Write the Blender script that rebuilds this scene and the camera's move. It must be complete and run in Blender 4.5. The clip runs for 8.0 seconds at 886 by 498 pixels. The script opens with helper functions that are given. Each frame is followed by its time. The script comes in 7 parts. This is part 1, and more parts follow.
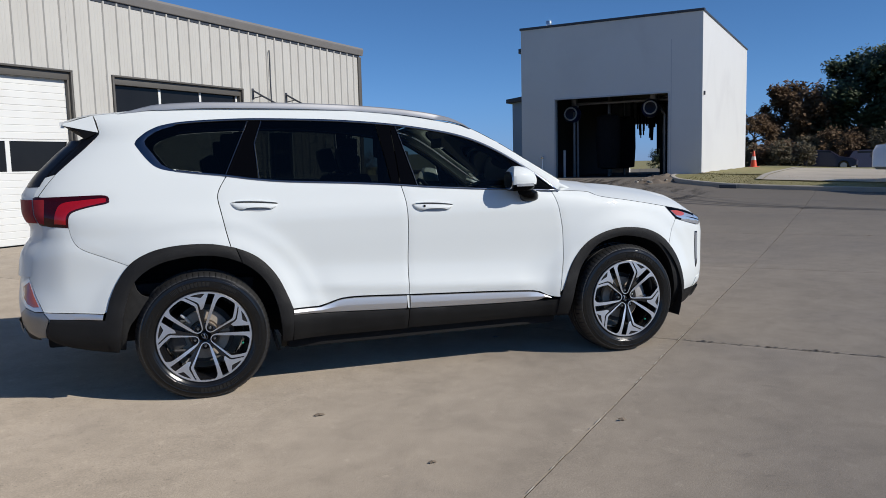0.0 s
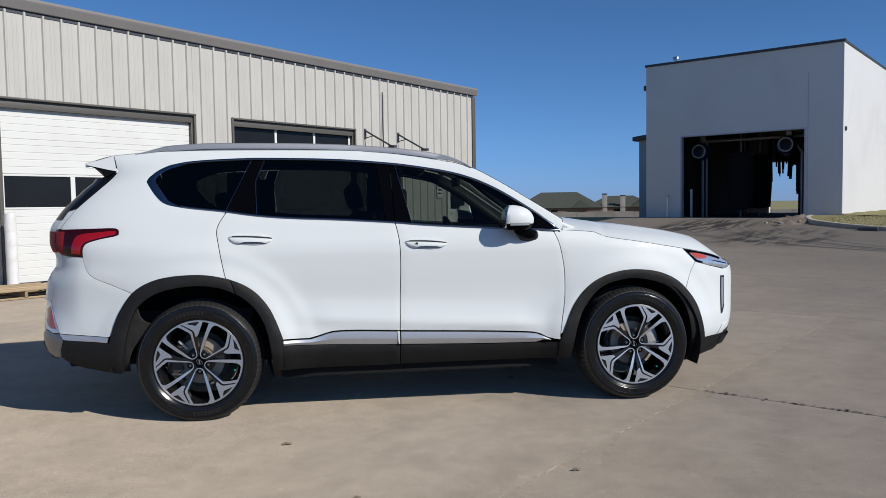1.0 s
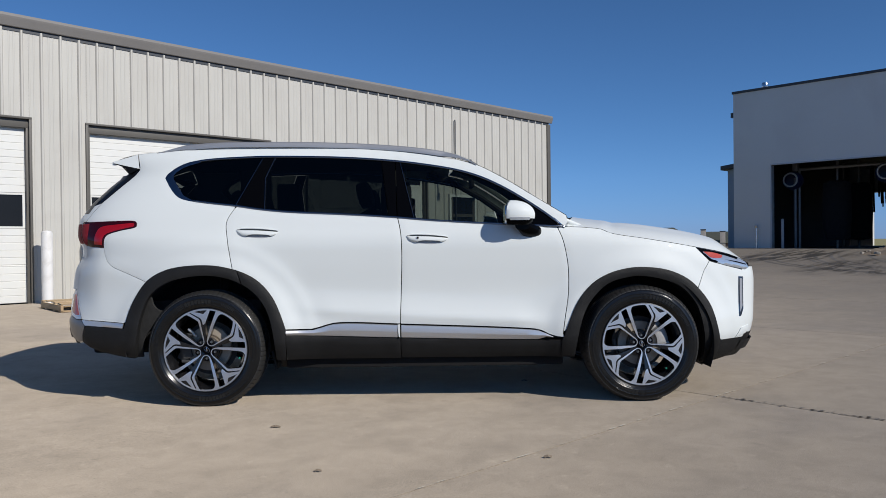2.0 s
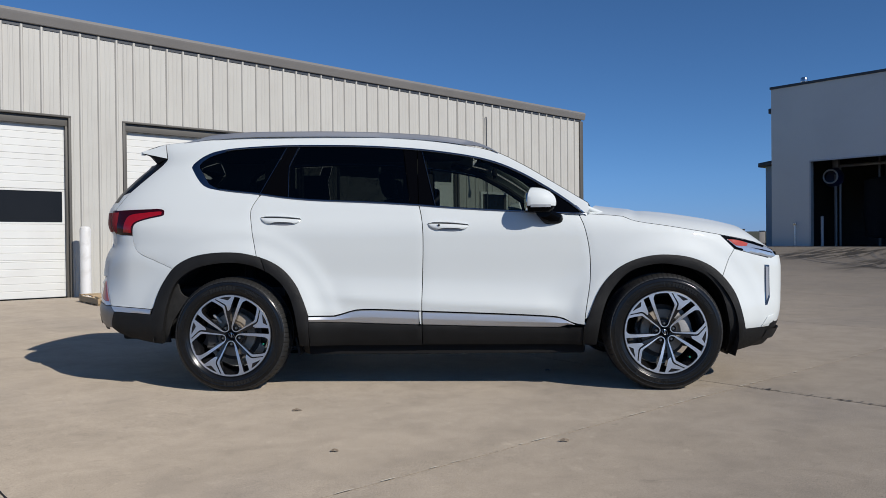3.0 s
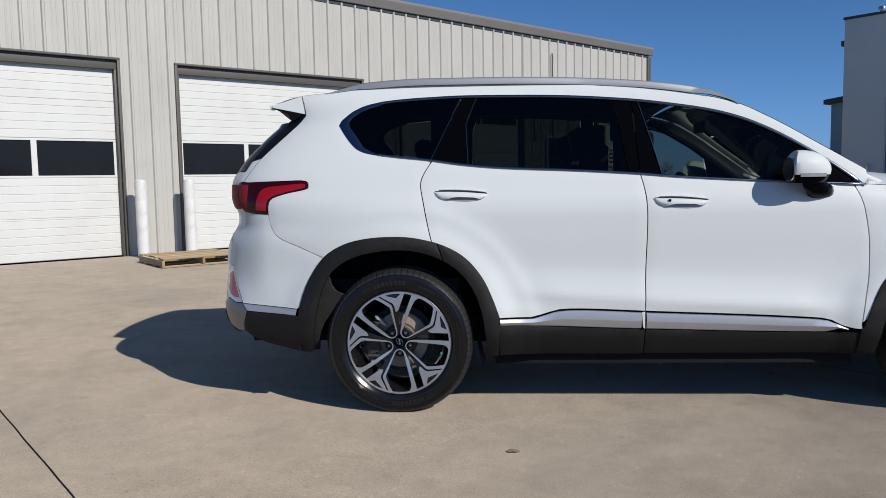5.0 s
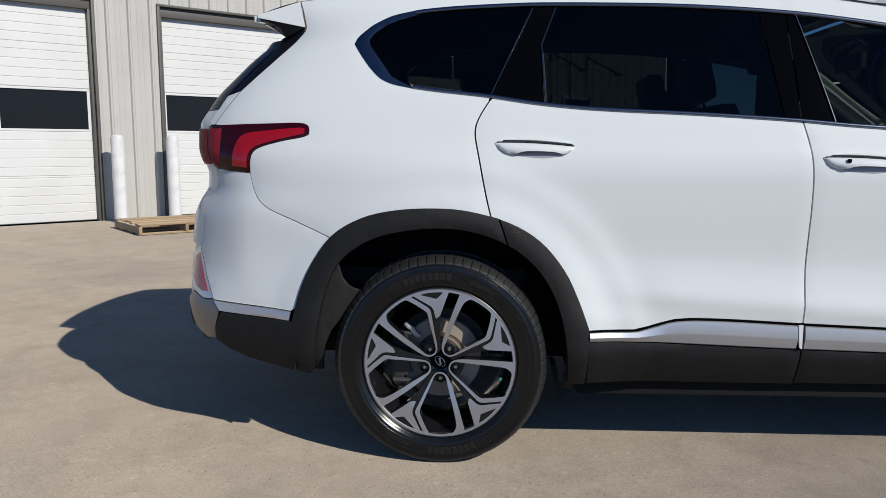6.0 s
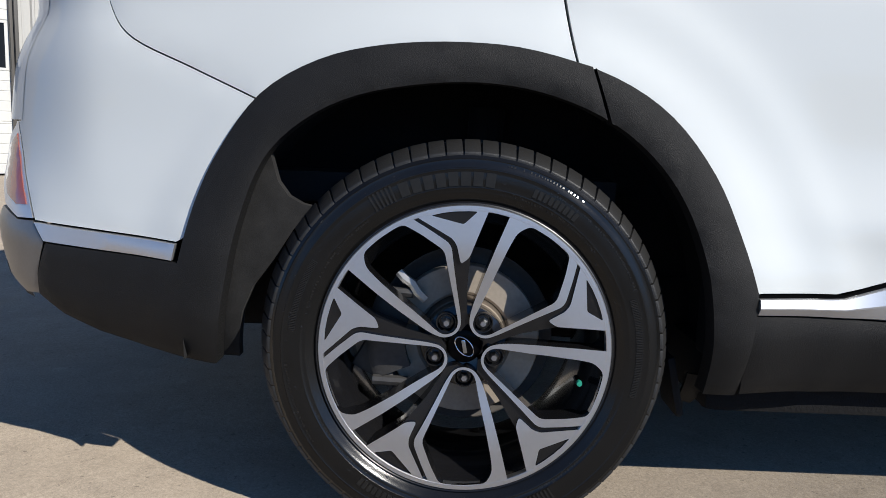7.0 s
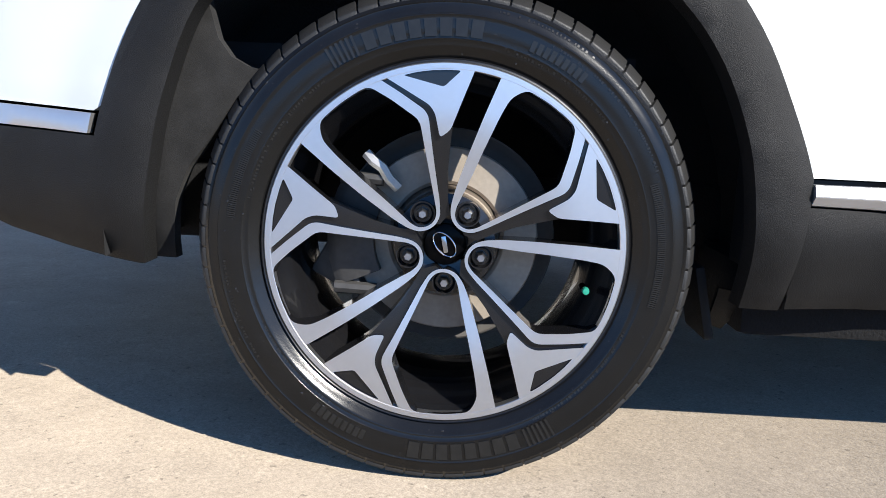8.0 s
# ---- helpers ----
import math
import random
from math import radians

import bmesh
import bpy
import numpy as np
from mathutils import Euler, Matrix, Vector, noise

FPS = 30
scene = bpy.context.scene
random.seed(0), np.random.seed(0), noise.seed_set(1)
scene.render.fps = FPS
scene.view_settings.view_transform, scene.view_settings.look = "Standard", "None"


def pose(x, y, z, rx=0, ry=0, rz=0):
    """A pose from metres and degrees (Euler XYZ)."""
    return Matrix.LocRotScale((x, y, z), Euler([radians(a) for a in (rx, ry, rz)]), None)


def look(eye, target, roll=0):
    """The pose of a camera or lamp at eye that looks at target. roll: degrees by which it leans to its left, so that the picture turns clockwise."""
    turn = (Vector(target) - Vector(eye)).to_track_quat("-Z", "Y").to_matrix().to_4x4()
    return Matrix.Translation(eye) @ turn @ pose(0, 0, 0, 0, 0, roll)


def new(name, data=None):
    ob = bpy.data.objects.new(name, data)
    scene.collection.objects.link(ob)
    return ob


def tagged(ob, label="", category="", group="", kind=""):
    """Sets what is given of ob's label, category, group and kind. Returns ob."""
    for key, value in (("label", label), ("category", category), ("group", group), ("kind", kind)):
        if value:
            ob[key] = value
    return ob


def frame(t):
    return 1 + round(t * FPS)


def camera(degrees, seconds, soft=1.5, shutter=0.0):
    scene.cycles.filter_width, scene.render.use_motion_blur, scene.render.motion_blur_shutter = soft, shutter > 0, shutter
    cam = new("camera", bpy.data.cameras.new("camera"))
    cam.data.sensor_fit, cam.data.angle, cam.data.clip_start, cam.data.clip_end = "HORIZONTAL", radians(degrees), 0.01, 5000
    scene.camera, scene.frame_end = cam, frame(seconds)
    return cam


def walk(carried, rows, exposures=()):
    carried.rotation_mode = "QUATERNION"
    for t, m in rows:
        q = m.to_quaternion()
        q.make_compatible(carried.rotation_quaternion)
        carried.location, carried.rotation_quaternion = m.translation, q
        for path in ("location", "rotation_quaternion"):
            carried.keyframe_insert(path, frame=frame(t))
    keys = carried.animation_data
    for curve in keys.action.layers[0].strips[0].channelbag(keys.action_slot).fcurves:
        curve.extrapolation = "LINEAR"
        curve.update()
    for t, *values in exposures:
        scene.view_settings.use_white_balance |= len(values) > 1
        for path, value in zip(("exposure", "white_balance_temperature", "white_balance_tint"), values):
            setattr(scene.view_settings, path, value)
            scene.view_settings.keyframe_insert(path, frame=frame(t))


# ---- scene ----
from mathutils.geometry import delaunay_2d_cdt

cam = camera(60.3, 8.0, soft=0.7)
PATH = [
    (0, (-0.068, -5.409, 1.307), (0.568, -3.525, 1.087), -1.4),
    (0.5, (0.394, -5.63, 1.309), (0.847, -3.691, 1.127), -1.1),
    (1, (0.832, -5.653, 1.293), (1.112, -3.676, 1.178), -0.9),
    (1.5, (1.195, -5.644, 1.191), (1.332, -3.649, 1.14), -0.8),
    (1.7, (1.3, -5.683, 1.116), (1.392, -3.685, 1.085), -0.7),
    (2.8, (1.51, -5.781, 0.937), (1.464, -3.781, 0.928), -0.6),
    (3, (1.497, -5.76, 0.943), (1.443, -3.761, 0.927), -0.6),
    (3.5, (1.331, -5.638, 1.011), (1.265, -3.639, 0.966), -0.7),
    (4, (0.957, -5.461, 1.11), (0.877, -3.464, 1.029), -0.9),
    (4.5, (0.67, -5.136, 1.155), (0.574, -3.142, 1.031), -1.1),
    (4.7, (0.568, -4.973, 1.163), (0.465, -2.981, 1.021), -1.1),
    (5.8, (0.179, -3.727, 1.143), (0.075, -1.746, 0.891), -0.4),
    (6, (0.136, -3.471, 1.096), (0.039, -1.491, 0.835), 0.0),
    (6.5, (0.03, -2.749, 1.003), (-0.054, -0.772, 0.713), 0.8),
    (6.8, (0.004, -2.393, 0.853), (-0.064, -0.419, 0.544), 1.4),
    (7, (-0.047, -2.242, 0.74), (-0.044, -0.264, 0.447), 2.1),
    (7.5, (0.005, -2.057, 0.602), (-0.047, -0.084, 0.276), 2.2),
    (8, (0.022, -2.012, 0.542), (-0.021, -0.039, 0.214), 2.6),
]
EXPOSURES = [(0, 0.0), (1.5, -0.05), (3.0, -0.13), (4.5, -0.13), (6.0, -0.13), (6.5, -0.02), (7.0, 0.16), (7.5, 0.62), (8, 0.98)]
walk(cam, [(t, look(eye, target, roll)) for t, eye, target, roll in PATH], EXPOSURES)

# ---- light ----
SUN_WAY = Vector((0.740, -0.660, 0.675)).normalized()      # from the place towards the sun
world = bpy.data.worlds.new("sky")
scene.world = world
world.use_nodes = True
wn = world.node_tree.nodes
sky = wn.new("ShaderNodeTexSky")
sky.sky_type = "NISHITA"
sky.sun_disc = False
sky.sun_elevation = math.asin(SUN_WAY.z)
sky.sun_rotation = math.atan2(SUN_WAY.x, SUN_WAY.y)
sky.air_density, sky.dust_density, sky.ozone_density, sky.altitude = 1.0, 0.0, 1.0, 0
deep = wn.new("ShaderNodeHueSaturation")
deep.inputs["Saturation"].default_value = 1.25
world.node_tree.links.new(sky.outputs[0], deep.inputs["Color"])
# the clear autumn sky stays blue down to the horizon
split = wn.new("ShaderNodeSeparateColor")
merge = wn.new("ShaderNodeCombineColor")
wl = world.node_tree.links
wl.new(deep.outputs[0], split.inputs[0])
for channel, mix in enumerate([((0, 0.40), (2, 0.110)), ((1, 0.79), (2, 0.162)), ((1, 0.98), (2, 0.955))]):
    terms = []
    for source, gain in mix:
        mul = wn.new("ShaderNodeMath")
        mul.operation = "MULTIPLY"
        mul.inputs[1].default_value = gain
        wl.new(split.outputs[source], mul.inputs[0])
        terms.append(mul.outputs[0])
    total = wn.new("ShaderNodeMath")
    wl.new(terms[0], total.inputs[0])
    wl.new(terms[1], total.inputs[1])
    wl.new(total.outputs[0], merge.inputs[channel])
wl.new(merge.outputs[0], wn["Background"].inputs[0])
wn["Background"].inputs[1].default_value = 0.054
sun_data = bpy.data.lights.new("sun", "SUN")
sun_data.energy, sun_data.angle, sun_data.color = 4.35, radians(0.53), (1.0, 0.955, 0.885)
sun = new("sun", sun_data)
sun.matrix_world = look(SUN_WAY * 60, (0, 0, 0))
scene.view_settings.exposure = 0.0


# ---- materials ----
def material(name, color, rough=0.5, metal=0.0, coat=0.0, vary=0.0, scale=8.0, fine=120.0, bump=0.0, bump_scale=60.0,
             spec=0.5, per_object=0.0, coat_rough=0.03, stain=None, stain_scale=0.6, rough_vary=0.0, grit=0.0, film=None, smudge=0.0, fleck=False):
    """A principled surface with colour variation at two scales, stains and fine relief, in metres of the object."""
    m = bpy.data.materials.new(name)
    m.use_nodes = True
    t = m.node_tree
    n, ln = t.nodes, t.links
    p = n["Principled BSDF"]
    p.inputs["Base Color"].default_value = (*color, 1)
    p.inputs["Roughness"].default_value = rough
    p.inputs["Metallic"].default_value = metal
    p.inputs["Coat Weight"].default_value = coat
    p.inputs["Coat Roughness"].default_value = coat_rough
    p.inputs["Specular IOR Level"].default_value = spec
    co = n.new("ShaderNodeTexCoord").outputs["Object"]
    p.inputs["Diffuse Roughness"].default_value = 1.0 if rough > 0.78 else 0.0
    col = None
    if vary or per_object or stain:
        rgb = n.new("ShaderNodeRGB")
        rgb.outputs[0].default_value = (*color, 1)
        col = rgb.outputs[0]

        def mul(col, fac_socket, lo, hi):
            mr = n.new("ShaderNodeMapRange")
            mr.inputs[3].default_value, mr.inputs[4].default_value = lo, hi
            ln.new(fac_socket, mr.inputs[0])
            hs = n.new("ShaderNodeHueSaturation")
            ln.new(mr.outputs[0], hs.inputs["Value"])
            ln.new(col, hs.inputs["Color"])
            return hs.outputs[0]
        if vary:
            for sc, amount in ((scale, vary), (fine, vary * 0.7)):
                nz = n.new("ShaderNodeTexNoise")
                nz.inputs["Scale"].default_value, nz.inputs["Detail"].default_value = sc, 5
                ln.new(co, nz.inputs["Vector"])
                col = mul(col, nz.outputs[0], 1 - amount * 1.6, 1 + amount * 1.6)
        if per_object:
            oi = n.new("ShaderNodeObjectInfo")
            col = mul(col, oi.outputs["Random"], 1 - per_object, 1 + per_object)
        if stain:
            nz = n.new("ShaderNodeTexNoise")
            nz.inputs["Scale"].default_value, nz.inputs["Detail"].default_value, nz.inputs["Distortion"].default_value = stain_scale, 6, 0.6
            ln.new(co, nz.inputs["Vector"])
            ramp = n.new("ShaderNodeValToRGB")
            ramp.color_ramp.elements[0].position, ramp.color_ramp.elements[1].position = 0.50, 0.68
            ln.new(nz.outputs[0], ramp.inputs[0])
            mx = n.new("ShaderNodeMix")
            mx.data_type = "RGBA"
            fac = n.new("ShaderNodeMath")
            fac.operation = "MULTIPLY"
            fac.inputs[1].default_value = stain[1]
            ln.new(ramp.outputs[0], fac.inputs[0])
            ln.new(fac.outputs[0], mx.inputs[0])
            ln.new(col, mx.inputs[6])
            mx.inputs[7].default_value = (*stain[0], 1)
            col = mx.outputs[2]
        ln.new(col, p.inputs["Base Color"])
    if smudge:
        # smudges a hand to a step wide, and drawn-out scuffs
        for sc, stretch, amount in ((3.2, 1.0, smudge), (8.0, 1.0, smudge * 0.9), (1.1, 2.4, smudge * 0.7)):
            mp = n.new("ShaderNodeMapping")
            mp.inputs["Scale"].default_value = (1.0, stretch, 1.0)
            mp.inputs["Rotation"].default_value = (0, 0, 0.5 * stretch)
            ln.new(co, mp.inputs["Vector"])
            nz = n.new("ShaderNodeTexNoise")
            nz.inputs["Scale"].default_value, nz.inputs["Detail"].default_value, nz.inputs["Distortion"].default_value = sc, 7, 0.8
            ln.new(mp.outputs[0], nz.inputs["Vector"])
            mr = n.new("ShaderNodeMapRange")
            mr.inputs[1].default_value, mr.inputs[2].default_value = 0.42, 0.70
            mr.inputs[3].default_value, mr.inputs[4].default_value = 1 + amount * 0.35, 1 - amount
            ln.new(nz.outputs[0], mr.inputs[0])
            hs = n.new("ShaderNodeHueSaturation")
            ln.new(mr.outputs[0], hs.inputs["Value"])
            ln.new(col, hs.inputs["Color"])
            col = hs.outputs[0]
    if film:
        # a dark film of traffic dirt that thickens along the object's x, with a ragged edge
        sep = n.new("ShaderNodeSeparateXYZ")
        ln.new(co, sep.inputs[0])
        nz = n.new("ShaderNodeTexNoise")
        nz.inputs["Scale"].default_value, nz.inputs["Detail"].default_value = 0.35, 6
        ln.new(co, nz.inputs["Vector"])
        ragged = n.new("ShaderNodeMath")
        ragged.operation = "MULTIPLY_ADD"
        ragged.inputs[1].default_value = 7.0
        ln.new(nz.outputs[0], ragged.inputs[0])
        ln.new(sep.outputs[0], ragged.inputs[2])
        mr = n.new("ShaderNodeMapRange")
        mr.inputs[1].default_value, mr.inputs[2].default_value = film[0] + 3.5, film[1] + 3.5
        mr.inputs[4].default_value = film[3]
        ln.new(ragged.outputs[0], mr.inputs[0])
        mx = n.new("ShaderNodeMix")
        mx.data_type = "RGBA"
        ln.new(mr.outputs[0], mx.inputs[0])
        ln.new(col, mx.inputs[6])
        mx.inputs[7].default_value = (*film[2], 1)
        col = mx.outputs[2]
        ln.new(col, p.inputs["Base Color"])
    # (scale, from, to, value below, value above): dark specks, pale scuffs and chips, then sand grains
    layers = [(70, 0.66, 0.70, 1.0, 0.62), (16, 0.64, 0.70, 1.0, 1.14), (5.5, 0.66, 0.74, 1.0, 1.10), (9, 0.66, 0.73, 1.0, 0.86)] if fleck else []
    layers += [(130, 0.3, 0.7, 1 - grit * 0.6, 1 + grit * 0.6), (420, 0.3, 0.7, 1 - grit, 1 + grit)] if grit else []
    for i, (sc, lo, hi, v0, v1) in enumerate(layers):
        mp = n.new("ShaderNodeMapping")
        mp.inputs["Location"].default_value = (3.7 * i, 1.3 * i, 0)
        ln.new(co, mp.inputs["Vector"])
        vo = n.new("ShaderNodeTexNoise")
        vo.inputs["Scale"].default_value, vo.inputs["Detail"].default_value = sc, 4
        ln.new(mp.outputs[0], vo.inputs["Vector"])
        mr = n.new("ShaderNodeMapRange")
        mr.inputs[1].default_value, mr.inputs[2].default_value = lo, hi
        mr.inputs[3].default_value, mr.inputs[4].default_value = v0, v1
        ln.new(vo.outputs[0], mr.inputs[0])
        hs = n.new("ShaderNodeHueSaturation")
        ln.new(mr.outputs[0], hs.inputs["Value"])
        ln.new(col, hs.inputs["Color"])
        col = hs.outputs[0]
        ln.new(col, p.inputs["Base Color"])
    if rough_vary:
        nz = n.new("ShaderNodeTexNoise")
        nz.inputs["Scale"].default_value = scale * 1.7
        ln.new(co, nz.inputs["Vector"])
        mr = n.new("ShaderNodeMapRange")
        mr.inputs[3].default_value, mr.inputs[4].default_value = rough - rough_vary, rough + rough_vary
        ln.new(nz.outputs[0], mr.inputs[0])
        ln.new(mr.outputs[0], p.inputs["Roughness"])
    if bump:
        nz = n.new("ShaderNodeTexNoise")
        nz.inputs["Scale"].default_value, nz.inputs["Detail"].default_value = bump_scale, 6
        ln.new(co, nz.inputs["Vector"])
        b = n.new("ShaderNodeBump")
        b.inputs["Strength"].default_value, b.inputs["Distance"].default_value = bump, 0.004
        ln.new(nz.outputs[0], b.inputs["Height"])
        ln.new(b.outputs[0], p.inputs["Normal"])
    return m


def stain_material(cx, cy, rx, ry):
    """A dark damp film with ragged, fading edges, drawn out along the way that the cars leave."""
    m = bpy.data.materials.new("damp_stain")
    m.use_nodes = True
    n, ln = m.node_tree.nodes, m.node_tree.links
    p = n["Principled BSDF"]
    p.inputs["Base Color"].default_value = (0.050, 0.044, 0.037, 1)
    p.inputs["Roughness"].default_value = 0.6
    co = n.new("ShaderNodeTexCoord").outputs["Object"]
    mp = n.new("ShaderNodeMapping")
    mp.vector_type = "TEXTURE"
    mp.inputs["Location"].default_value = (cx, cy, 0)
    mp.inputs["Scale"].default_value = (rx, ry, 1000)
    ln.new(co, mp.inputs["Vector"])
    far = n.new("ShaderNodeVectorMath")
    far.operation = "LENGTH"
    ln.new(mp.outputs[0], far.inputs[0])
    fade = n.new("ShaderNodeMapRange")
    fade.interpolation_type = "SMOOTHSTEP"
    fade.inputs[1].default_value, fade.inputs[2].default_value = 0.25, 1.0
    fade.inputs[3].default_value, fade.inputs[4].default_value = 0.85, 0.0
    ln.new(far.outputs["Value"], fade.inputs[0])
    turn = n.new("ShaderNodeMapping")
    turn.inputs["Rotation"].default_value = (0, 0, -0.35)
    turn.inputs["Scale"].default_value = (0.45, 2.2, 1)
    ln.new(co, turn.inputs["Vector"])
    nz = n.new("ShaderNodeTexNoise")
    nz.inputs["Scale"].default_value, nz.inputs["Detail"].default_value, nz.inputs["Distortion"].default_value = 1.6, 7, 0.5
    ln.new(turn.outputs[0], nz.inputs["Vector"])
    mr = n.new("ShaderNodeMapRange")
    mr.inputs[1].default_value, mr.inputs[2].default_value = 0.44, 0.62
    ln.new(nz.outputs[0], mr.inputs[0])
    mul = n.new("ShaderNodeMath")
    mul.operation = "MULTIPLY"
    ln.new(fade.outputs[0], mul.inputs[0])
    ln.new(mr.outputs[0], mul.inputs[1])
    ln.new(mul.outputs[0], p.inputs["Alpha"])
    return m


def glass(name, tint, gloss=0.05):
    """Thin tinted glass: what lies behind shows through the tint, and the surface mirrors by its angle."""
    m = bpy.data.materials.new(name)
    m.use_nodes = True
    n, ln = m.node_tree.nodes, m.node_tree.links
    n.remove(n["Principled BSDF"])
    tr, gl, mx, fr = (n.new("ShaderNode" + k) for k in ("BsdfTransparent", "BsdfGlossy", "MixShader", "Fresnel"))
    tr.inputs[0].default_value = (*tint, 1)
    gl.inputs["Roughness"].default_value = 0.02
    fr.inputs[0].default_value = 1.36
    ln.new(fr.outputs[0], mx.inputs[0])
    ln.new(tr.outputs[0], mx.inputs[1])
    ln.new(gl.outputs[0], mx.inputs[2])
    ln.new(mx.outputs[0], n["Material Output"].inputs[0])
    return m


PAINT = material("white_paint", (0.685, 0.715, 0.705), 0.45, spec=0.12, coat=0.55, coat_rough=0.025, vary=0.006, scale=2, fine=900)
PLASTIC = material("black_plastic", (0.0165, 0.0163, 0.0163), 0.50, spec=0.17, vary=0.18, scale=9, fine=300, bump=0.35, bump_scale=900, rough_vary=0.12)
GLOSS_BLACK = material("gloss_black", (0.002, 0.002, 0.0025), 0.10, spec=0.07, vary=0.05)
FLANGE = material("liner_lip", (0.022, 0.0215, 0.021), 0.85, spec=0.25, vary=0.35, scale=25, fine=400, bump=0.3, bump_scale=900)
LINER = material("liner_felt", (0.006, 0.006, 0.0065), 0.95, vary=0.25, scale=15, fine=200, bump=0.5, bump_scale=200)
CHROME = material("satin_chrome", (0.62, 0.63, 0.65), 0.16, metal=1.0, vary=0.03)
GARNISH = material("satin_garnish", (0.72, 0.72, 0.73), 0.38, metal=0.8, vary=0.02)
DARK_CHROME = material("dark_chrome", (0.20, 0.22, 0.26), 0.22, metal=1.0, vary=0.05)
RAIL = material("satin_rail", (0.46, 0.46, 0.465), 0.48, metal=0.7, vary=0.04)
TINT = glass("privacy_glass", (0.092, 0.103, 0.098))
CLEAR = glass("door_glass", (0.355, 0.392, 0.368))
TAIL_GLASS = material("tail_glass", (0.006, 0.006, 0.007), 0.30, spec=0.25, vary=0.05)
RED = material("red_lens", (0.34, 0.004, 0.010), 0.12, coat=0.4, vary=0.1, scale=30)
DARK_RED = material("dark_red_lens", (0.030, 0.001, 0.003), 0.15, spec=0.3, coat=0.2, vary=0.1, scale=30)
ROSE = material("rose_lens", (0.26, 0.020, 0.028), 0.5, spec=0.1, vary=0.15, scale=40)
AMBER = material("orange_reflector", (0.48, 0.07, 0.04), 0.15, coat=1.0, vary=0.1, scale=60)
LENS = material("clear_lens", (0.55, 0.58, 0.62), 0.08, metal=0.6, coat=1.0, vary=0.15, scale=25)
# the door's white made grey, to colour in the shade of the handle recess
CUP = material("handle_cup_paint", (0.34, 0.345, 0.355), 0.35, coat=0.5, vary=0.02)
FOG_RED = material("pale_red_lens", (0.34, 0.085, 0.055), 0.15, coat=1.0, vary=0.1, scale=40)
CAST_GREY = material("cast_grey", (0.065, 0.063, 0.061), 0.5, metal=0.3, vary=0.15, scale=30, bump=0.2)
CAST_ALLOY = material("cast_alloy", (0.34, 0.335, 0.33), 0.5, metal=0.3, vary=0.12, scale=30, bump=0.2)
VALVE_GREEN = material("valve_green", (0.02, 0.30, 0.20), 0.5, vary=0.05)
SKID = material("satin_skid", (0.27, 0.265, 0.26), 0.4, metal=0.8, vary=0.06, scale=20)
RUBBER = material("tyre_rubber", (0.0075, 0.0073, 0.0071), 0.20, spec=0.48, vary=0.25, scale=12, fine=250, bump=0.06, bump_scale=520, rough_vary=0.08)
DROP = material("dressing_drop", (0.02, 0.02, 0.02), 0.08, spec=0.8, vary=0.05)
SHIELD = material("shield_steel", (0.095, 0.088, 0.080), 0.75, vary=0.15, scale=25, bump=0.1)
TREAD = material("tread_rubber", (0.022, 0.0217, 0.0213), 0.5, vary=0.2, scale=20, fine=300, bump=0.3, bump_scale=300)
LETTER = material("raised_rubber", (0.016, 0.0157, 0.0152), 0.22, spec=0.40, vary=0.2, scale=80)
ALLOY = material("machined_alloy", (0.90, 0.90, 0.91), 0.36, metal=1.0, vary=0.02, scale=30, bump=0.012, bump_scale=700)
WHEEL_BLACK = material("wheel_black", (0.008, 0.008, 0.009), 0.22, coat=0.5, vary=0.1, scale=20)
STEEL = material("brake_steel", (0.40, 0.345, 0.28), 0.55, metal=0.25, vary=0.12, scale=30, bump=0.1)
LEVER = material("lever_steel", (0.48, 0.465, 0.44), 0.4, metal=0.5, vary=0.1, scale=40)
RUST = material("brake_cast_iron", (0.22, 0.185, 0.15), 0.6, metal=0.7, vary=0.2, scale=40, bump=0.2)
NUT = material("lug_steel", (0.60, 0.60, 0.61), 0.3, metal=1.0, vary=0.1, scale=60)
MATTE_BLACK = material("matte_black", (0.004, 0.004, 0.0045), 0.6, spec=0.15, vary=0.1)
CABIN = material("cabin_black", (0.013, 0.013, 0.014), 0.75, vary=0.15, scale=12, bump=0.2, bump_scale=500)
SEAT = material("seat_leather", (0.020, 0.020, 0.021), 0.5, vary=0.15, scale=12, bump=0.2, bump_scale=350)
CONCRETE = material("concrete", (0.326, 0.273, 0.211), 0.85, vary=0.05, scale=2.2, fine=45, bump=0.4, bump_scale=160, per_object=0.03,
                    stain=((0.25, 0.215, 0.178), 0.55), stain_scale=0.55, grit=0.24, smudge=0.085, fleck=True, film=(2.0, 16.0, (0.132, 0.112, 0.089), 0.82))
DRIVE = material("drive_concrete", (0.50, 0.435, 0.345), 0.85, vary=0.08, scale=1.2, fine=30, bump=0.3, stain=((0.38, 0.33, 0.26), 0.5), stain_scale=0.4)
JOINT = material("joint_sealant", (0.07, 0.062, 0.055), 0.9, vary=0.3, scale=10, bump=0.5, bump_scale=80)
MORTAR = material("pale_mortar", (0.50, 0.45, 0.37), 0.9, vary=0.15, scale=20, fine=120)
TRACK = material("tyre_marks", (0.125, 0.112, 0.098), 0.85, vary=0.25, scale=4, fine=40)
SIDING = material("siding_paint", (0.505, 0.49, 0.447), 0.45, vary=0.035, scale=1.4, fine=40, per_object=0.006,
                  stain=((0.40, 0.37, 0.33), 0.35), stain_scale=0.9)
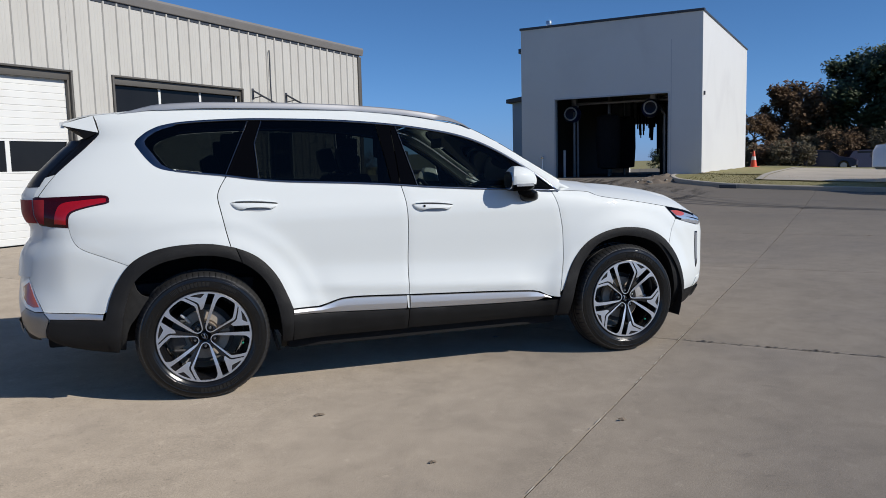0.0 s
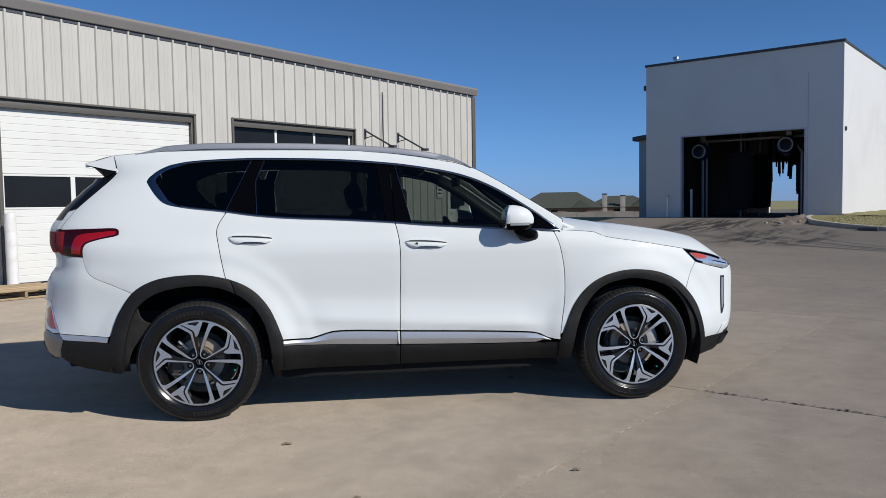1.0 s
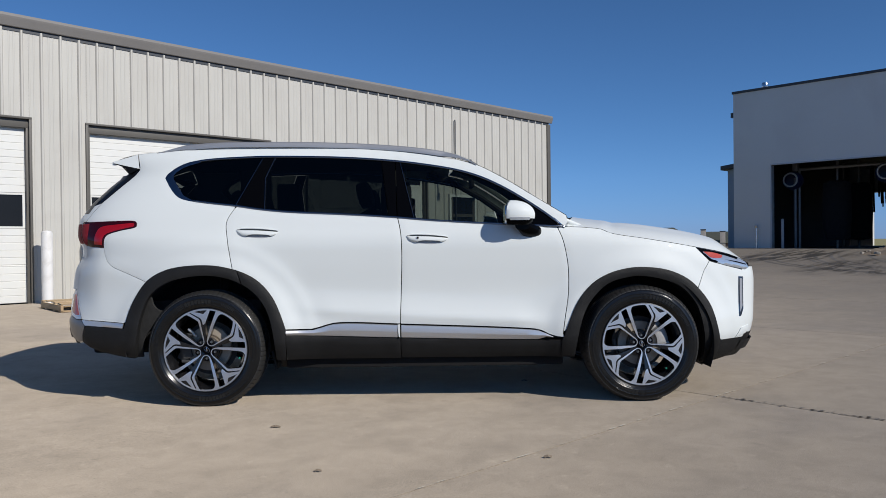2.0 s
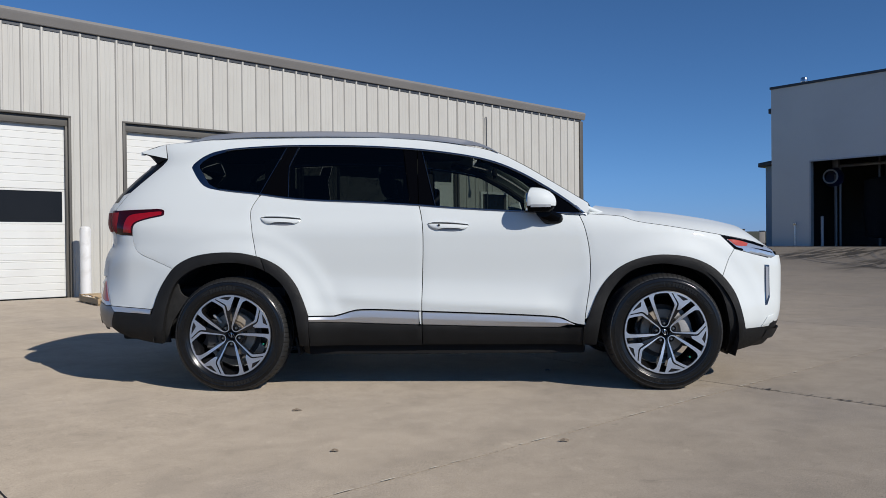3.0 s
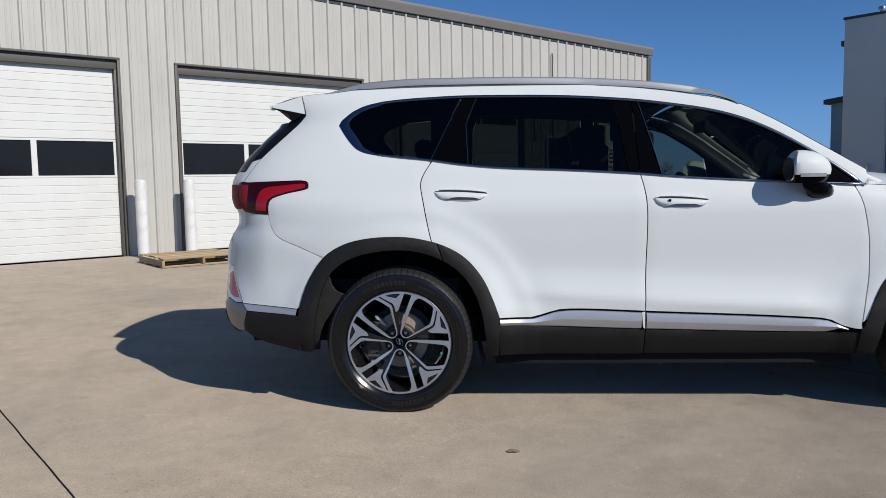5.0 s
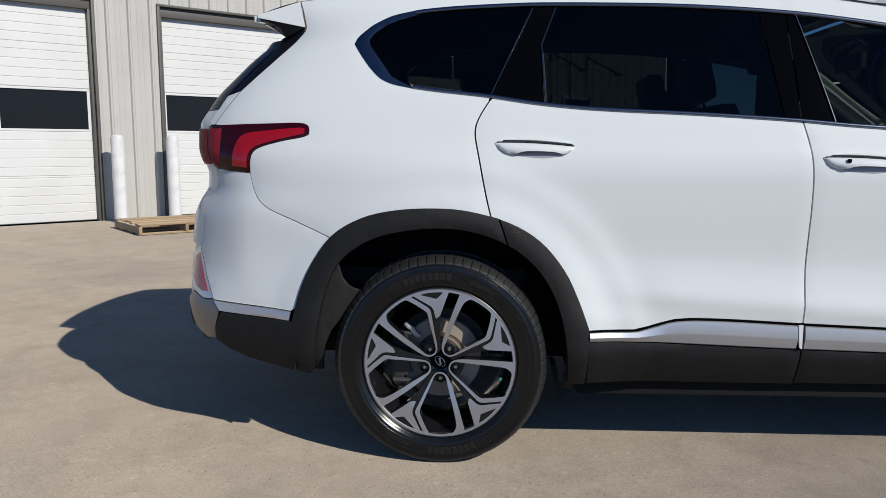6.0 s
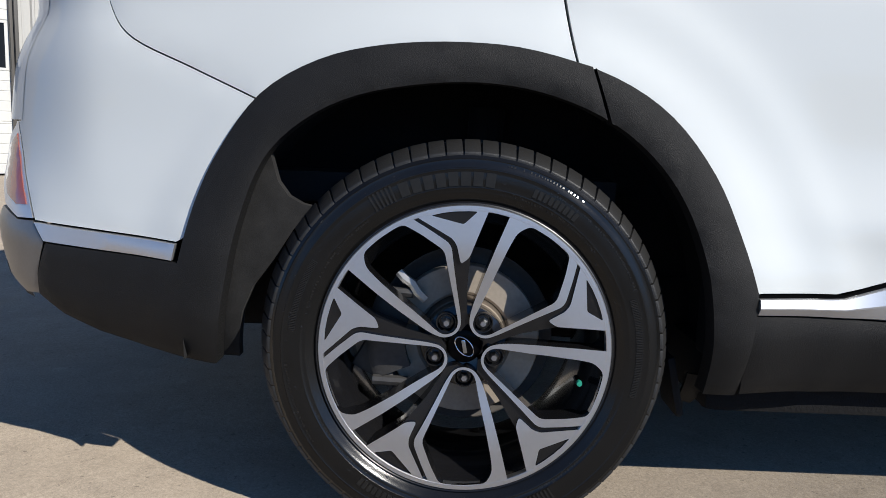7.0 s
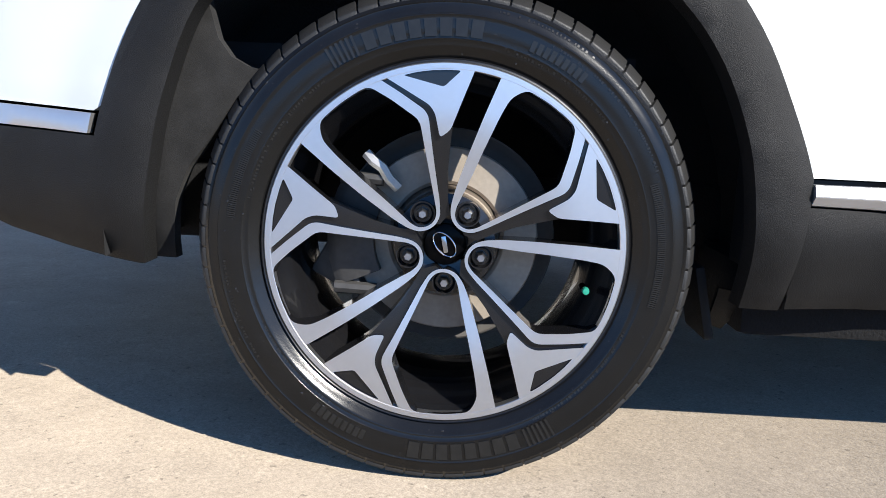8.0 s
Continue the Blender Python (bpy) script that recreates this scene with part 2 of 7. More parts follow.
TRIM = material("trim_bronze_grey", (0.092, 0.085, 0.074), 0.5, vary=0.08, scale=3, fine=60)
GUTTER = material("gutter_grey", (0.185, 0.175, 0.165), 0.5, vary=0.07, scale=2, fine=60)
DOOR_WHITE = material("door_white", (0.71, 0.71, 0.675), 0.45, vary=0.02, scale=2, fine=70, stain=((0.62, 0.60, 0.56), 0.3), stain_scale=1.1)
DARK_PANE = material("dark_pane", (0.014, 0.014, 0.0145), 0.06, spec=0.17, vary=0.2, scale=1.5)
BOLLARD_WHITE = material("bollard_white", (0.78, 0.77, 0.75), 0.5, vary=0.03, scale=6, fine=80, stain=((0.5, 0.47, 0.42), 0.4), stain_scale=5)
WOOD = material("pallet_wood", (0.40, 0.29, 0.17), 0.8, vary=0.14, scale=7, fine=60, bump=0.4, bump_scale=90, per_object=0.2)
WASH_PANEL = material("wash_panel", (0.67, 0.668, 0.645), 0.5, vary=0.02, scale=0.7, fine=30, per_object=0.01, stain=((0.52, 0.51, 0.50), 0.3), stain_scale=0.4)
# blue-grey because the annex wall's bluish shade is coloured in
ANNEX = material("annex_panel", (0.30, 0.37, 0.45), 0.5, vary=0.03, scale=1.2, fine=30)
CAP = material("parapet_cap", (0.045, 0.05, 0.06), 0.45, vary=0.1, scale=3)
# near black: the tunnel's inner shade is put into this colour
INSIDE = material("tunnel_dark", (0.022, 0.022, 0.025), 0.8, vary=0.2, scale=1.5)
BLUE = material("dryer_blue", (0.010, 0.022, 0.10), 0.4, vary=0.1, scale=5)
DRYER_RIM = material("dryer_rim", (0.50, 0.51, 0.52), 0.4, vary=0.08, scale=8)
CLOTH = material("mitter_cloth", (0.012, 0.013, 0.016), 0.95, vary=0.25, scale=6)
PIPE = material("galvanised_pipe", (0.22, 0.22, 0.225), 0.45, metal=0.6, vary=0.12, scale=8)
GRASS = material("dry_grass", (0.26, 0.228, 0.090), 0.95, vary=0.22, scale=1.1, fine=30, bump=0.8, bump_scale=60, stain=((0.30, 0.24, 0.11), 0.6), stain_scale=0.25)
BLADE = material("grass_blades", (0.26, 0.228, 0.090), 0.9, vary=0.15, scale=3)
KERB = material("kerb_concrete", (0.46, 0.41, 0.34), 0.85, vary=0.08, scale=3, fine=60, bump=0.3)
SOIL = material("loose_soil", (0.23, 0.18, 0.13), 0.95, vary=0.2, scale=5, bump=0.6, bump_scale=50)
ORANGE = material("cone_orange", (0.75, 0.08, 0.025), 0.5, vary=0.05)
BARK = material("bark", (0.10, 0.075, 0.055), 0.95, vary=0.25, scale=8, bump=0.7, bump_scale=30)
LEAF_GREEN = material("oak_leaf", (0.050, 0.070, 0.024), 0.6, vary=0.3, scale=1.2, fine=14)
LEAF_BROWN = material("autumn_leaf", (0.115, 0.062, 0.022), 0.7, vary=0.3, scale=1.2, fine=14)
LEAF_TAN = material("dry_brush", (0.135, 0.105, 0.052), 0.8, vary=0.3, scale=1.2, fine=14)
SHINGLE = material("roof_shingle", (0.075, 0.08, 0.062), 0.9, vary=0.15, scale=1.2, fine=12)
BRICK = material("house_brick", (0.30, 0.20, 0.15), 0.9, vary=0.15, scale=2, fine=20)
STUCCO = material("chimney_siding", (0.48, 0.44, 0.40), 0.8, vary=0.08, scale=2)
FENCE = material("fence_cedar", (0.36, 0.33, 0.29), 0.9, vary=0.15, scale=2, per_object=0.1)
TRUCK_WHITE = material("truck_white", (0.78, 0.78, 0.79), 0.35, coat=0.8, vary=0.01)
CAR_DARK = material("far_car_dark", (0.016, 0.012, 0.030), 0.35, coat=0.25, vary=0.05)
CAR_SILVER = material("far_car_silver", (0.45, 0.46, 0.48), 0.3, coat=0.8, vary=0.05)
BARS = material("sign_bars", (0.02, 0.02, 0.02), 0.7, vary=0.05)


# ---- mesh helpers ----
def mesh_of(name, verts, faces, mat, smooth=True, sharp=35):
    me = bpy.data.meshes.new(name)
    me.from_pydata([tuple(v) for v in verts], [], [tuple(f) for f in faces])
    me.materials.append(mat)
    if smooth:
        me.shade_smooth()
        me.set_sharp_from_angle(angle=radians(sharp))
    me.update()
    return me


def put(name, verts, faces, mat, parent=None, label="", smooth=True, sharp=35):
    ob = new(name, mesh_of(name, verts, faces, mat, smooth, sharp))
    if parent is not None:
        ob.parent = parent
    return tagged(ob, label)


def joined(pieces):
    """One (verts, faces) from several."""
    verts, faces = [], []
    for v, f in pieces:
        k = len(verts)
        verts += [tuple(p) for p in v]
        faces += [tuple(i + k for i in q) for q in f]
    return verts, faces


def moved(piece, m):
    return [m @ Vector(v) for v in piece[0]], piece[1]


def box(x0, y0, z0, x1, y1, z1, bevel=0.0):
    """A box with chamfered edges."""
    bm = bmesh.new()
    bmesh.ops.create_cube(bm, size=1)
    for v in bm.verts:
        v.co = Vector(((x0 + x1) / 2 + v.co.x * (x1 - x0), (y0 + y1) / 2 + v.co.y * (y1 - y0), (z0 + z1) / 2 + v.co.z * (z1 - z0)))
    if bevel:
        bmesh.ops.bevel(bm, geom=bm.edges[:], offset=bevel, segments=2, profile=0.6, affect="EDGES")
    bm.verts.index_update()
    out = [v.co.copy() for v in bm.verts], [[v.index for v in f.verts] for f in bm.faces]
    bm.free()
    return out


def lathe(profile, n=48, axis="y", arc=2 * math.pi, start=0.0):
    """A turned shape from (radius, along) pairs round an axis."""
    verts, faces = [], []
    closed = arc > 6.28
    m = n if closed else n + 1
    for j in range(m):
        a = start + arc * j / n
        c, s = math.cos(a), math.sin(a)
        for r, h in profile:
            verts.append((r * c, h, r * s) if axis == "y" else (r * c, r * s, h))
    k = len(profile)
    for j in range(n):
        q = (j + 1) % m
        for i in range(k - 1):
            f = (j * k + i, j * k + i + 1, q * k + i + 1, q * k + i)
            faces.append(f if axis == "y" else f[::-1])
    return verts, faces


def tube(points, radius, n=8, taper=1.0):
    """A round bar along a line of points."""
    pts = [Vector(p) for p in points]
    verts, faces = [], []
    for i, p in enumerate(pts):
        t = (pts[min(i + 1, len(pts) - 1)] - pts[max(i - 1, 0)]).normalized()
        a = t.cross(Vector((0, 0, 1)) if abs(t.z) < 0.9 else Vector((1, 0, 0))).normalized()
        b = t.cross(a)
        r = radius * (1 + (taper - 1) * i / max(1, len(pts) - 1))
        verts += [p + (a * math.cos(2 * math.pi * j / n) + b * math.sin(2 * math.pi * j / n)) * r for j in range(n)]
    for i in range(len(pts) - 1):
        for j in range(n):
            faces.append((i * n + j, i * n + (j + 1) % n, (i + 1) * n + (j + 1) % n, (i + 1) * n + j))
    faces.append(tuple(range(n))[::-1])
    faces.append(tuple((len(pts) - 1) * n + j for j in range(n)))
    return verts, faces


def sweep(points, outs, profile, closed_ends=True):
    """A bar of the given (across, out) profile along points, with an outward way at each point."""
    pts = [Vector(p) for p in points]
    verts, faces, k = [], [], len(profile)
    for i, p in enumerate(pts):
        t = (pts[min(i + 1, len(pts) - 1)] - pts[max(i - 1, 0)]).normalized()
        o = Vector(outs[i] if isinstance(outs, list) else outs)
        o = (o - t * o.dot(t)).normalized()
        a = o.cross(t)
        prof = profile[i] if isinstance(profile[0][0], (list, tuple)) else profile
        verts += [p + a * u + o * w for u, w in prof]
        k = len(prof)
    for i in range(len(pts) - 1):
        for j in range(k):
            faces.append((i * k + j, i * k + (j + 1) % k, (i + 1) * k + (j + 1) % k, (i + 1) * k + j))
    if closed_ends:
        faces.append(tuple(range(k))[::-1])
        faces.append(tuple((len(pts) - 1) * k + j for j in range(k)))
    return verts, faces


def curve(points, n=6, closed=False):
    """A smooth line through a few points."""
    out, m = [], len(points)
    for i in range(m if closed else m - 1):
        def g(j):
            return points[j % m] if closed else points[min(max(j, 0), m - 1)]
        p0, p1, p2, p3 = g(i - 1), g(i), g(i + 1), g(i + 2)
        for k in range(n):
            u = k / n
            out.append(tuple(0.5 * (2 * b + (c - a) * u + (2 * a - 5 * b + 4 * c - d) * u * u + (3 * b - a - 3 * c + d) * u ** 3)
                             for a, b, c, d in zip(p0, p1, p2, p3)))
    if not closed:
        out.append(tuple(points[-1]))
    return out


# ---- the lie of the land ----
YARD_TURN = radians(42.65)                     # the yard's grid, along the workshop's front
ALONG = Vector((math.cos(YARD_TURN), math.sin(YARD_TURN), 0))
INTO = Vector((-ALONG.y, ALONG.x, 0))          # into the workshop
CORNER = Vector((-4.6, 7.85, 0))               # the left jamb of the workshop's middle door
YARD = Matrix.Translation(CORNER) @ Matrix.Rotation(YARD_TURN, 4, "Z")


def yard(a, b, z=0.0):
    """A place from metres along the workshop's front and metres out from it."""
    return CORNER + ALONG * a - INTO * b + Vector((0, 0, z))


def rise(a, b):
    """The height of the paving: level round the car, climbing to the wash bay, falling away far behind."""
    h = 0.007 * min(10.5, max(0.0, 10.5 - b))
    u = max(0.0, min(a, 22.0) - 4.0)
    h += 0.00188 * u * u
    if a > 22.0:
        h += 0.05 * (1 - math.exp(-(a - 22.0) / 2.0))
    if b > 8.0 and a > 10.0:
        u = min(1.0, (a - 10.0) / 8.0)
        h -= min(0.34, 0.034 * (b - 8.0)) * u * u * (3 - 2 * u)
    if a > 42:
        h -= min(2.9, 0.03 * (a - 42))
    if a > 26 and b < 2.0:
        h -= 0.02 * (min(a, 42.0) - 26) * min(1.0, (2.0 - b) / 2)
    return h


def rise_xy(x, y):
    d = Vector((x, y, 0)) - CORNER
    return rise(d.dot(ALONG), -d.dot(INTO))


def sheet(name, a0, b0, a1, b1, step, mat, lift=0.0, kind="structure", label="", category="", parent=None, inset=0.0, thick=0.0, wobble=0.0, ragged=0.0):
    """A sheet of paving or turf that follows the lie of the land."""
    na, nb = max(1, round((a1 - a0) / step)), max(1, round((b1 - b0) / step))
    verts, faces = [], []
    for i in range(na + 1):
        for j in range(nb + 1):
            a, b = a0 + inset + (a1 - a0 - 2 * inset) * i / na, b0 + inset + (b1 - b0 - 2 * inset) * j / nb
            z = rise(a, b) + lift
            if thick and (i in (0, na) or j in (0, nb)):
                z -= 0.004
            if ragged and i in (0, na):
                a += ragged * (0.3 * noise.noise(Vector((a * 2, b * 5, 5))) + 0.7 * noise.noise(Vector((a * 2, b * 19, 15))))
            if ragged and j in (0, nb):
                b += ragged * (0.3 * noise.noise(Vector((a * 5, b * 2, 8))) + 0.7 * noise.noise(Vector((a * 19, b * 2, 18))))
            if wobble:
                z += wobble * noise.noise(Vector((a * 0.7, b * 0.7, 3)))
            verts.append((a, -b, z))
    for i in range(na):
        for j in range(nb):
            k = i * (nb + 1) + j
            faces.append((k, k + 1, k + nb + 2, k + nb + 1)[::-1])
    if thick:
        ring = [i * (nb + 1) for i in range(na + 1)] + [na * (nb + 1) + j for j in range(1, nb + 1)]
        ring += [i * (nb + 1) + nb for i in range(na - 1, -1, -1)] + [j for j in range(nb - 1, 0, -1)]
        base = len(verts)
        verts += [(verts[k][0], verts[k][1], verts[k][2] - thick) for k in ring]
        for i in range(len(ring)):
            q = (i + 1) % len(ring)
            faces.append((ring[i], ring[q], base + q, base + i)[::-1])
    ob = put(name, verts, faces, mat, None, "", True, 30)
    if parent is not None:
        ob.parent = parent
    else:
        ob.matrix_world = YARD
        tagged(ob, label, category, "", kind)
    return ob


def holder(name, m, label, category, kind="", group=""):
    ob = new(name)
    ob.empty_display_size = 0.2
    ob.matrix_world = m
    return tagged(ob, label, category, group, kind)


# the ground: one sheet to the horizon, dry grass where nothing is paved
def build_ground():
    steps = [-3000, -1200, -500, -250, -120, -70] + [-40 + 4 * i for i in range(32)] + [95, 110, 130, 160, 200, 260, 400, 800, 1600, 3000]
    verts, faces = [], []
    n = len(steps)
    for a in steps:
        for b in steps:
            verts.append((a, -b, rise(a, b) - 0.10))
    for i in range(n - 1):
        for j in range(n - 1):
            k = i * n + j
            faces.append((k, k + 1, k + n + 1, k + n)[::-1])
    g = put("ground", verts, faces, GRASS)
    g.matrix_world = YARD
    tagged(g, "dry yellow-green grass ground reaching the horizon", "ground", "", "structure")


build_ground()

# ---- the workshop ----
EAVE, WALL_END, WALL_START = 4.46, 13.0, -9.5
DOORS = [(-4.58, -0.93), (0.0, 3.65), (4.57, 8.11)]
DOOR_TOP = 3.16
FLOOR = 0.06
shop = holder("wall_workshop", YARD, "long beige ribbed metal workshop wall with bay doors", "wall", "structure")


PITCH = 0.305


def rib_panel(lo, hi, z0, z1):
    """A metal siding panel with three trapezoid ribs and faint flutes, standing proud of the wall's plane (y = 0), cut from lo to hi."""
    line = [(lo, 0)]
    for r in range(3):
        x = r * PITCH
        for u, y in ((0.0, 0), (0.017, -0.028), (0.043, -0.028), (0.060, 0), (0.135, 0), (0.142, -0.0035), (0.158, -0.0035), (0.165, 0), (0.205, 0), (0.212, -0.0035), (0.228, -0.0035), (0.235, 0)):
            if lo + 0.001 < x + u < hi - 0.001:
                line.append((x + u, y))
    line.append((hi - 0.001, 0))
    verts = [(x, y, z) for z in (z0, z1) for x, y in line]
    k = len(line)
    return verts, [(i, i + 1, k + i + 1, k + i) for i in range(k - 1)]


panel_cache = {}


def eave(s):
    """The height of the wall's top, which falls a little along the front."""
    return round(4.632 - 0.0127 * s, 3)


def siding(s, lo, hi, z0, z1):
    key = (round(lo, 3), round(hi, 3), z0, z1)
    if key not in panel_cache:
        panel_cache[key] = mesh_of("siding_panel", *rib_panel(lo, hi, z0, z1), SIDING, False)
    ob = new("siding_panel", panel_cache[key])
    ob.parent = shop
    ob.location = (s, 0, 0)


def clad(s0, s1, z0):
    wide = 3 * PITCH
    k = math.floor((s0 + 0.15) / wide)
    while k * wide - 0.15 < s1 - 0.01:
        c = k * wide - 0.15
        if min(s1, c + wide) - max(s0, c) > 0.01:
            siding(c, max(s0 - c, 0.0), min(s1 - c, wide), z0, eave(c + wide / 2))
        k += 1


spans = [WALL_START] + [v for d in DOORS for v in d] + [WALL_END]
for i in range(0, len(spans), 2):
    clad(spans[i], spans[i + 1], -0.05)
for d0, d1 in DOORS:
    clad(d0, d1, DOOR_TOP)
# the wall's body behind the siding, with the openings left through it
pieces = [box(spans[i], 0.03, -0.1, spans[i + 1], 0.22, EAVE) for i in range(0, len(spans), 2)]
pieces += [box(d0, 0.03, DOOR_TOP, d1, 0.22, EAVE) for d0, d1 in DOORS]
put("wall_core", *joined(pieces), TRIM, shop, "", False)
# door trim: jambs and a header of folded sheet
for d0, d1 in DOORS:
    put("jamb_trim", *joined([box(d0 - 0.03, -0.040, -0.05, d0 + 0.012, 0.20, DOOR_TOP, 0.003), box(d0 + 0.012, 0.02, -0.05, d0 + 0.05, 0.20, DOOR_TOP, 0.003)]), TRIM, shop)
    put("jamb_trim", *joined([box(d1 - 0.012, -0.040, -0.05, d1 + 0.03, 0.20, DOOR_TOP, 0.003), box(d1 - 0.05, 0.02, -0.05, d1 - 0.012, 0.20, DOOR_TOP, 0.003)]), TRIM, shop)
    put("header_trim", *box(d0 - 0.03, -0.044, DOOR_TOP, d1 + 0.03, 0.20, DOOR_TOP + 0.035, 0.003), TRIM, shop)
    put("header_panel", *box(d0 + 0.012, 0.015, DOOR_TOP - 0.14, d1 - 0.012, 0.20, DOOR_TOP - 0.001, 0.003), TRIM, shop)
# eave: a box gutter on a dark soffit strip, and the corner trim
prof = [(0.0, -0.03), (0.0, 0.17), (0.02, 0.19), (0.17, 0.19), (0.20, 0.21), (0.20, 0.19), (0.205, -0.03)]
gut = [(x, y, z + eave(x) - 4.605) for x in (WALL_START, WALL_END + 0.10) for y, z in [(-0.02, 4.625), (-0.050, 4.625), (-0.058, 4.635), (-0.090, 4.755), (-0.096, 4.785), (-0.075, 4.835), (-0.02, 4.84)]]
k7 = 7
gf = [(i, (i + 1) % k7, k7 + (i + 1) % k7, k7 + i) for i in range(k7)] + [tuple(range(k7))[::-1], tuple(range(k7, 14))]
put("gutter", gut, gf, GUTTER, shop, "", False)
strip = [(x, y, eave(x) + z) for x in (WALL_START, WALL_END) for y, z in ((-0.016, -0.040), (0.02, -0.040), (0.02, 0.025), (-0.016, 0.025))]
put("closure_strip", strip, [(0, 4, 5, 1), (1, 5, 6, 2), (2, 6, 7, 3), (3, 7, 4, 0), (0, 1, 2, 3), (7, 6, 5, 4)], CAP, shop, "", False)
put("corner_trim", *box(WALL_END - 0.10, -0.04, -0.1, WALL_END + 0.04, 0.12, EAVE - 0.02, 0.004), TRIM, shop)
# end wall, back, left end and roof close the building
put("end_wall", *joined([moved(rib_panel(0.0, 0.915, -0.1, EAVE + 0.12), Matrix.Translation((WALL_END, 0.12 + 0.915 * i, 0)) @ Matrix.Rotation(math.pi / 2, 4, "Z")) for i in range(16)]), SIDING, shop, "", False)
put("back_wall", *joined([box(WALL_START, 14.7, -0.1, WALL_END, 14.9, EAVE), box(WALL_START, 0.22, -0.1, WALL_START + 0.2, 14.7, EAVE), box(WALL_END - 0.2, 0.24, -0.1, WALL_END - 0.05, 14.7, EAVE)]), SIDING, shop, "", False)
roof_v = [(x, y, z + eave(x) - 4.61) for x in (WALL_START - 0.1, WALL_END + 0.1) for y, z in [(-0.02, 4.84), (7.4, 5.5), (15.0, 4.84), (15.0, 4.74), (7.4, 5.4), (-0.02, 4.74)]]
roof_f = [(i, (i + 1) % 6, 6 + (i + 1) % 6, 6 + i) for i in range(6)] + [tuple(range(6)), tuple(range(6, 12))[::-1]]
put("roof", roof_v, roof_f, GUTTER, shop, "", False)
put("shop_floor", *box(WALL_START, 0.0, -0.2, WALL_END, 14.7, FLOOR - 0.03), CONCRETE, shop, "", False)


def bay_door(d0, d1, label, panes=3):
    """A sectional overhead door: ribbed white sections, one glazed section, a rubber foot."""
    w = d1 - d0 - 0.10
    door = holder("bay_door", YARD @ Matrix.Translation((d0 + 0.05, 0.10, FLOOR)), label, "door", "", "bay doors of the workshop")
    edges = [(0.02, 0.66), (0.66, 1.27), (1.27, 1.87), (1.87, 2.46), (2.46, 3.06)]
    for z0, z1 in edges:
        if z0 == 1.27:
            st, rail_w = 0.045, 0.035
            pw = (w - st * 2 - 0.08 * (panes - 1)) / panes
            piece = [box(0, 0, z0 + 0.003, w, 0.05, z0 + rail_w, 0.003), box(0, 0, z1 - rail_w, w, 0.05, z1 - 0.003, 0.003)]
            x = st
            piece.append(box(0, 0, z0 + rail_w, st, 0.05, z1 - rail_w))
            for i in range(panes):
                put("pane", *box(x, 0.018, z0 + rail_w, x + pw, 0.026, z1 - rail_w), DARK_PANE, door, "dark reflecting glass pane", False)
                piece.append(box(x + pw, 0, z0 + rail_w, x + pw + (0.08 if i < panes - 1 else st), 0.05, z1 - rail_w))
                x += pw + 0.08
            put("glazed_section", *joined(piece), DOOR_WHITE, door, "", True, 30)
        else:
            zs, line = z0 + 0.0005, []
            while zs < z1 - 0.02:
                ze = min(zs + 0.122, z1 - 0.0005)
                line += [(0.008, zs), (0.0, zs + 0.008), (0.0, ze - 0.008), (0.008, ze)]
                zs = ze
            v = [(x, y, z) for x in (0.0, w) for y, z in line + [(0.05, z1 - 0.0005), (0.05, z0 + 0.0005)]]
            n = len(line) + 2
            f = [(i, n + i, n + (i + 1) % n, (i + 1) % n) for i in range(n)] + [tuple(range(n)), tuple(range(n, 2 * n))[::-1]]
            put("door_section", v, f, DOOR_WHITE, door, "", False)
    put("bottom_seal", *box(0, 0.005, -0.03, w, 0.045, 0.02, 0.005), GLOSS_BLACK, door, "black rubber seal")


bay_door(*DOORS[0], "closed white ribbed sectional bay door with a dark window band")
bay_door(*DOORS[1], "closed white ribbed sectional bay door beside bollards")


def glazed_bay(d0, d1):
    """A full-view bay door: white rails and stiles with dark panes."""
    w = d1 - d0 - 0.10
    door = holder("glazed_bay_door", YARD @ Matrix.Translation((d0 + 0.05, 0.10, FLOOR)), "white bay door with dark panes in its top section", "door", "", "bay doors of the workshop")
    rows, cols = [2.36, 3.02], 3
    for z0, z1 in ((0.02, 0.60), (0.60, 1.18), (1.18, 1.76), (1.76, 2.33)):
        put("door_section", *box(0, 0.002, z0 + 0.003, w, 0.045, z1 - 0.003, 0.004), DOOR_WHITE, door, "", False)
    pw = (w - 0.06) / cols
    for i in range(len(rows)):
        put("rail", *box(0, 0, rows[i] - 0.03, w, 0.05, rows[i] + 0.03, 0.003), DOOR_WHITE, door)
    for r in range(len(rows) - 1):
        for c in range(cols + 1):
            put("stile", *box(c * pw, 0.002, rows[r] + 0.03, c * pw + 0.06, 0.048, rows[r + 1] - 0.03, 0.003), DOOR_WHITE, door)
        for c in range(cols):
            put("pane", *box(c * pw + 0.06, 0.02, rows[r] + 0.03, (c + 1) * pw, 0.028, rows[r + 1] - 0.03), DARK_PANE, door, "", False)


glazed_bay(*DOORS[2])


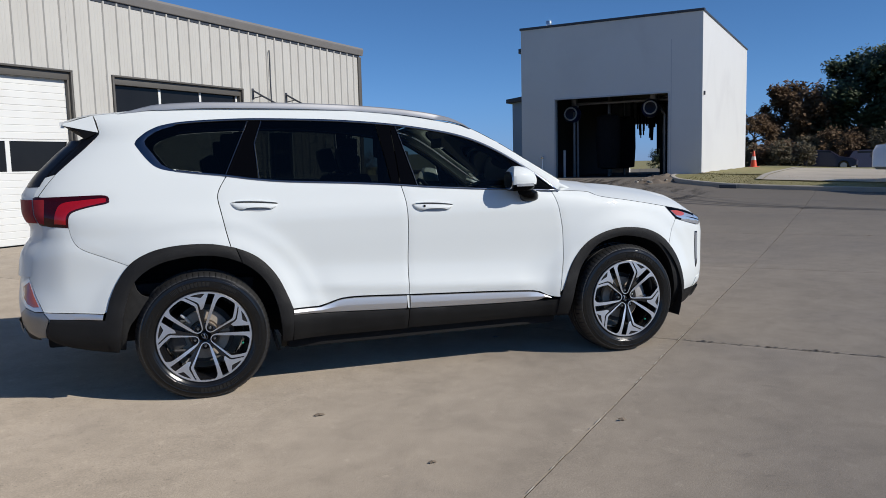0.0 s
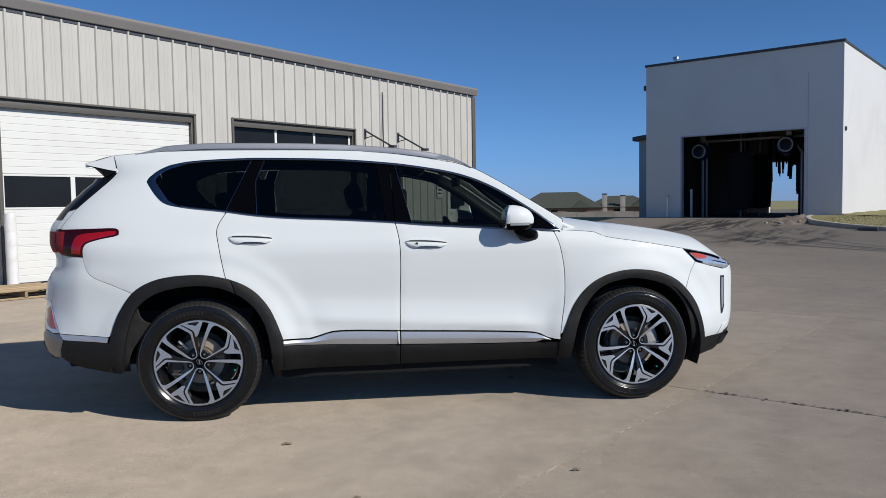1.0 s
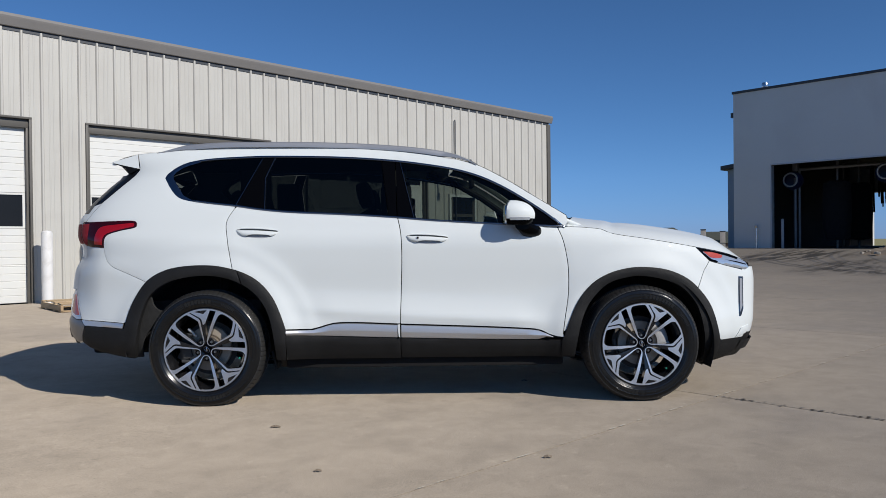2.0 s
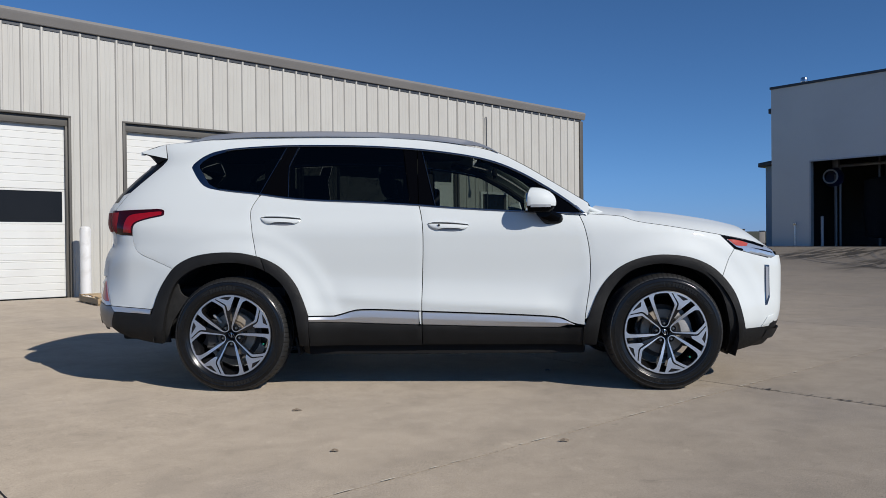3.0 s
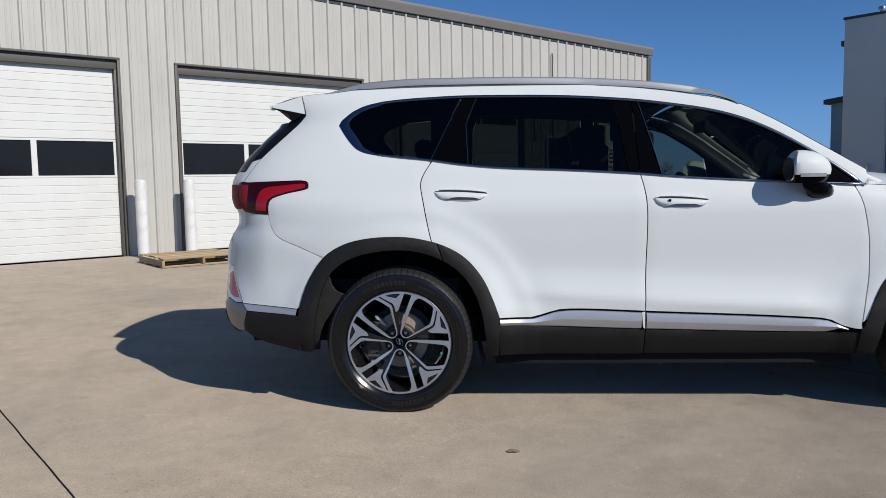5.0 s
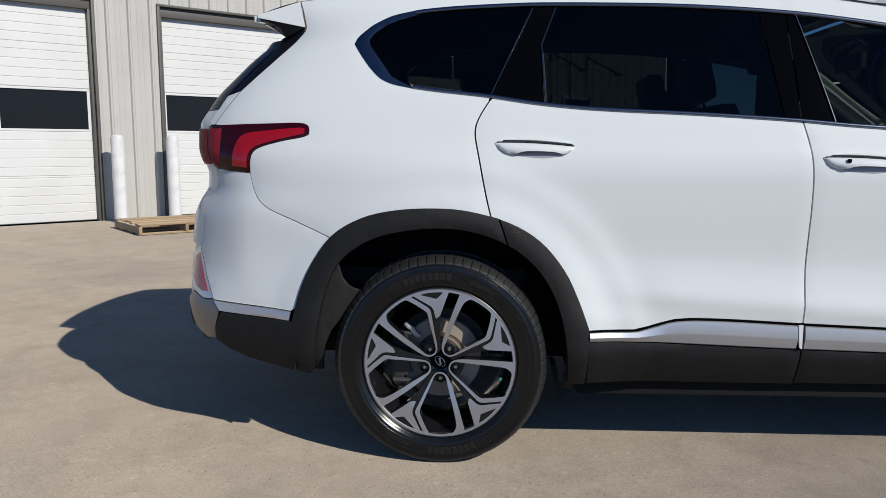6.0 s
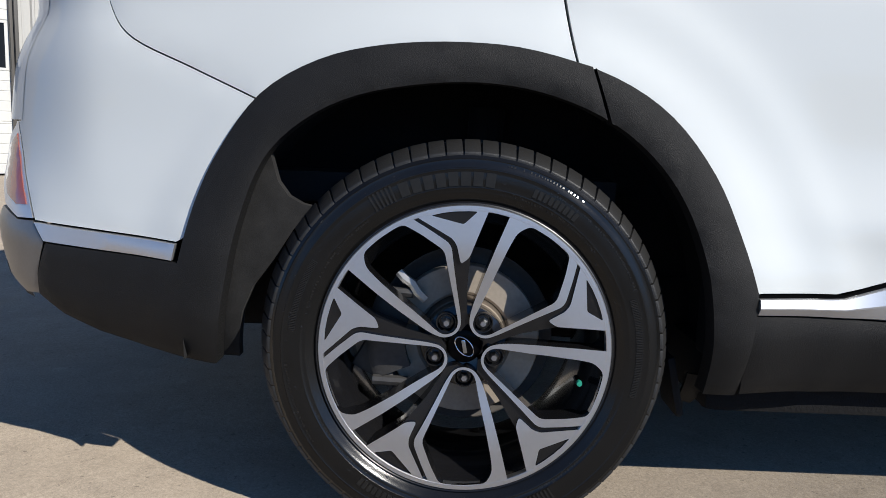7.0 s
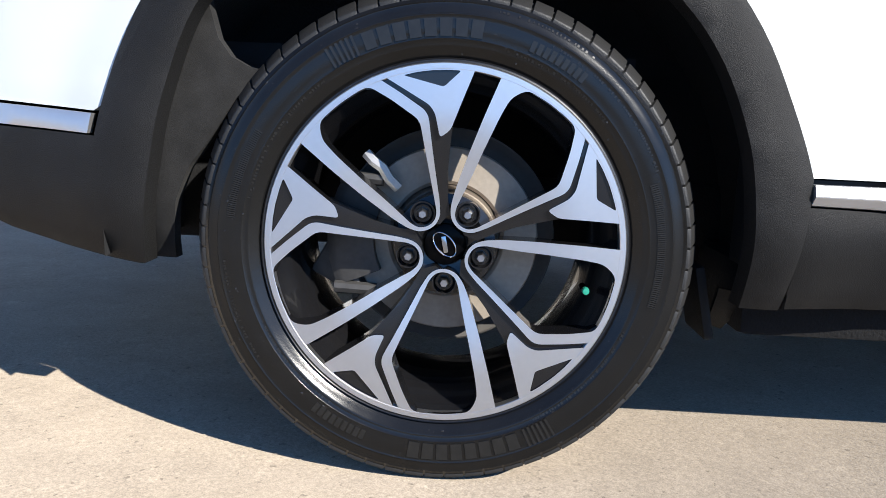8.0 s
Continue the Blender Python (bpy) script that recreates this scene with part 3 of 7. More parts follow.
def service_door(s, width, label, sign):
    d = holder("service_door", YARD @ Matrix.Translation((s, -0.035, FLOOR)), label, "door", "structure")
    h = 2.13
    put("door_frame", *joined([box(-0.06, -0.03, 0, 0, 0.04, h), box(width, -0.03, 0, width + 0.06, 0.04, h), box(-0.06, -0.03, h, width + 0.06, 0.04, h + 0.06)]), DOOR_WHITE, d, "", False)
    put("door_leaf", *joined([box(0, -0.012, 0.0, width, 0.03, 1.12, 0.003), box(0, -0.012, 1.62, width, 0.03, 1.70), box(0, -0.012, 1.12, 0.07, 0.03, 1.62),
                              box(width - 0.07, -0.012, 1.12, width, 0.03, 1.62), box(0, -0.012, 1.70, 0.07, 0.03, h), box(width - 0.07, -0.012, 1.70, width, 0.03, h)]), DOOR_WHITE if sign else TRIM, d, "", False)
    put("pane", *box(0.07, 0.0, 1.12, width - 0.07, 0.01, 1.62), DARK_PANE, d, "", False)
    put("pane", *box(0.07, 0.0, 1.70, width - 0.07, 0.01, h), DARK_PANE, d, "", False)
    put("knob", *moved(lathe([(0.001, -0.05), (0.025, -0.045), (0.028, -0.03), (0.012, -0.02), (0.012, -0.012)], 16), Matrix.Translation((0.09, 0, 1.0))), CHROME, d)
    if sign:
        put("sign_plate", *box(0.14, -0.006, 1.94, 0.42, -0.001, 2.06, 0.002), DOOR_WHITE, d, "small white sign with dark bars", False)
        put("sign_bar", *box(0.17, -0.009, 1.985, 0.39, -0.0065, 2.02), BARS, d, "", False)


service_door(11.72, 0.80, "white framed service door with two dark panes", True)
service_door(8.92, 0.86, "dark service door with white frame", False)
notice = put("wall_notice", *box(0, -0.045, 0, 0.22, -0.036, 0.55, 0.003), DOOR_WHITE, None, "", False)
notice.matrix_world = YARD @ Matrix.Translation((11.22, 0, 1.5))
tagged(notice, "narrow white notice board on the metal wall", "sign")
for i in range(4):
    put("notice_bar", *box(0.03, -0.049, 0.10 + 0.1 * i, 0.19, -0.0455, 0.14 + 0.1 * i), BARS, notice, "", False)


def conduit():
    c = put("conduit", *tube([(9.08, -0.06, 0.1), (9.08, -0.06, 2.6), (9.07, -0.06, 3.4), (9.08, -0.06, 4.1), (9.08, -0.05, 4.18)], 0.018, 8), CAP)
    c.matrix_world = YARD
    tagged(c, "thin dark conduit pipe running up the metal wall", "pipe")


def wall_arm(s, z):
    """A small wall bracket with a slanting stay."""
    a = holder("wall_bracket", YARD @ Matrix.Translation((s, 0, z)), "black wall bracket with a slanting arm", "bracket", "", "brackets on the workshop wall")
    put("plate", *box(-0.03, -0.05, -0.16, 0.03, -0.032, 0.10, 0.003), CAP, a)
    put("arm", *tube([(0.0, -0.05, 0.05), (0.05, -0.25, -0.07), (0.14, -0.78, -0.36)], 0.022, 8), CAP, a)
    put("stay", *tube([(0.0, -0.05, -0.13), (0.05, -0.28, -0.09)], 0.012, 6), CAP, a)
    put("head", *moved(box(-0.05, -0.10, -0.03, 0.05, 0.10, 0.03, 0.01), Matrix.Translation((0.15, -0.82, -0.38))), CAP, a)


conduit()
wall_arm(8.45, 3.12)
wall_arm(9.66, 3.10)


def bollard(s, out):
    z = rise(s, out)
    b = holder("bollard", YARD @ Matrix.Translation((s, -out, z)), "white-sleeved steel bollard standing before the workshop wall", "bollard", "", "bollards by the bay doors")
    top = 1.29 - z
    prof = [(0.0001, -0.02), (0.088, -0.02), (0.088, 0.0), (0.088, 0.6), (0.088, top - 0.06), (0.080, top - 0.025), (0.055, top - 0.006), (0.0001, top)]
    put("sleeve", *lathe(prof, 32, "z"), BOLLARD_WHITE, b)
    put("base_ring", *lathe([(0.089, 0.0), (0.105, 0.0), (0.105, 0.012), (0.089, 0.016)], 32, "z"), TRIM, b)


bollard(-0.80, 0.40)
bollard(-0.03, 0.40)


def pallet():
    """A worn wooden pallet: deck boards over three stringers over bottom boards."""
    m = Matrix.Translation(yard(-0.57, 1.74, rise(-0.57, 1.74) + 0.001)) @ Matrix.Rotation(YARD_TURN + radians(88), 4, "Z")
    p = holder("pallet", m, "worn pale wooden pallet lying on the concrete", "pallet")
    rnd = random.Random(4)
    L, W = 1.06, 1.16
    for y in (-W / 2 + 0.02, 0.0, W / 2 - 0.02):
        put("stringer", *box(-L / 2, y - 0.019, 0.02, L / 2, y + 0.019, 0.105, 0.003), WOOD, p)
    for i in range(9):
        if i in (2, 6):
            continue
        x = -L / 2 + 0.05 + i * (L - 0.1) / 8
        v, f = box(-0.052, -W / 2 + rnd.uniform(0, 0.05), 0.107, 0.052, W / 2 - rnd.uniform(0, 0.06), 0.124, 0.002)
        v = [q + Vector((0, 0, 0.03 * rnd.random() * max(0.0, abs(q.y) / W - 0.35) + 0.012 * abs(q.y) ** 3)) for q in v]
        put("deck_board", *moved((v, f), Matrix.Translation((x, 0, 0)) @ Matrix.Rotation(rnd.uniform(-0.045, 0.045), 4, "Z")), WOOD, p)
    for x in (-L / 2 + 0.06, -0.2, 0.2, L / 2 - 0.06):
        put("bottom_board", *box(x - 0.05, -W / 2, 0.001, x + 0.05, W / 2, 0.019, 0.002), WOOD, p)


pallet()

# ---- the wash bay ----
WASH_A, WASH_B0, WASH_B1, WASH_TOP, WASH_Z = 23.04, 0.86, 7.80, 6.48, 0.60
WD0, WD1, WD_TOP, WASH_DEEP = 2.28, 6.60, 3.70, 11.6
wash = holder("wash_bay", YARD, "tall pale grey car wash bay with an open dark tunnel", "car wash")
T = 0.22
for b0, b1, z0 in ((WASH_B0, WD0, WASH_Z), (WD1, WASH_B1, WASH_Z), (WD0, WD1, WD_TOP)):
    put("front_wall", *box(WASH_A, -b1, z0, WASH_A + T, -b0, WASH_TOP), WASH_PANEL, wash, "", False)
back = WASH_A + WASH_DEEP
put("side_wall", *box(WASH_A + T, -WASH_B1, WASH_Z, back, -WASH_B1 + T, WASH_TOP), WASH_PANEL, wash, "", False)
put("side_wall", *box(WASH_A + T, -WASH_B0 - T, WASH_Z, back, -WASH_B0, WASH_TOP), WASH_PANEL, wash, "", False)
# sheets coloured as the shade on the tunnel's walls and ceiling
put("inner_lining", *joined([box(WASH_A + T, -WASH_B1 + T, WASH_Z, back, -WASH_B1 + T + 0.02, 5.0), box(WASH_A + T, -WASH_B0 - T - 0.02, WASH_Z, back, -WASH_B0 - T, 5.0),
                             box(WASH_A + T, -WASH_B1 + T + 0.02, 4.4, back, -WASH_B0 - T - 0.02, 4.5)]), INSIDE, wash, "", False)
put("rear_wall", *joined([box(back, -WASH_B1, WASH_Z, back + T, -6.45, WASH_TOP), box(back, -2.1, WASH_Z, back + T, -WASH_B0, WASH_TOP), box(back, -6.45, 3.15, back + T, -2.1, WASH_TOP)]), WASH_PANEL, wash, "", False)
put("flat_roof", *box(WASH_A + T, -WASH_B1 + T, WASH_TOP - 0.3, back, -WASH_B0 - T, WASH_TOP - 0.15), CAP, wash, "", False)
put("parapet_cap", *joined([box(WASH_A - 0.04, -WASH_B1 - 0.04, WASH_TOP, WASH_A + T + 0.03, -WASH_B0 + 0.04, WASH_TOP + 0.09, 0.006),
                            box(WASH_A + T + 0.03, -WASH_B1 - 0.04, WASH_TOP, back + T, -WASH_B1 + T, WASH_TOP + 0.06, 0.006),
                            box(WASH_A + T + 0.03, -WASH_B0 - T, WASH_TOP, back + T, -WASH_B0 + 0.04, WASH_TOP + 0.06, 0.006)]), CAP, wash)
put("wall_seam", *box(WASH_A - 0.006, -6.72, WASH_Z, WASH_A - 0.001, -6.70, 5.6), DRYER_RIM, wash, "", False)
put("opening_trim", *joined([box(WASH_A - 0.02, -WD0, WASH_Z, WASH_A + T, -WD0 + 0.05, WD_TOP + 0.05), box(WASH_A - 0.02, -WD1 - 0.05, WASH_Z, WASH_A + T, -WD1, WD_TOP + 0.05),
                             box(WASH_A - 0.02, -WD1, WD_TOP, WASH_A + T, -WD0, WD_TOP + 0.05)]), DRYER_RIM, wash, "", False)
# floor in the same shade colour
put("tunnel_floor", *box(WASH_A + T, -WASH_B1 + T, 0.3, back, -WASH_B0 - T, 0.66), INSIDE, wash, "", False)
put("footing", *box(WASH_A - 0.01, -WASH_B1 - 0.06, 0.2, back, -WASH_B1, 0.80), KERB, wash, "", False)


def dryer(b, z, side=0.02):
    """A round blower nozzle on its blue housing, hung on a post inside the tunnel."""
    d = holder("dryer", YARD @ Matrix.Translation((WASH_A + 1.0, -b, z)), "blue blower with a pale ring nozzle in the wash tunnel", "dryer", "", "dryers in the wash")
    ring = [(0.31 + 0.036 * math.cos(a), 0.045 * math.sin(a)) for a in [2 * math.pi * i / 12 for i in range(13)]]
    turn = Matrix.Rotation(math.pi / 2, 4, "Z")
    put("nozzle", *moved(lathe([(r * 0.78, h) for r, h in ring], 32), turn), DRYER_RIM, d)
    put("housing", *moved(lathe([(0.20, 0.0), (0.24, -0.1), (0.33, -0.35), (0.36, -0.6), (0.30, -0.75), (0.001, -0.78)], 32), turn @ Matrix.Rotation(0.2, 4, "Z")), BLUE, d)
    put("post", *tube([(0.5, side * 0.5, 0.1), (0.5, side, -0.3), (0.5, side, -(z - 0.66))], 0.06, 10), PIPE, d)
    put("beam", *box(0.4, -0.1, 0.35, 0.6, 0.1, 1.2, 0.01), PIPE, d)


dryer(WD0 + 0.27, 3.20)
dryer(WD1 - 0.88, 3.28, -0.44)


def tunnel_gear():
    rnd = random.Random(8)
    for row, (a, b0, b1) in enumerate([(WASH_A + 7.6, 3.2, 4.5), (WASH_A + 5.2, 4.75, 5.75)]):
        c = holder("mitter_curtain", YARD @ Matrix.Translation((a, -b0, 4.0)), "dark hanging cloth strips of a wash curtain", "wash curtain", "", "curtains in the wash")
        put("curtain_bar", *tube([(0, 0.1, 0), (0, -(b1 - b0) - 0.1, 0)], 0.05, 8), PIPE, c)
        b = 0.0
        while b < b1 - b0:
            drop = 1.0 + row * (0.35 + min(1.9, 6.5 * max(0.0, b - 0.18))) + rnd.uniform(0, 0.6) + 0.9 * rnd.random() ** 3
            w = rnd.uniform(0.03, 0.13)
            put("cloth_strip", *moved(box(-0.015, -w, -drop, 0.015, 0, 0, 0.005), Matrix.Translation((rnd.uniform(-0.1, 0.1), -b, 0)) @ Matrix.Rotation(rnd.uniform(-0.05, 0.05), 4, "X")), CLOTH, c)
            b += w - 0.02 + 0.14 * rnd.random() ** 5
    for a, b in ((WASH_A + 2.4, 3.7), (WASH_A + 5.4, 2.9), (WASH_A + 4.4, 3.8)):
        s = holder("wrap_brush", YARD @ Matrix.Translation((a, -b, 0.66)), "tall dark rotary brush in the wash tunnel", "brush", "", "brushes in the wash")
        put("shaft", *tube([(0, 0, 0), (0, 0, 3.4)], 0.05, 8), PIPE, s)
        v, f = lathe([(0.1, 0.3), (0.42, 0.35), (0.5, 1.2), (0.47, 2.4), (0.3, 2.5), (0.06, 2.5)], 28, "z")
        v = [Vector(p) * 1.0 + Vector((noise.noise(Vector(p) * 5) * 0.08, noise.noise(Vector(p) * 5 + Vector((9, 0, 0))) * 0.08, 0)) for p in v]
        put("bristles", v, f, CLOTH, s)
    k = holder("equipment_column", YARD @ Matrix.Translation((WASH_A + 3.6, -5.80, 0.66)), "dark steel equipment column in the wash tunnel", "column")
    put("column", *box(-0.10, -0.34, 0, 0.10, 0.28, 2.9, 0.02), CLOTH, k)
    put("hose", *tube([(-0.14, 0.1, 2.8), (-0.16, 0.14, 1.8), (-0.14, 0.12, 0.3)], 0.02, 8), PIPE, k)
    put("foot_plate", *box(-0.2, -0.4, 0, 0.2, 0.34, 0.03, 0.005), PIPE, k)
    g = holder("arch_frame", YARD @ Matrix.Translation((WASH_A + 1.6, 0, 0.66)), "dark steel spray arch inside the tunnel", "frame")
    put("post", *tube([(0, -2.65, 0), (0, -2.65, 3.0)], 0.05, 8), PIPE, g)
    put("post", *tube([(0, -6.3, 0), (0, -6.3, 3.0)], 0.05, 8), PIPE, g)
    put("crossbeam", *tube([(0, -2.6, 2.95), (0, -6.35, 2.95)], 0.06, 8), PIPE, g)
    p = holder("guide_post", YARD @ Matrix.Translation((WASH_A + 0.4, -WD0 - 0.22, 0.6)), "pale thin guide post by the tunnel mouth", "post")
    put("tube", *tube([(0, 0, 0), (0, 0, 1.15)], 0.05, 10), DRYER_RIM, p)


tunnel_gear()


def wash_small():
    v = holder("roof_vent", YARD @ Matrix.Translation((WASH_A + 0.5, -1.85, WASH_TOP)), "small galvanised vent pipe on the wash roof", "vent")
    put("pipe", *lathe([(0.07, -0.2), (0.07, 0.22)], 16, "z"), CHROME, v)
    put("hood", *lathe([(0.07, 0.2), (0.12, 0.2), (0.12, 0.32), (0.10, 0.35), (0.001, 0.36)], 16, "z"), CHROME, v)
    k = holder("wall_light", YARD @ Matrix.Translation((WASH_A + 0.2, -WASH_B0, 5.72)), "dark wall-pack light on the wash bay", "light fixture")
    put("case", *box(-0.12, 0.0, -0.10, 0.12, 0.15, 0.09, 0.02), CAP, k)
    s = holder("wall_light", YARD @ Matrix.Translation((WASH_A + 0.25, -WASH_B1, 3.65)), "tiny dark fitting on the wash side wall", "light fixture")
    put("case", *box(-0.04, -0.06, -0.08, 0.04, 0.0, 0.06, 0.01), CAP, s)
    f = holder("hose_bib", YARD @ Matrix.Translation((WASH_A - 0.08, -1.75, 0.62)), "thin standpipe with a valve by the wash wall", "pipe")
    put("riser", *tube([(0, 0, 0), (0, 0, 0.9)], 0.02, 8), CHROME, f)
    put("valve", *box(-0.04, -0.05, 0.82, 0.04, 0.05, 0.92, 0.01), CHROME, f)
    x = holder("wash_annex", YARD, "low equipment room beside the wash, its blue shade put into the wall colour", "building")
    put("wall", *box(WASH_A + 3.2, -WASH_B0, 0.1, WASH_A + 11, 0.92, 4.0), ANNEX, x, "", False)
    v, f = box(WASH_A + 2.9, -WASH_B0, 4.15, WASH_A + 11.2, 1.10, 4.33, 0.02)
    put("roof_cap", [(p[0], p[1], p[2] - 0.112 * (p[1] + WASH_B0)) for p in v], f, CAP, x)


wash_small()


# ---- kerbed grass island, drive and soil by the wash ----
def kerb_line():
    pts = curve([(22.6, 6.95), (21.4, 7.15), (20.2, 7.75), (19.35, 8.9), (19.1, 10.4), (19.1, 14.0), (19.1, 22.0), (19.1, 40.0)], 8)
    path = [(a, -b, rise(a, b)) for a, b in pts]
    prof = [(-0.08, -0.12), (-0.08, 0.10), (-0.06, 0.125), (0.06, 0.13), (0.08, 0.12), (0.08, -0.12)]
    k = put("kerb", *sweep(path, (0, 0, 1), prof), KERB)
    k.matrix_world = YARD
    tagged(k, "pale concrete kerb round the grass island", "kerb", "", "structure")
    # the turf inside the kerb
    verts, faces, rows = [], [], 14
    for i, (a, b) in enumerate(pts):
        for j in range(rows + 1):
            u = j / rows
            aa = a + 0.06 + (46 - a) * u if b > 8.5 else a + (23.0 + (b - 6.9) * 6 - a) * u + 0.05
            bb = b + 0.06 if b > 8.5 else b + (max(7.86, b) - b) * u + 0.05 * (1 - u)
            verts.append((aa, -bb, rise(aa, bb) + 0.11 + 0.02 * noise.noise(Vector((aa, bb, 0)))))
    n = rows + 1
    for i in range(len(pts) - 1):
        for j in range(rows):
            faces.append((i * n + j, i * n + j + 1, (i + 1) * n + j + 1, (i + 1) * n + j))
    t = put("turf", verts, faces, GRASS)
    t.matrix_world = YARD
    tagged(t, "dry mown grass on the kerbed island", "grass", "", "structure")


kerb_line()


def blades():
    """Uneven tufts of dry grass on the island and along its kerb."""
    rnd = random.Random(17)
    verts, faces = [], []
    while len(faces) < 6000:
        a, b = 19.2 + 5.0 * rnd.random() ** 1.5, rnd.uniform(7.6, 20.0)
        if math.hypot(max(0, 21.2 - a), max(0, 9.0 - b)) > 1.7 or a < 19.2:
            continue
        z, h, t = rise(a, b) + 0.10, rnd.uniform(0.02, 0.05), rnd.uniform(0, 6.28)
        w, lean = 0.012, rnd.uniform(-0.03, 0.03)
        k = len(verts)
        verts += [(a - w * math.cos(t), -b - w * math.sin(t), z), (a + w * math.cos(t), -b + w * math.sin(t), z), (a + lean, -b + lean, z + h)]
        faces.append((k, k + 1, k + 2))
    g = put("grass", verts, faces, BLADE, None, "", False)
    g.matrix_world = YARD
    tagged(g, "short dry yellow-green grass blades on the island", "grass", "", "stuff")


blades()
sheet("turf_strip", WASH_A - 0.2, WASH_B1 - 0.1, 46, 10.1, 1.2, GRASS, 0.135, "structure", "dry grass beside the wash bay wall", "grass", wobble=0.03)
sheet("drive", 20.6, 10.1, 36, 60, 2.0, DRIVE, 0.145, "structure", "pale concrete drive behind the grass strip", "drive")
sheet("drive_edge", 20.6, 9.9, 36, 10.1, 1.0, KERB, 0.16, "structure", "pale concrete edging of the drive", "edging")


def soil_heap():
    rnd = random.Random(3)
    verts, faces = [], []
    n = 22
    for i in range(n + 1):
        for j in range(n + 1):
            a, b = 19.7 + 3.2 * i / n, 5.95 + 1.5 * j / n
            u, v = 2 * i / n - 1, 2 * j / n - 1
            h = max(0, 1 - u * u - v * v) * 0.20 * (0.6 + 1.3 * noise.noise(Vector((a * 3, b * 3, 1)))) - 0.012
            verts.append((a, -b, rise(a, b) + h))
    for i in range(n):
        for j in range(n):
            k = i * (n + 1) + j
            faces.append((k, k + 1, k + n + 2, k + n + 1)[::-1])
    s = put("soil_heap", verts, faces, SOIL)
    s.matrix_world = YARD
    tagged(s, "low heap of washed-out soil by the kerb", "soil", "", "stuff")
    drain = put("kerb_inlet", *box(-0.02, -0.25, -0.02, 0.16, 0.25, 0.10, 0.01), CAP)
    drain.matrix_world = YARD @ Matrix.Translation((18.92, -9.3, rise(19, 9.3)))
    tagged(drain, "dark drain block at the kerb's foot", "drain")


soil_heap()


def rubble():
    rnd = random.Random(9)
    for i in range(16):
        a, b, s = rnd.uniform(19.8, 22.6), rnd.uniform(6.2, 7.3), rnd.uniform(0.03, 0.08)
        v, f = box(-s, -s * 0.7, -s * 0.5, s, s * 0.7, s * 0.5, s * 0.25)
        v = [p * (1 + 0.35 * noise.noise(p * 9 + Vector((i, 0, 0)))) for p in v]
        o = put("stone", v, f, KERB if i % 3 else SOIL)
        o.matrix_world = YARD @ Matrix.Translation((a, -b, rise(a, b) + 0.08)) @ Matrix.Rotation(rnd.uniform(0, 3), 4, "Z")
        tagged(o, "broken stone lying in the soil heap", "stone", "stones by the kerb")


rubble()


def tracks():
    """Dark tyre marks that sweep from the yard into the wash."""
    rnd = random.Random(11)
    for i in range(8):
        off = rnd.uniform(-1.8, 1.8)
        pts = curve([(22.6, 4.4 + off * 0.9), (20.0, 4.9 + off), (17.0, 6.4 + off * 1.1), (14.5, 9.6 + off), (13.4, 14.0 + off), (13.0, 20.0 + off)], 10)
        if i % 3 == 2:
            pts = pts[:26]
        path = [(a, -b, rise(a, b) + 0.004) for a, b in pts]
        w = rnd.uniform(0.02, 0.06)
        v = []
        for k, p in enumerate(path):
            q, r = path[max(0, k - 1)], path[min(len(path) - 1, k + 1)]
            t = (Vector(r) - Vector(q)).normalized()
            side_way = Vector((-t.y, t.x, 0))
            ww = w * min(1, 0.25 + min(k, len(path) - 1 - k) * 0.12)
            v += [Vector(p) + side_way * ww, Vector(p) - side_way * ww]
        f = [(2 * k, 2 * k + 1, 2 * k + 3, 2 * k + 2) for k in range(len(path) - 1)]
        o = put("tyre_mark", v, f, TRACK, None, "", False)
        o.matrix_world = YARD
        tagged(o, "dark curved tyre mark on the concrete", "tyre mark", "tyre marks by the wash", "structure")


tracks()


def wet_patch(a, b, la, lb):
    """A damp, mottled stain where cars leave the tunnel."""
    verts = [(a + la * u, -(b + lb * w), rise(a + la * u, b + lb * w) + 0.005) for u in np.linspace(-1, 1, 13) for w in np.linspace(-1, 1, 9)]
    faces = [(i * 9 + k, i * 9 + k + 1, i * 9 + k + 10, i * 9 + k + 9)[::-1] for i in range(12) for k in range(8)]
    o = put("wet_patch", verts, faces, stain_material(a, -b, la, lb), None, "", False)
    o.matrix_world = YARD
    tagged(o, "dark damp stain on the concrete before the wash", "stain", "damp stains by the wash", "structure")


wet_patch(19.6, 4.4, 3.3, 2.2)
wet_patch(16.2, 7.6, 3.4, 2.0)


# ---- the car: body surface ----
def lerp_table(table, v):
    """Smooth (monotone Hermite) reading of a small table of (v, value)."""
    if v <= table[0][0]:
        return table[0][1]
    for i in range(len(table) - 1):
        a, b = table[i], table[i + 1]
        if v <= b[0]:
            h = b[0] - a[0]
            m = (b[1] - a[1]) / h

            def slope(j):
                if j == 0 or j == len(table) - 1:
                    return m
                p, q, r = table[j - 1], table[j], table[j + 1]
                s0, s1 = (q[1] - p[1]) / (q[0] - p[0]), (r[1] - q[1]) / (r[0] - q[0])
                return 0 if s0 * s1 <= 0 else 2 * s0 * s1 / (s0 + s1)
            u = (v - a[0]) / h
            u2, u3 = u * u, u * u * u
            return ((2 * u3 - 3 * u2 + 1) * a[1] + (u3 - 2 * u2 + u) * h * slope(i)
                    + (-2 * u3 + 3 * u2) * b[1] + (u3 - u2) * h * slope(i + 1))
    return table[-1][1]


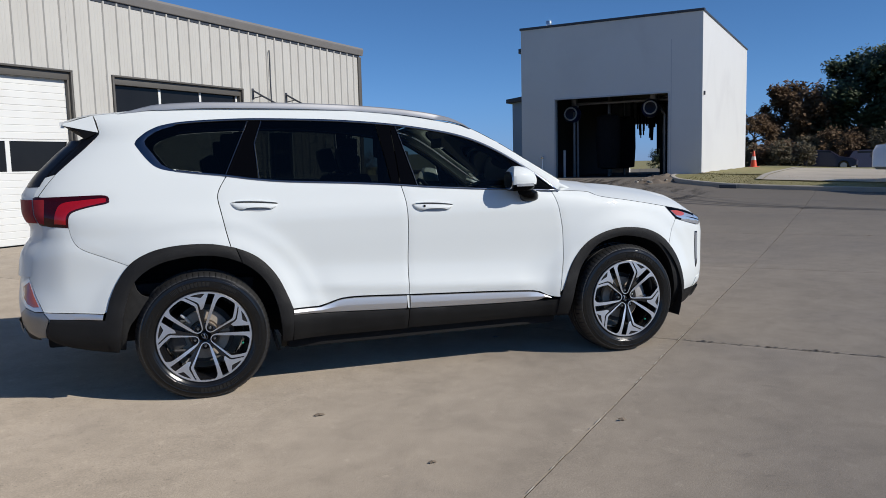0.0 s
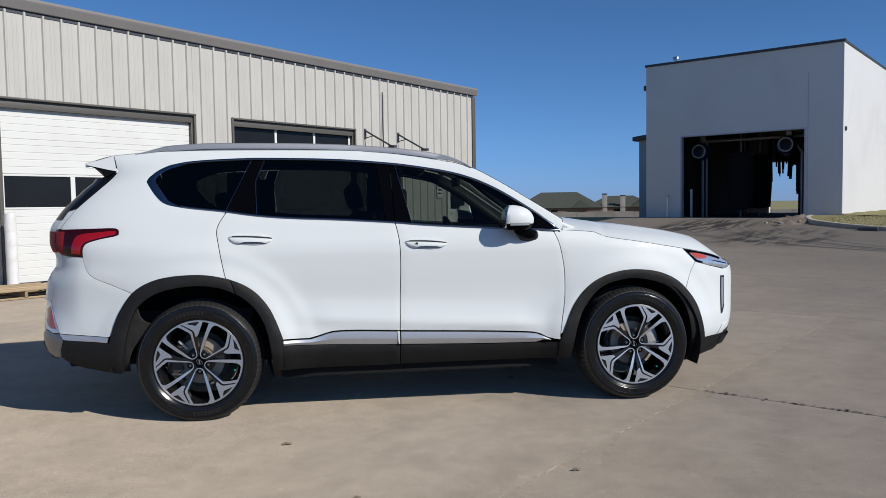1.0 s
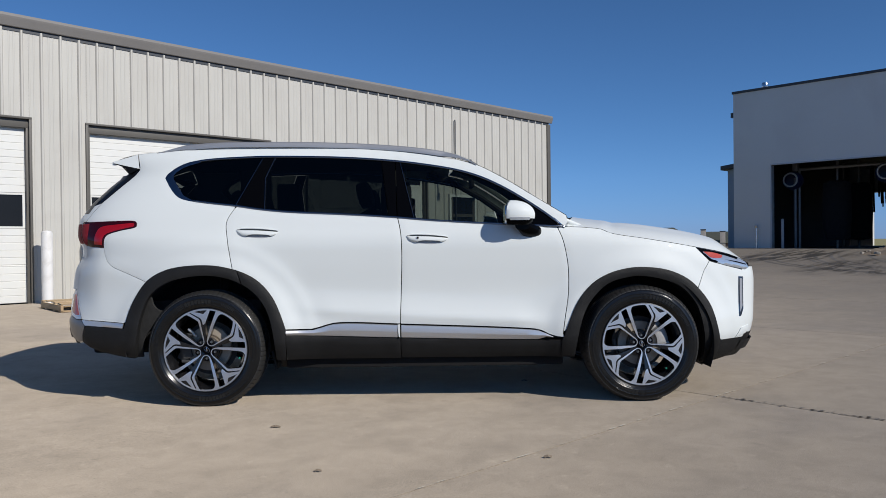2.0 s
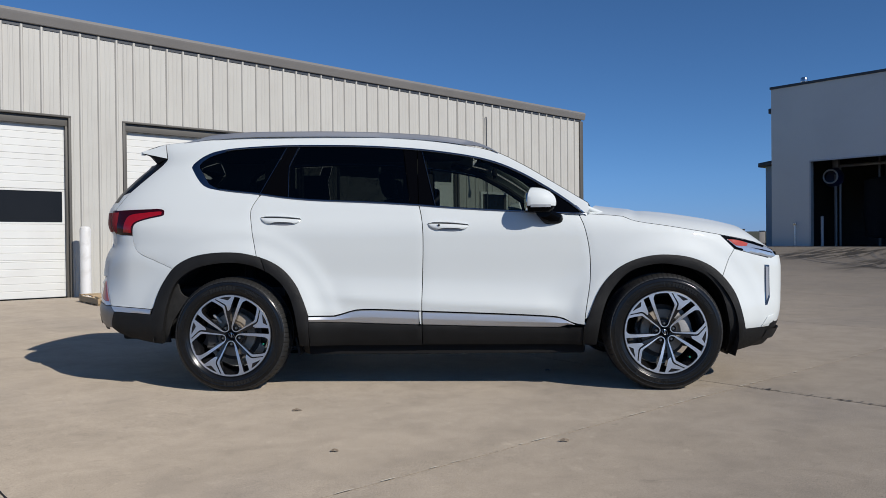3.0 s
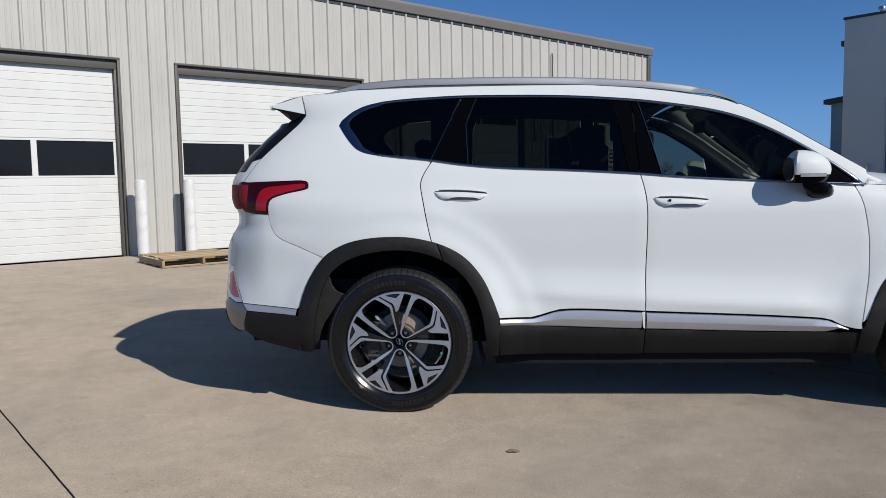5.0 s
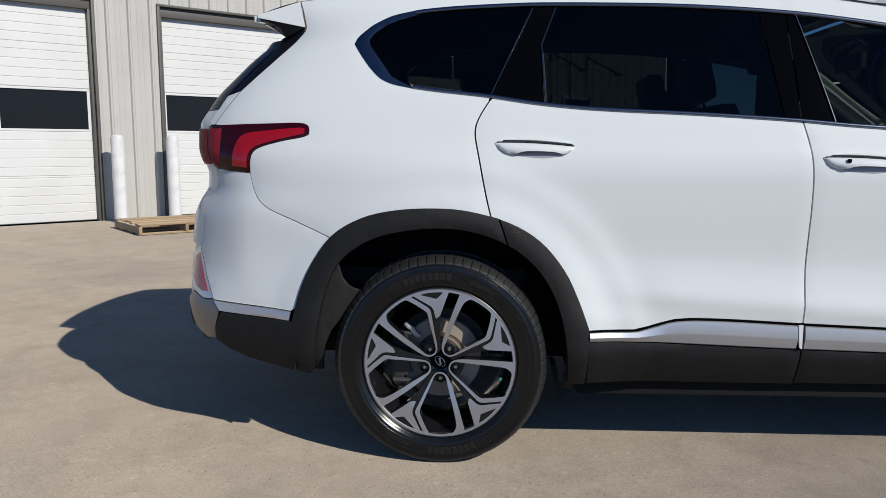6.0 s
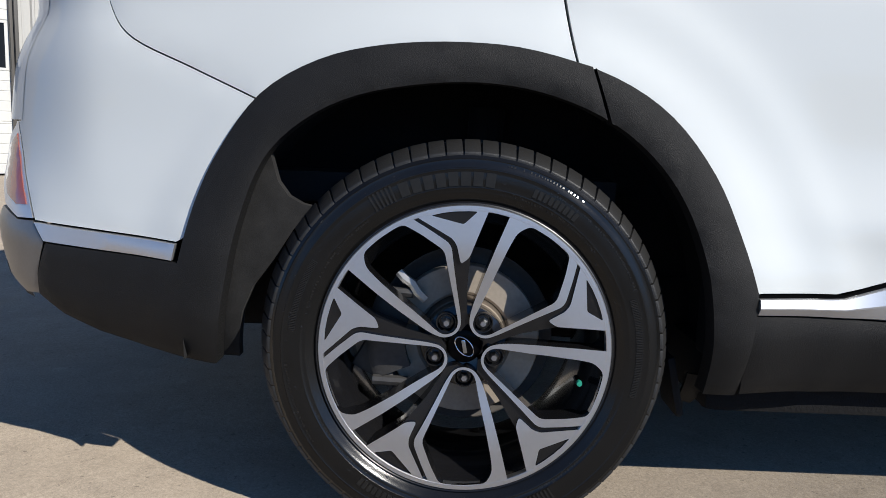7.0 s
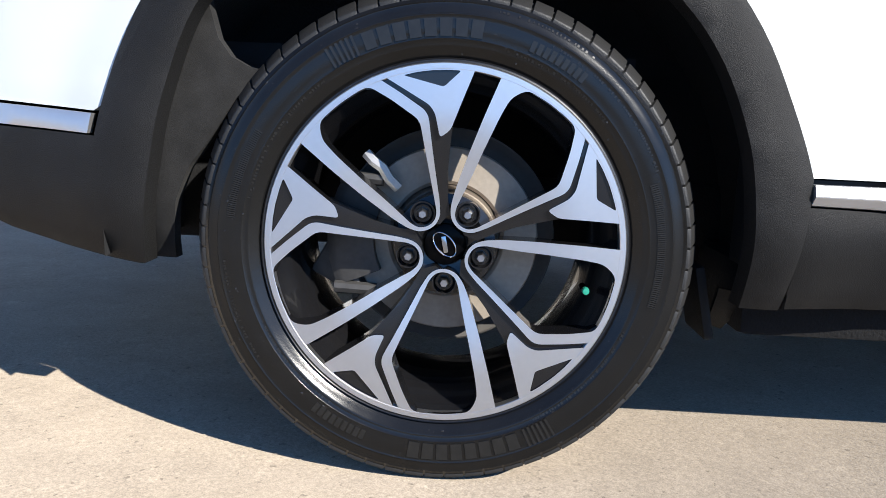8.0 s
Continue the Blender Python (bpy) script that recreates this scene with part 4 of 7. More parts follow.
HALF_WIDTH = [(0.10, 0.73), (0.22, 0.798), (0.32, 0.856), (0.40, 0.888), (0.43, 0.892), (0.50, 0.893), (0.60, 0.882), (0.72, 0.876),
              (0.90, 0.884), (1.00, 0.886), (1.06, 0.878), (1.12, 0.858), (1.25, 0.812), (1.40, 0.750), (1.55, 0.682), (1.62, 0.645), (1.70, 0.56)]
REAR_X = [(0.15, -0.86), (0.30, -0.94), (0.45, -1.00), (0.60, -1.02), (0.72, -1.005), (0.85, -0.985), (0.90, -0.962), (0.96, -0.922), (1.01, -0.917),
          (1.06, -0.940), (1.10, -0.952), (1.18, -0.955), (1.24, -0.925), (1.30, -0.885), (1.35, -0.838), (1.42, -0.770), (1.50, -0.695), (1.53, -0.72), (1.60, -0.78), (1.70, -0.76)]
FRONT_X = [(0.15, 3.50), (0.30, 3.62), (0.50, 3.68), (0.75, 3.69), (0.86, 3.67), (0.94, 3.60), (1.00, 3.50), (1.06, 3.30),
           (1.12, 2.95), (1.30, 2.62), (1.50, 2.25), (1.62, 1.90), (1.70, 1.5)]
WHEEL_X, WHEEL_Z = (0.0, 2.765), 0.36


def smooth(a, b, v):
    u = min(1.0, max(0.0, (v - a) / (b - a)))
    return u * u * (3 - 2 * u)


def tail_fold(x, z):
    """How far the tail's corner folds in below the lamps."""
    return 0.030 * smooth(0.68, 0.90, -x) * smooth(0.50, 0.68, z) * (1 - smooth(0.90, 1.03, z))


def half(x, z):
    """Half the car's width at the place x along it and the height z."""
    xr, xf, w = lerp_table(REAR_X, z), lerp_table(FRONT_X, z), lerp_table(HALF_WIDTH, z)
    mid = 1.3
    if x < mid:
        u, p = min(0.9999, (mid - x) / (mid - xr)), 7.0
    else:
        u, p = min(0.9999, (x - mid) / (xf - mid)), 5.0
        if z > 1.12:
            p = 9.0
    w *= (1 - u ** p) ** (1 / p)
    for wx in WHEEL_X:
        r = math.hypot(x - wx, z - WHEEL_Z)
        lip = 0.028 * (1 - smooth(0.47, 0.64, r)) + 0.018 * (1 - smooth(0.50, 0.78, r))
        lip += 0.005 * (1 - smooth(0.665, 0.73, r)) * smooth(-0.62, -0.25, x - wx)
        w += lip * smooth(0.10, 0.30, z)
    # the crease low on the doors
    d = z - (0.645 - 0.058 * x)
    k = smooth(0.50, 0.80, x) * (1 - smooth(1.95, 2.20, x))
    if k > 0:
        w += 0.020 * k * (max(0.0, 1 - d / 0.14) ** 1.5 if d > 0 else 1 - 0.75 * smooth(-0.01, 0.075, -d))
    return w - tail_fold(x, z)


def on_side(x, z, off=0.0, sgn=-1):
    return Vector((x, sgn * (half(x, z) + off), z))


def side_normal(x, z, sgn=-1):
    e = 0.004
    dx = (half(x + e, z) - half(x - e, z)) / (2 * e)
    dz = (half(x, z + e) - half(x, z - e)) / (2 * e)
    return Vector((-dx, sgn, -dz)).normalized()


def resample(outline, step):
    """A closed outline with points at most step apart."""
    out = []
    for p, q in zip(outline, outline[1:] + outline[:1]):
        n = max(1, math.ceil(math.dist(p, q) / step))
        out += [(p[0] + (q[0] - p[0]) * i / n, p[1] + (q[1] - p[1]) * i / n) for i in range(n)]
    return out


def ring_area(ring):
    arr = np.array(ring)
    return 0.5 * np.sum(arr[:, 0] * np.roll(arr[:, 1], -1) - np.roll(arr[:, 0], -1) * arr[:, 1])


def fill_round(outline, hole, step):
    """Even triangles between an outline and a hole in it. Returns points, triangles and the two borders as lists of indices."""
    ring, rim = resample(outline, step), resample(hole, step)
    ring = ring if ring_area(ring) > 0 else ring[::-1]
    rim = rim if ring_area(rim) < 0 else rim[::-1]
    n, m = len(ring), len(rim)
    edges = [(i, (i + 1) % n) for i in range(n)] + [(n + i, n + (i + 1) % m) for i in range(m)]
    pts = [Vector(p) for p in ring + rim]
    vs, _, fs, _, _, _ = delaunay_2d_cdt(pts, edges, [list(range(n))], 1, 1e-6)

    def in_hole(p):
        odd = False
        for a, b in zip(rim, rim[1:] + rim[:1]):
            if (a[1] > p[1]) != (b[1] > p[1]) and p[0] < (b[0] - a[0]) * (p[1] - a[1]) / (b[1] - a[1]) + a[0]:
                odd = not odd
        return odd
    fs = [tuple(f) for f in fs if not in_hole(sum((vs[i] for i in f), Vector((0, 0))) / len(f))]
    return vs, fs, list(range(n)), list(range(n, n + m))


def fill(outline, step):
    """Even triangles inside a flat outline. Returns points, triangles and the number of border points, which come first."""
    ring = resample(outline, step)
    arr = np.array(ring)
    if ring_area(ring) < 0:
        ring, arr = ring[::-1], arr[::-1]
    lo, hi = arr.min(0), arr.max(0)
    gx, gy = [], []
    row, y = 0, lo[1]
    while y < hi[1]:
        xs = np.arange(lo[0] + (step / 2 if row % 2 else 0), hi[0], step)
        gx.append(xs)
        gy.append(np.full(len(xs), y))
        row, y = row + 1, y + step * 0.866
    g = np.stack([np.concatenate(gx), np.concatenate(gy)], 1)
    a, b = arr, np.roll(arr, -1, 0)
    inside = np.zeros(len(g), bool)
    dist = np.full(len(g), 9.0)
    for p, q in zip(a, b):
        cond = (p[1] > g[:, 1]) != (q[1] > g[:, 1])
        if p[1] != q[1]:
            inside ^= cond & (g[:, 0] < (q[0] - p[0]) * (g[:, 1] - p[1]) / (q[1] - p[1]) + p[0])
        d = q - p
        u = np.clip(((g - p) @ d) / max(1e-12, d @ d), 0, 1)
        dist = np.minimum(dist, np.hypot(*(g - p - u[:, None] * d).T))
    g = g[inside & (dist > step * 0.55)]
    pts = [Vector(p) for p in ring] + [Vector(p) for p in g]
    n = len(ring)
    vs, _, fs, _, _, _ = delaunay_2d_cdt(pts, [(i, (i + 1) % n) for i in range(n)], [list(range(n))], 1, 1e-6)
    return vs, fs, n


def shell(name, outline, mat, parent, place, step=0.03, depth=0.012, edge=0.0025, label="", flip=False, sharp=40):
    """A panel with turned edges: an outline filled with triangles, laid onto a surface by place(u, v, inwards)."""
    vs, fs, n = fill(outline, step)
    verts = [place(v[0], v[1], edge if i < n else 0.0) for i, v in enumerate(vs)]
    base = len(verts)
    verts += [place(v[0], v[1], depth) for v in vs[:n]]
    faces = [tuple(f) for f in fs]
    faces += [(i, base + i, base + (i + 1) % n, (i + 1) % n) for i in range(n)]
    if flip:
        faces = [f[::-1] for f in faces]
    return put(name, verts, faces, mat, parent, label, True, sharp)


def side_panel(name, outline, mat, parent, off=0.0, step=0.03, depth=0.012, edge=0.0025, label="", sgn=-1):
    return shell(name, outline, mat, parent, lambda x, z, inn: on_side(x, z, off - inn, sgn), step, depth, edge, label, sgn > 0)


def trim_on_side(name, line, width, mat, parent, off=0.004, high=0.006, sgn=-1, label="", widths=None):
    """A slim moulding along a line on the car's side."""
    pts = [on_side(x, z, off, sgn) for x, z in line]
    outs = [side_normal(x, z, sgn) for x, z in line]
    profs = []
    for i in range(len(pts)):
        w = (widths[i] if widths else width) / 2
        profs.append([(-w, -0.004), (-w, high * 0.4), (-w * 0.55, high), (w * 0.55, high), (w, high * 0.4), (w, -0.004)])
    return put(name, *sweep(pts, outs, profs), mat, parent, label, True, 50)


def line_on(table, x0, x1, n=24):
    return [(x0 + (x1 - x0) * i / n, lerp_table(table, x0 + (x1 - x0) * i / n)) for i in range(n + 1)]


# side-view lines of the car (metres ahead of the rear axle, metres above the ground)
GLASS_TOP = [(-0.316, 1.466), (-0.305, 1.489), (-0.285, 1.508), (-0.242, 1.540), (-0.165, 1.573), (-0.05, 1.593), (0.12, 1.605), (0.344, 1.612), (0.68, 1.607), (0.865, 1.60),
             (1.197, 1.574), (1.416, 1.544), (1.597, 1.51), (1.74, 1.466), (1.881, 1.40), (2.018, 1.317), (2.153, 1.224), (2.288, 1.117)]
GLASS_LOW = [(-0.316, 1.466), (-0.298, 1.437), (-0.251, 1.373), (-0.212, 1.336), (-0.165, 1.316), (-0.033, 1.293), (0.152, 1.271), (0.336, 1.243), (0.517, 1.225),
             (0.876, 1.206), (1.197, 1.184), (1.374, 1.167), (1.691, 1.145), (1.936, 1.131), (2.288, 1.113)]
ROOF_EDGE = [(-0.62, 1.628), (-0.45, 1.642), (-0.2, 1.662), (0.12, 1.675), (0.48, 1.675), (0.86, 1.665), (1.16, 1.643), (1.42, 1.608),
             (1.53, 1.588), (1.70, 1.548), (1.88, 1.458), (2.09, 1.325), (2.30, 1.19)]
ARCH_R = curve([(-0.515, 0.50), (-0.488, 0.605), (-0.445, 0.702), (-0.372, 0.801), (-0.270, 0.861), (-0.155, 0.889), (-0.02, 0.897), (0.10, 0.887),
                (0.236, 0.848), (0.340, 0.785), (0.420, 0.690), (0.470, 0.587), (0.506, 0.487)], 4)
ARCH_R_IN = curve([(-0.455, 0.310), (-0.432, 0.442), (-0.405, 0.576), (-0.362, 0.688), (-0.292, 0.758), (-0.20, 0.803), (-0.082, 0.826), (0.03, 0.830), (0.137, 0.812),
                   (0.242, 0.768), (0.325, 0.700), (0.382, 0.615), (0.418, 0.510), (0.436, 0.385), (0.440, 0.29)], 4)
ARCH_F = curve([(2.262, 0.42), (2.301, 0.532), (2.359, 0.651), (2.446, 0.754), (2.550, 0.816), (2.671, 0.849), (2.792, 0.855), (2.934, 0.835),
                (3.062, 0.781), (3.154, 0.702), (3.226, 0.602), (3.267, 0.480), (3.297, 0.370)], 4)
ARCH_F_IN = curve([(2.335, 0.285), (2.350, 0.42), (2.385, 0.55), (2.443, 0.655), (2.548, 0.754), (2.687, 0.794), (2.792, 0.796), (2.933, 0.766), (3.040, 0.712), (3.128, 0.606),
                   (3.168, 0.467), (3.190, 0.321), (3.195, 0.22)], 4)
REAR_SEAM = curve([(0.171, 1.267), (0.129, 1.198), (0.117, 1.145), (0.131, 1.062), (0.159, 0.920), (0.190, 0.805), (0.205, 0.76)], 5)
MID_SEAM = curve([(1.213, 1.180), (1.232, 1.083), (1.238, 0.942), (1.231, 0.696), (1.226, 0.522), (1.225, 0.30)], 5)
FRONT_SEAM = curve([(2.240, 1.113), (2.269, 1.035), (2.292, 0.930), (2.302, 0.825), (2.297, 0.685), (2.267, 0.515), (2.256, 0.417), (2.25, 0.30)], 5)
SILL_TOP = [(0.50, 0.488), (0.66, 0.486), (0.73, 0.503), (0.80, 0.522), (0.87, 0.526), (1.226, 0.512), (2.05, 0.473), (2.11, 0.465), (2.20, 0.425), (2.27, 0.417)]
SILL_LOW = [(0.50, 0.448), (1.226, 0.419), (2.16, 0.398), (2.27, 0.400)]
HOOD_SEAM = [(2.27, 1.123), (2.517, 1.103), (2.582, 1.075), (2.809, 1.037), (3.152, 0.978), (3.36, 0.937), (3.46, 0.905), (3.54, 0.872)]
GAP = 0.0026


def cut_x(z):
    """Where the side panels end towards the tail, and the tail's own panels begin."""
    return 1.3 - 0.955 * (1.3 - lerp_table(REAR_X, z))


def nose_x(z):
    return 1.3 + 0.955 * (lerp_table(FRONT_X, z) - 1.3)


car = holder("car", Matrix.Identity(4), "white mid-size sport utility car with black cladding and chrome trim", "car")

quarter_line = curve([(-0.672, 1.012), (-0.655, 0.945), (-0.612, 0.894), (-0.50, 0.845), (-0.373, 0.791)], 5)
LAMP = curve([(-0.674, 1.014), (-0.668, 1.070), (-0.640, 1.098), (-0.560, 1.121), (-0.475, 1.137), (-0.458, 1.152), (-0.478, 1.183), (-0.60, 1.184), (-0.80, 1.180)], 4)


PILLAR = [(-0.823, 1.183), (-0.779, 1.246), (-0.731, 1.305), (-0.676, 1.357), (-0.621, 1.407), (-0.581, 1.444), (-0.543, 1.480), (-0.504, 1.522)]


def tail_sides(sgn):
    """The black glass that wraps round the tail window, and the tailgate's white corner below it."""
    dark = [(x - 0.003, z + 0.002) for x, z in PILLAR[2:]] + [(-0.575, 1.512)] + [(cut_x(z), z) for z in (1.50, 1.46, 1.42, 1.38, 1.34, 1.31, 1.292)]
    side_panel("tail_side_glass", dark, TAIL_GLASS, car, -0.001, 0.02, 0.02, 0.002, "gloss black side of the rear window", sgn)
    white = [(x - 0.005, z) for x, z in PILLAR[:2]] + [(-0.737, 1.302)] + [(cut_x(z), z) for z in (1.285, 1.26, 1.24, 1.22, 1.20, 1.183)]
    side_panel("gate_corner", white, PAINT, car, 0.0, 0.02, 0.02, 0.002, "", sgn)


def uniside(sgn):
    rear = PILLAR
    roof = [(-0.50, 1.535), (-0.505, 1.56), (-0.515, 1.60), (-0.53, 1.634)] + [(x, z) for x, z in line_on(ROOF_EDGE, -0.50, 2.30, 56)]
    top = [(x, lerp_table(GLASS_TOP, x)) for x in np.linspace(2.285, -0.303, 60)]
    low = [(x, lerp_table(GLASS_LOW, x)) for x in np.linspace(-0.307, 0.165, 20)]
    seam = [p for p in REAR_SEAM if p[1] < 1.262]
    seam = [(x - GAP, z) for x, z in seam if z > 0.86]
    arch = [p for p in ARCH_R[::-1] if -0.372 < p[0] < 0.176]
    outline = rear + roof + [(2.305, 1.125)] + top + [(-0.316, 1.466)] + low + seam + arch + quarter_line[::-1] + LAMP[2:]
    side_panel("body_side", outline, PAINT, car, 0.0, 0.028, 0.02, 0.002, "", sgn)


def doors(sgn):
    low = [(x, lerp_table(SILL_TOP, x)) for x in np.linspace(0.52, 1.226 - GAP, 16)]
    arch = [p for p in ARCH_R if p[0] > 0.185]
    belt = [(x, lerp_table(GLASS_LOW, x)) for x in np.linspace(1.205, 0.178, 26)]
    back = [(x + GAP, z) for x, z in REAR_SEAM if 0.862 < z < 1.26]
    mid = [(x, z) for x, z in MID_SEAM if z > 0.515]
    outline = belt + back + arch + low + [(x - GAP, z) for x, z in mid[::-1]]
    rear_door = side_panel("rear_door", outline, PAINT, car, 0.0, 0.026, 0.02, 0.002, "", sgn)
    belt = [(x, lerp_table(GLASS_LOW, x)) for x in np.linspace(2.235, 1.225, 26)]
    low = [(x, lerp_table(SILL_TOP, x)) for x in np.linspace(1.226 + GAP, 2.262, 24)]
    front = [(x - GAP, z) for x, z in FRONT_SEAM if 0.43 < z < 1.11]
    outline = belt + [(x + GAP, z) for x, z in mid] + low + front[::-1]
    front_door = side_panel("front_door", outline, PAINT, car, 0.0, 0.026, 0.02, 0.002, "", sgn)
    for door, x0, z0 in ((rear_door, 0.197, 1.104), (front_door, 1.279, 1.055)):
        handle(door, x0, z0, sgn, door is front_door)
    return rear_door, front_door


def handle(door, x0, z0, sgn, lock):
    """A pull handle: a bulging tapered grip under a dark strip for the gap's shade, and below its middle a recess whose
    shade is in its colour.
    """
    x0, L = x0 - 0.012, 0.268
    depth_at = [(0.0, 0.003), (0.05, 0.020), (0.16, 0.036), (0.32, 0.045), (0.57, 0.048), (0.80, 0.037), (0.94, 0.018), (1.0, 0.003)]
    grip_at = [(0.0, 0.003), (0.05, 0.020), (0.16, 0.036), (0.24, 0.037), (0.34, 0.029), (0.42, 0.026), (0.70, 0.024), (0.78, 0.025), (0.85, 0.030), (0.94, 0.018), (1.0, 0.003)]

    def top(u):
        return z0 + 0.012 - 0.014 * u + 0.004 * math.sin(math.pi * u)

    def place(x, z, inn):
        u = min(1.0, max(0.0, (x - x0) / L))
        v = min(1.0, max(0.0, (top(u) - z) / lerp_table(depth_at, u)))
        return on_side(x, z, 0.004 + 0.020 * math.sin(math.pi * u) ** 0.6 * math.sin(math.pi * (0.12 + 0.80 * v)) ** 0.7 - inn, sgn)

    us = np.linspace(0.0, 1.0, 33)
    grip = [(x0 + L * u, top(u)) for u in us] + [(x0 + L * u, top(u) - lerp_table(grip_at, u)) for u in us[::-1]]
    shell("handle", grip, PAINT, door, place, 0.008, 0.014, 0.002, "white pull handle", sgn > 0, 60)
    # flat patch on the door; its grey paints the recess's shade
    cup_us = np.linspace(0.24, 0.87, 20)
    cup = [(x0 + L * u, top(u) - lerp_table(grip_at, u) + 0.004) for u in cup_us] + [(x0 + L * u, top(u) - lerp_table(depth_at, u)) for u in cup_us[::-1]]
    side_panel("handle_cup", cup, CUP, door, 0.0014, 0.012, 0.004, 0.0008, "handle recess with its shade put into the colour", sgn)
    # a raised black strip stands in for the shade in the gap
    gap_us = np.linspace(0.02, 0.99, 21)
    trim_on_side("handle_gap", [(x0 + L * u, top(u) + 0.002) for u in gap_us], 0.005, PLASTIC, door, 0.004, 0.005, sgn, "dark gap over the handle",
                 [0.0012 + 0.0042 * math.sin(math.pi * u) for u in gap_us])
    hood_us = np.linspace(0.10, 0.97, 21)
    trim_on_side("handle_hood", [(x0 + L * u, top(u) + 0.0045 + 0.006 * math.sin(math.pi * u)) for u in hood_us], 0.012, PAINT, door, 0.0, 0.011, sgn, "",
                 [0.002 + 0.010 * math.sin(math.pi * i / 20) for i in range(21)])
    if lock:
        p = on_side(x0 + 0.074, top(0.27) - 0.010, 0.022, sgn)
        put("lock", *moved(box(-0.006, -0.004, -0.006, 0.006, 0.004, 0.006, 0.002), Matrix.Translation(p)), GLOSS_BLACK, door, "black lock sensor")


def fender(sgn):
    hood = [(x, lerp_table(HOOD_SEAM, x) - GAP) for x in np.linspace(2.30, 3.150, 24)]
    arch = [p for p in ARCH_F[::-1] if 2.275 < p[0] < 3.135 and p[1] > 0.44]
    front = [(3.152, 0.972), (3.235, 0.888), (3.195, 0.83), (3.140, 0.717)]
    seam = [(x + GAP, z) for x, z in FRONT_SEAM if 0.45 < z < 1.11]
    side_panel("front_fender", [(2.248, 1.115)] + hood + front + arch + seam[::-1], PAINT, car, 0.0, 0.028, 0.02, 0.002, "", sgn)


def bumpers(sgn):
    lamp_low = [(-0.672, 1.010), (-0.74, 1.017), (cut_x(1.025), 1.025)]
    rear = [(cut_x(z), z) for z in np.linspace(0.99, 0.74, 10)] + [(-0.905, 0.735), (-0.873, 0.640), (-0.832, 0.552), (-0.70, 0.546), (-0.522, 0.536)]
    arch = [p for p in ARCH_R if p[0] < -0.378 and p[1] > 0.54]
    seam = [(x - GAP * 0.6, z - GAP) for x, z in quarter_line[::-1]]
    side_panel("rear_bumper", lamp_low + rear + arch + seam, PAINT, car, 0.0, 0.026, 0.02, 0.002, "", sgn)
    front = [(3.238, 0.884), (3.36, 0.852), (3.50, 0.820), (3.585, 0.80)] + [(nose_x(z), z) for z in np.linspace(0.79, 0.45, 14)] + [(3.53, 0.425), (3.50, 0.375), (3.306, 0.373)]
    arch = [p for p in ARCH_F[::-1] if p[0] > 3.15 and p[1] > 0.38]
    side_panel("front_bumper", front + arch + [(3.145, 0.714), (3.198, 0.828)], PAINT, car, 0.0, 0.026, 0.02, 0.002, "", sgn)
    # black lower moulding of the nose
    fl = [(3.300, 0.368), (3.50, 0.370), (3.53, 0.415), (3.555, 0.40), (3.60, 0.345), (3.52, 0.285), (3.40, 0.245), (3.245, 0.215), (3.20, 0.215), (3.19, 0.321)]
    side_panel("front_moulding", fl, PLASTIC, car, 0.004, 0.024, 0.03, 0.004, "black grained lower bumper", sgn)
    side_panel("bumper_wedge", [(3.43, 0.380), (3.475, 0.440), (3.545, 0.452), (3.548, 0.420), (3.52, 0.398)], PAINT, car, 0.010, 0.02, 0.012, 0.003, "", sgn)
    chrome = [(-0.83, 0.548), (-0.522, 0.532), (-0.528, 0.503), (-0.805, 0.515)]
    side_panel("bumper_strip", chrome, GARNISH, car, 0.008, 0.02, 0.02, 0.003, "satin chrome strip", sgn)
    skid = [(-0.808, 0.512), (-0.836, 0.550), (-0.880, 0.549), (-0.935, 0.570), (-0.965, 0.54), (-0.960, 0.47), (-0.925, 0.432), (-0.87, 0.404), (-0.830, 0.408), (-0.828, 0.452)]
    side_panel("skid_corner", skid, SKID, car, 0.004, 0.014, 0.03, 0.003, "satin silver bumper corner", sgn)
    fog = [(-0.908, 0.737), (-0.876, 0.640), (-0.837, 0.555), (-0.880, 0.553), (-0.930, 0.575), (-0.958, 0.62), (-0.960, 0.70)]
    surround = side_panel("reflector_frame", fog, GARNISH, car, 0.002, 0.015, 0.02, 0.002, "satin silver reflector surround", sgn)
    mx, mz = sum(p[0] for p in fog) / 7, sum(p[1] for p in fog) / 7
    side_panel("rear_reflector", [(mx + (x - mx) * 0.70, mz + 0.006 + (z - mz) * 0.74) for x, z in fog], FOG_RED, surround, 0.005, 0.012, 0.006, 0.002, "pale red reflector lens", sgn)
    bezel = [(3.458, 0.780), (3.498, 0.777), (3.498, 0.565), (3.475, 0.518), (3.455, 0.516)]
    hood = side_panel("lamp_bezel", bezel, DARK_CHROME, car, 0.003, 0.02, 0.012, 0.002, "gloss black lamp bezel", sgn)
    drl = [(3.468, 0.768), (3.490, 0.765), (3.489, 0.585), (3.468, 0.545)]
    side_panel("fog_lamp", drl, RAIL, hood, 0.006, 0.02, 0.01, 0.002, "slim upright lamp in a dark bezel", sgn)


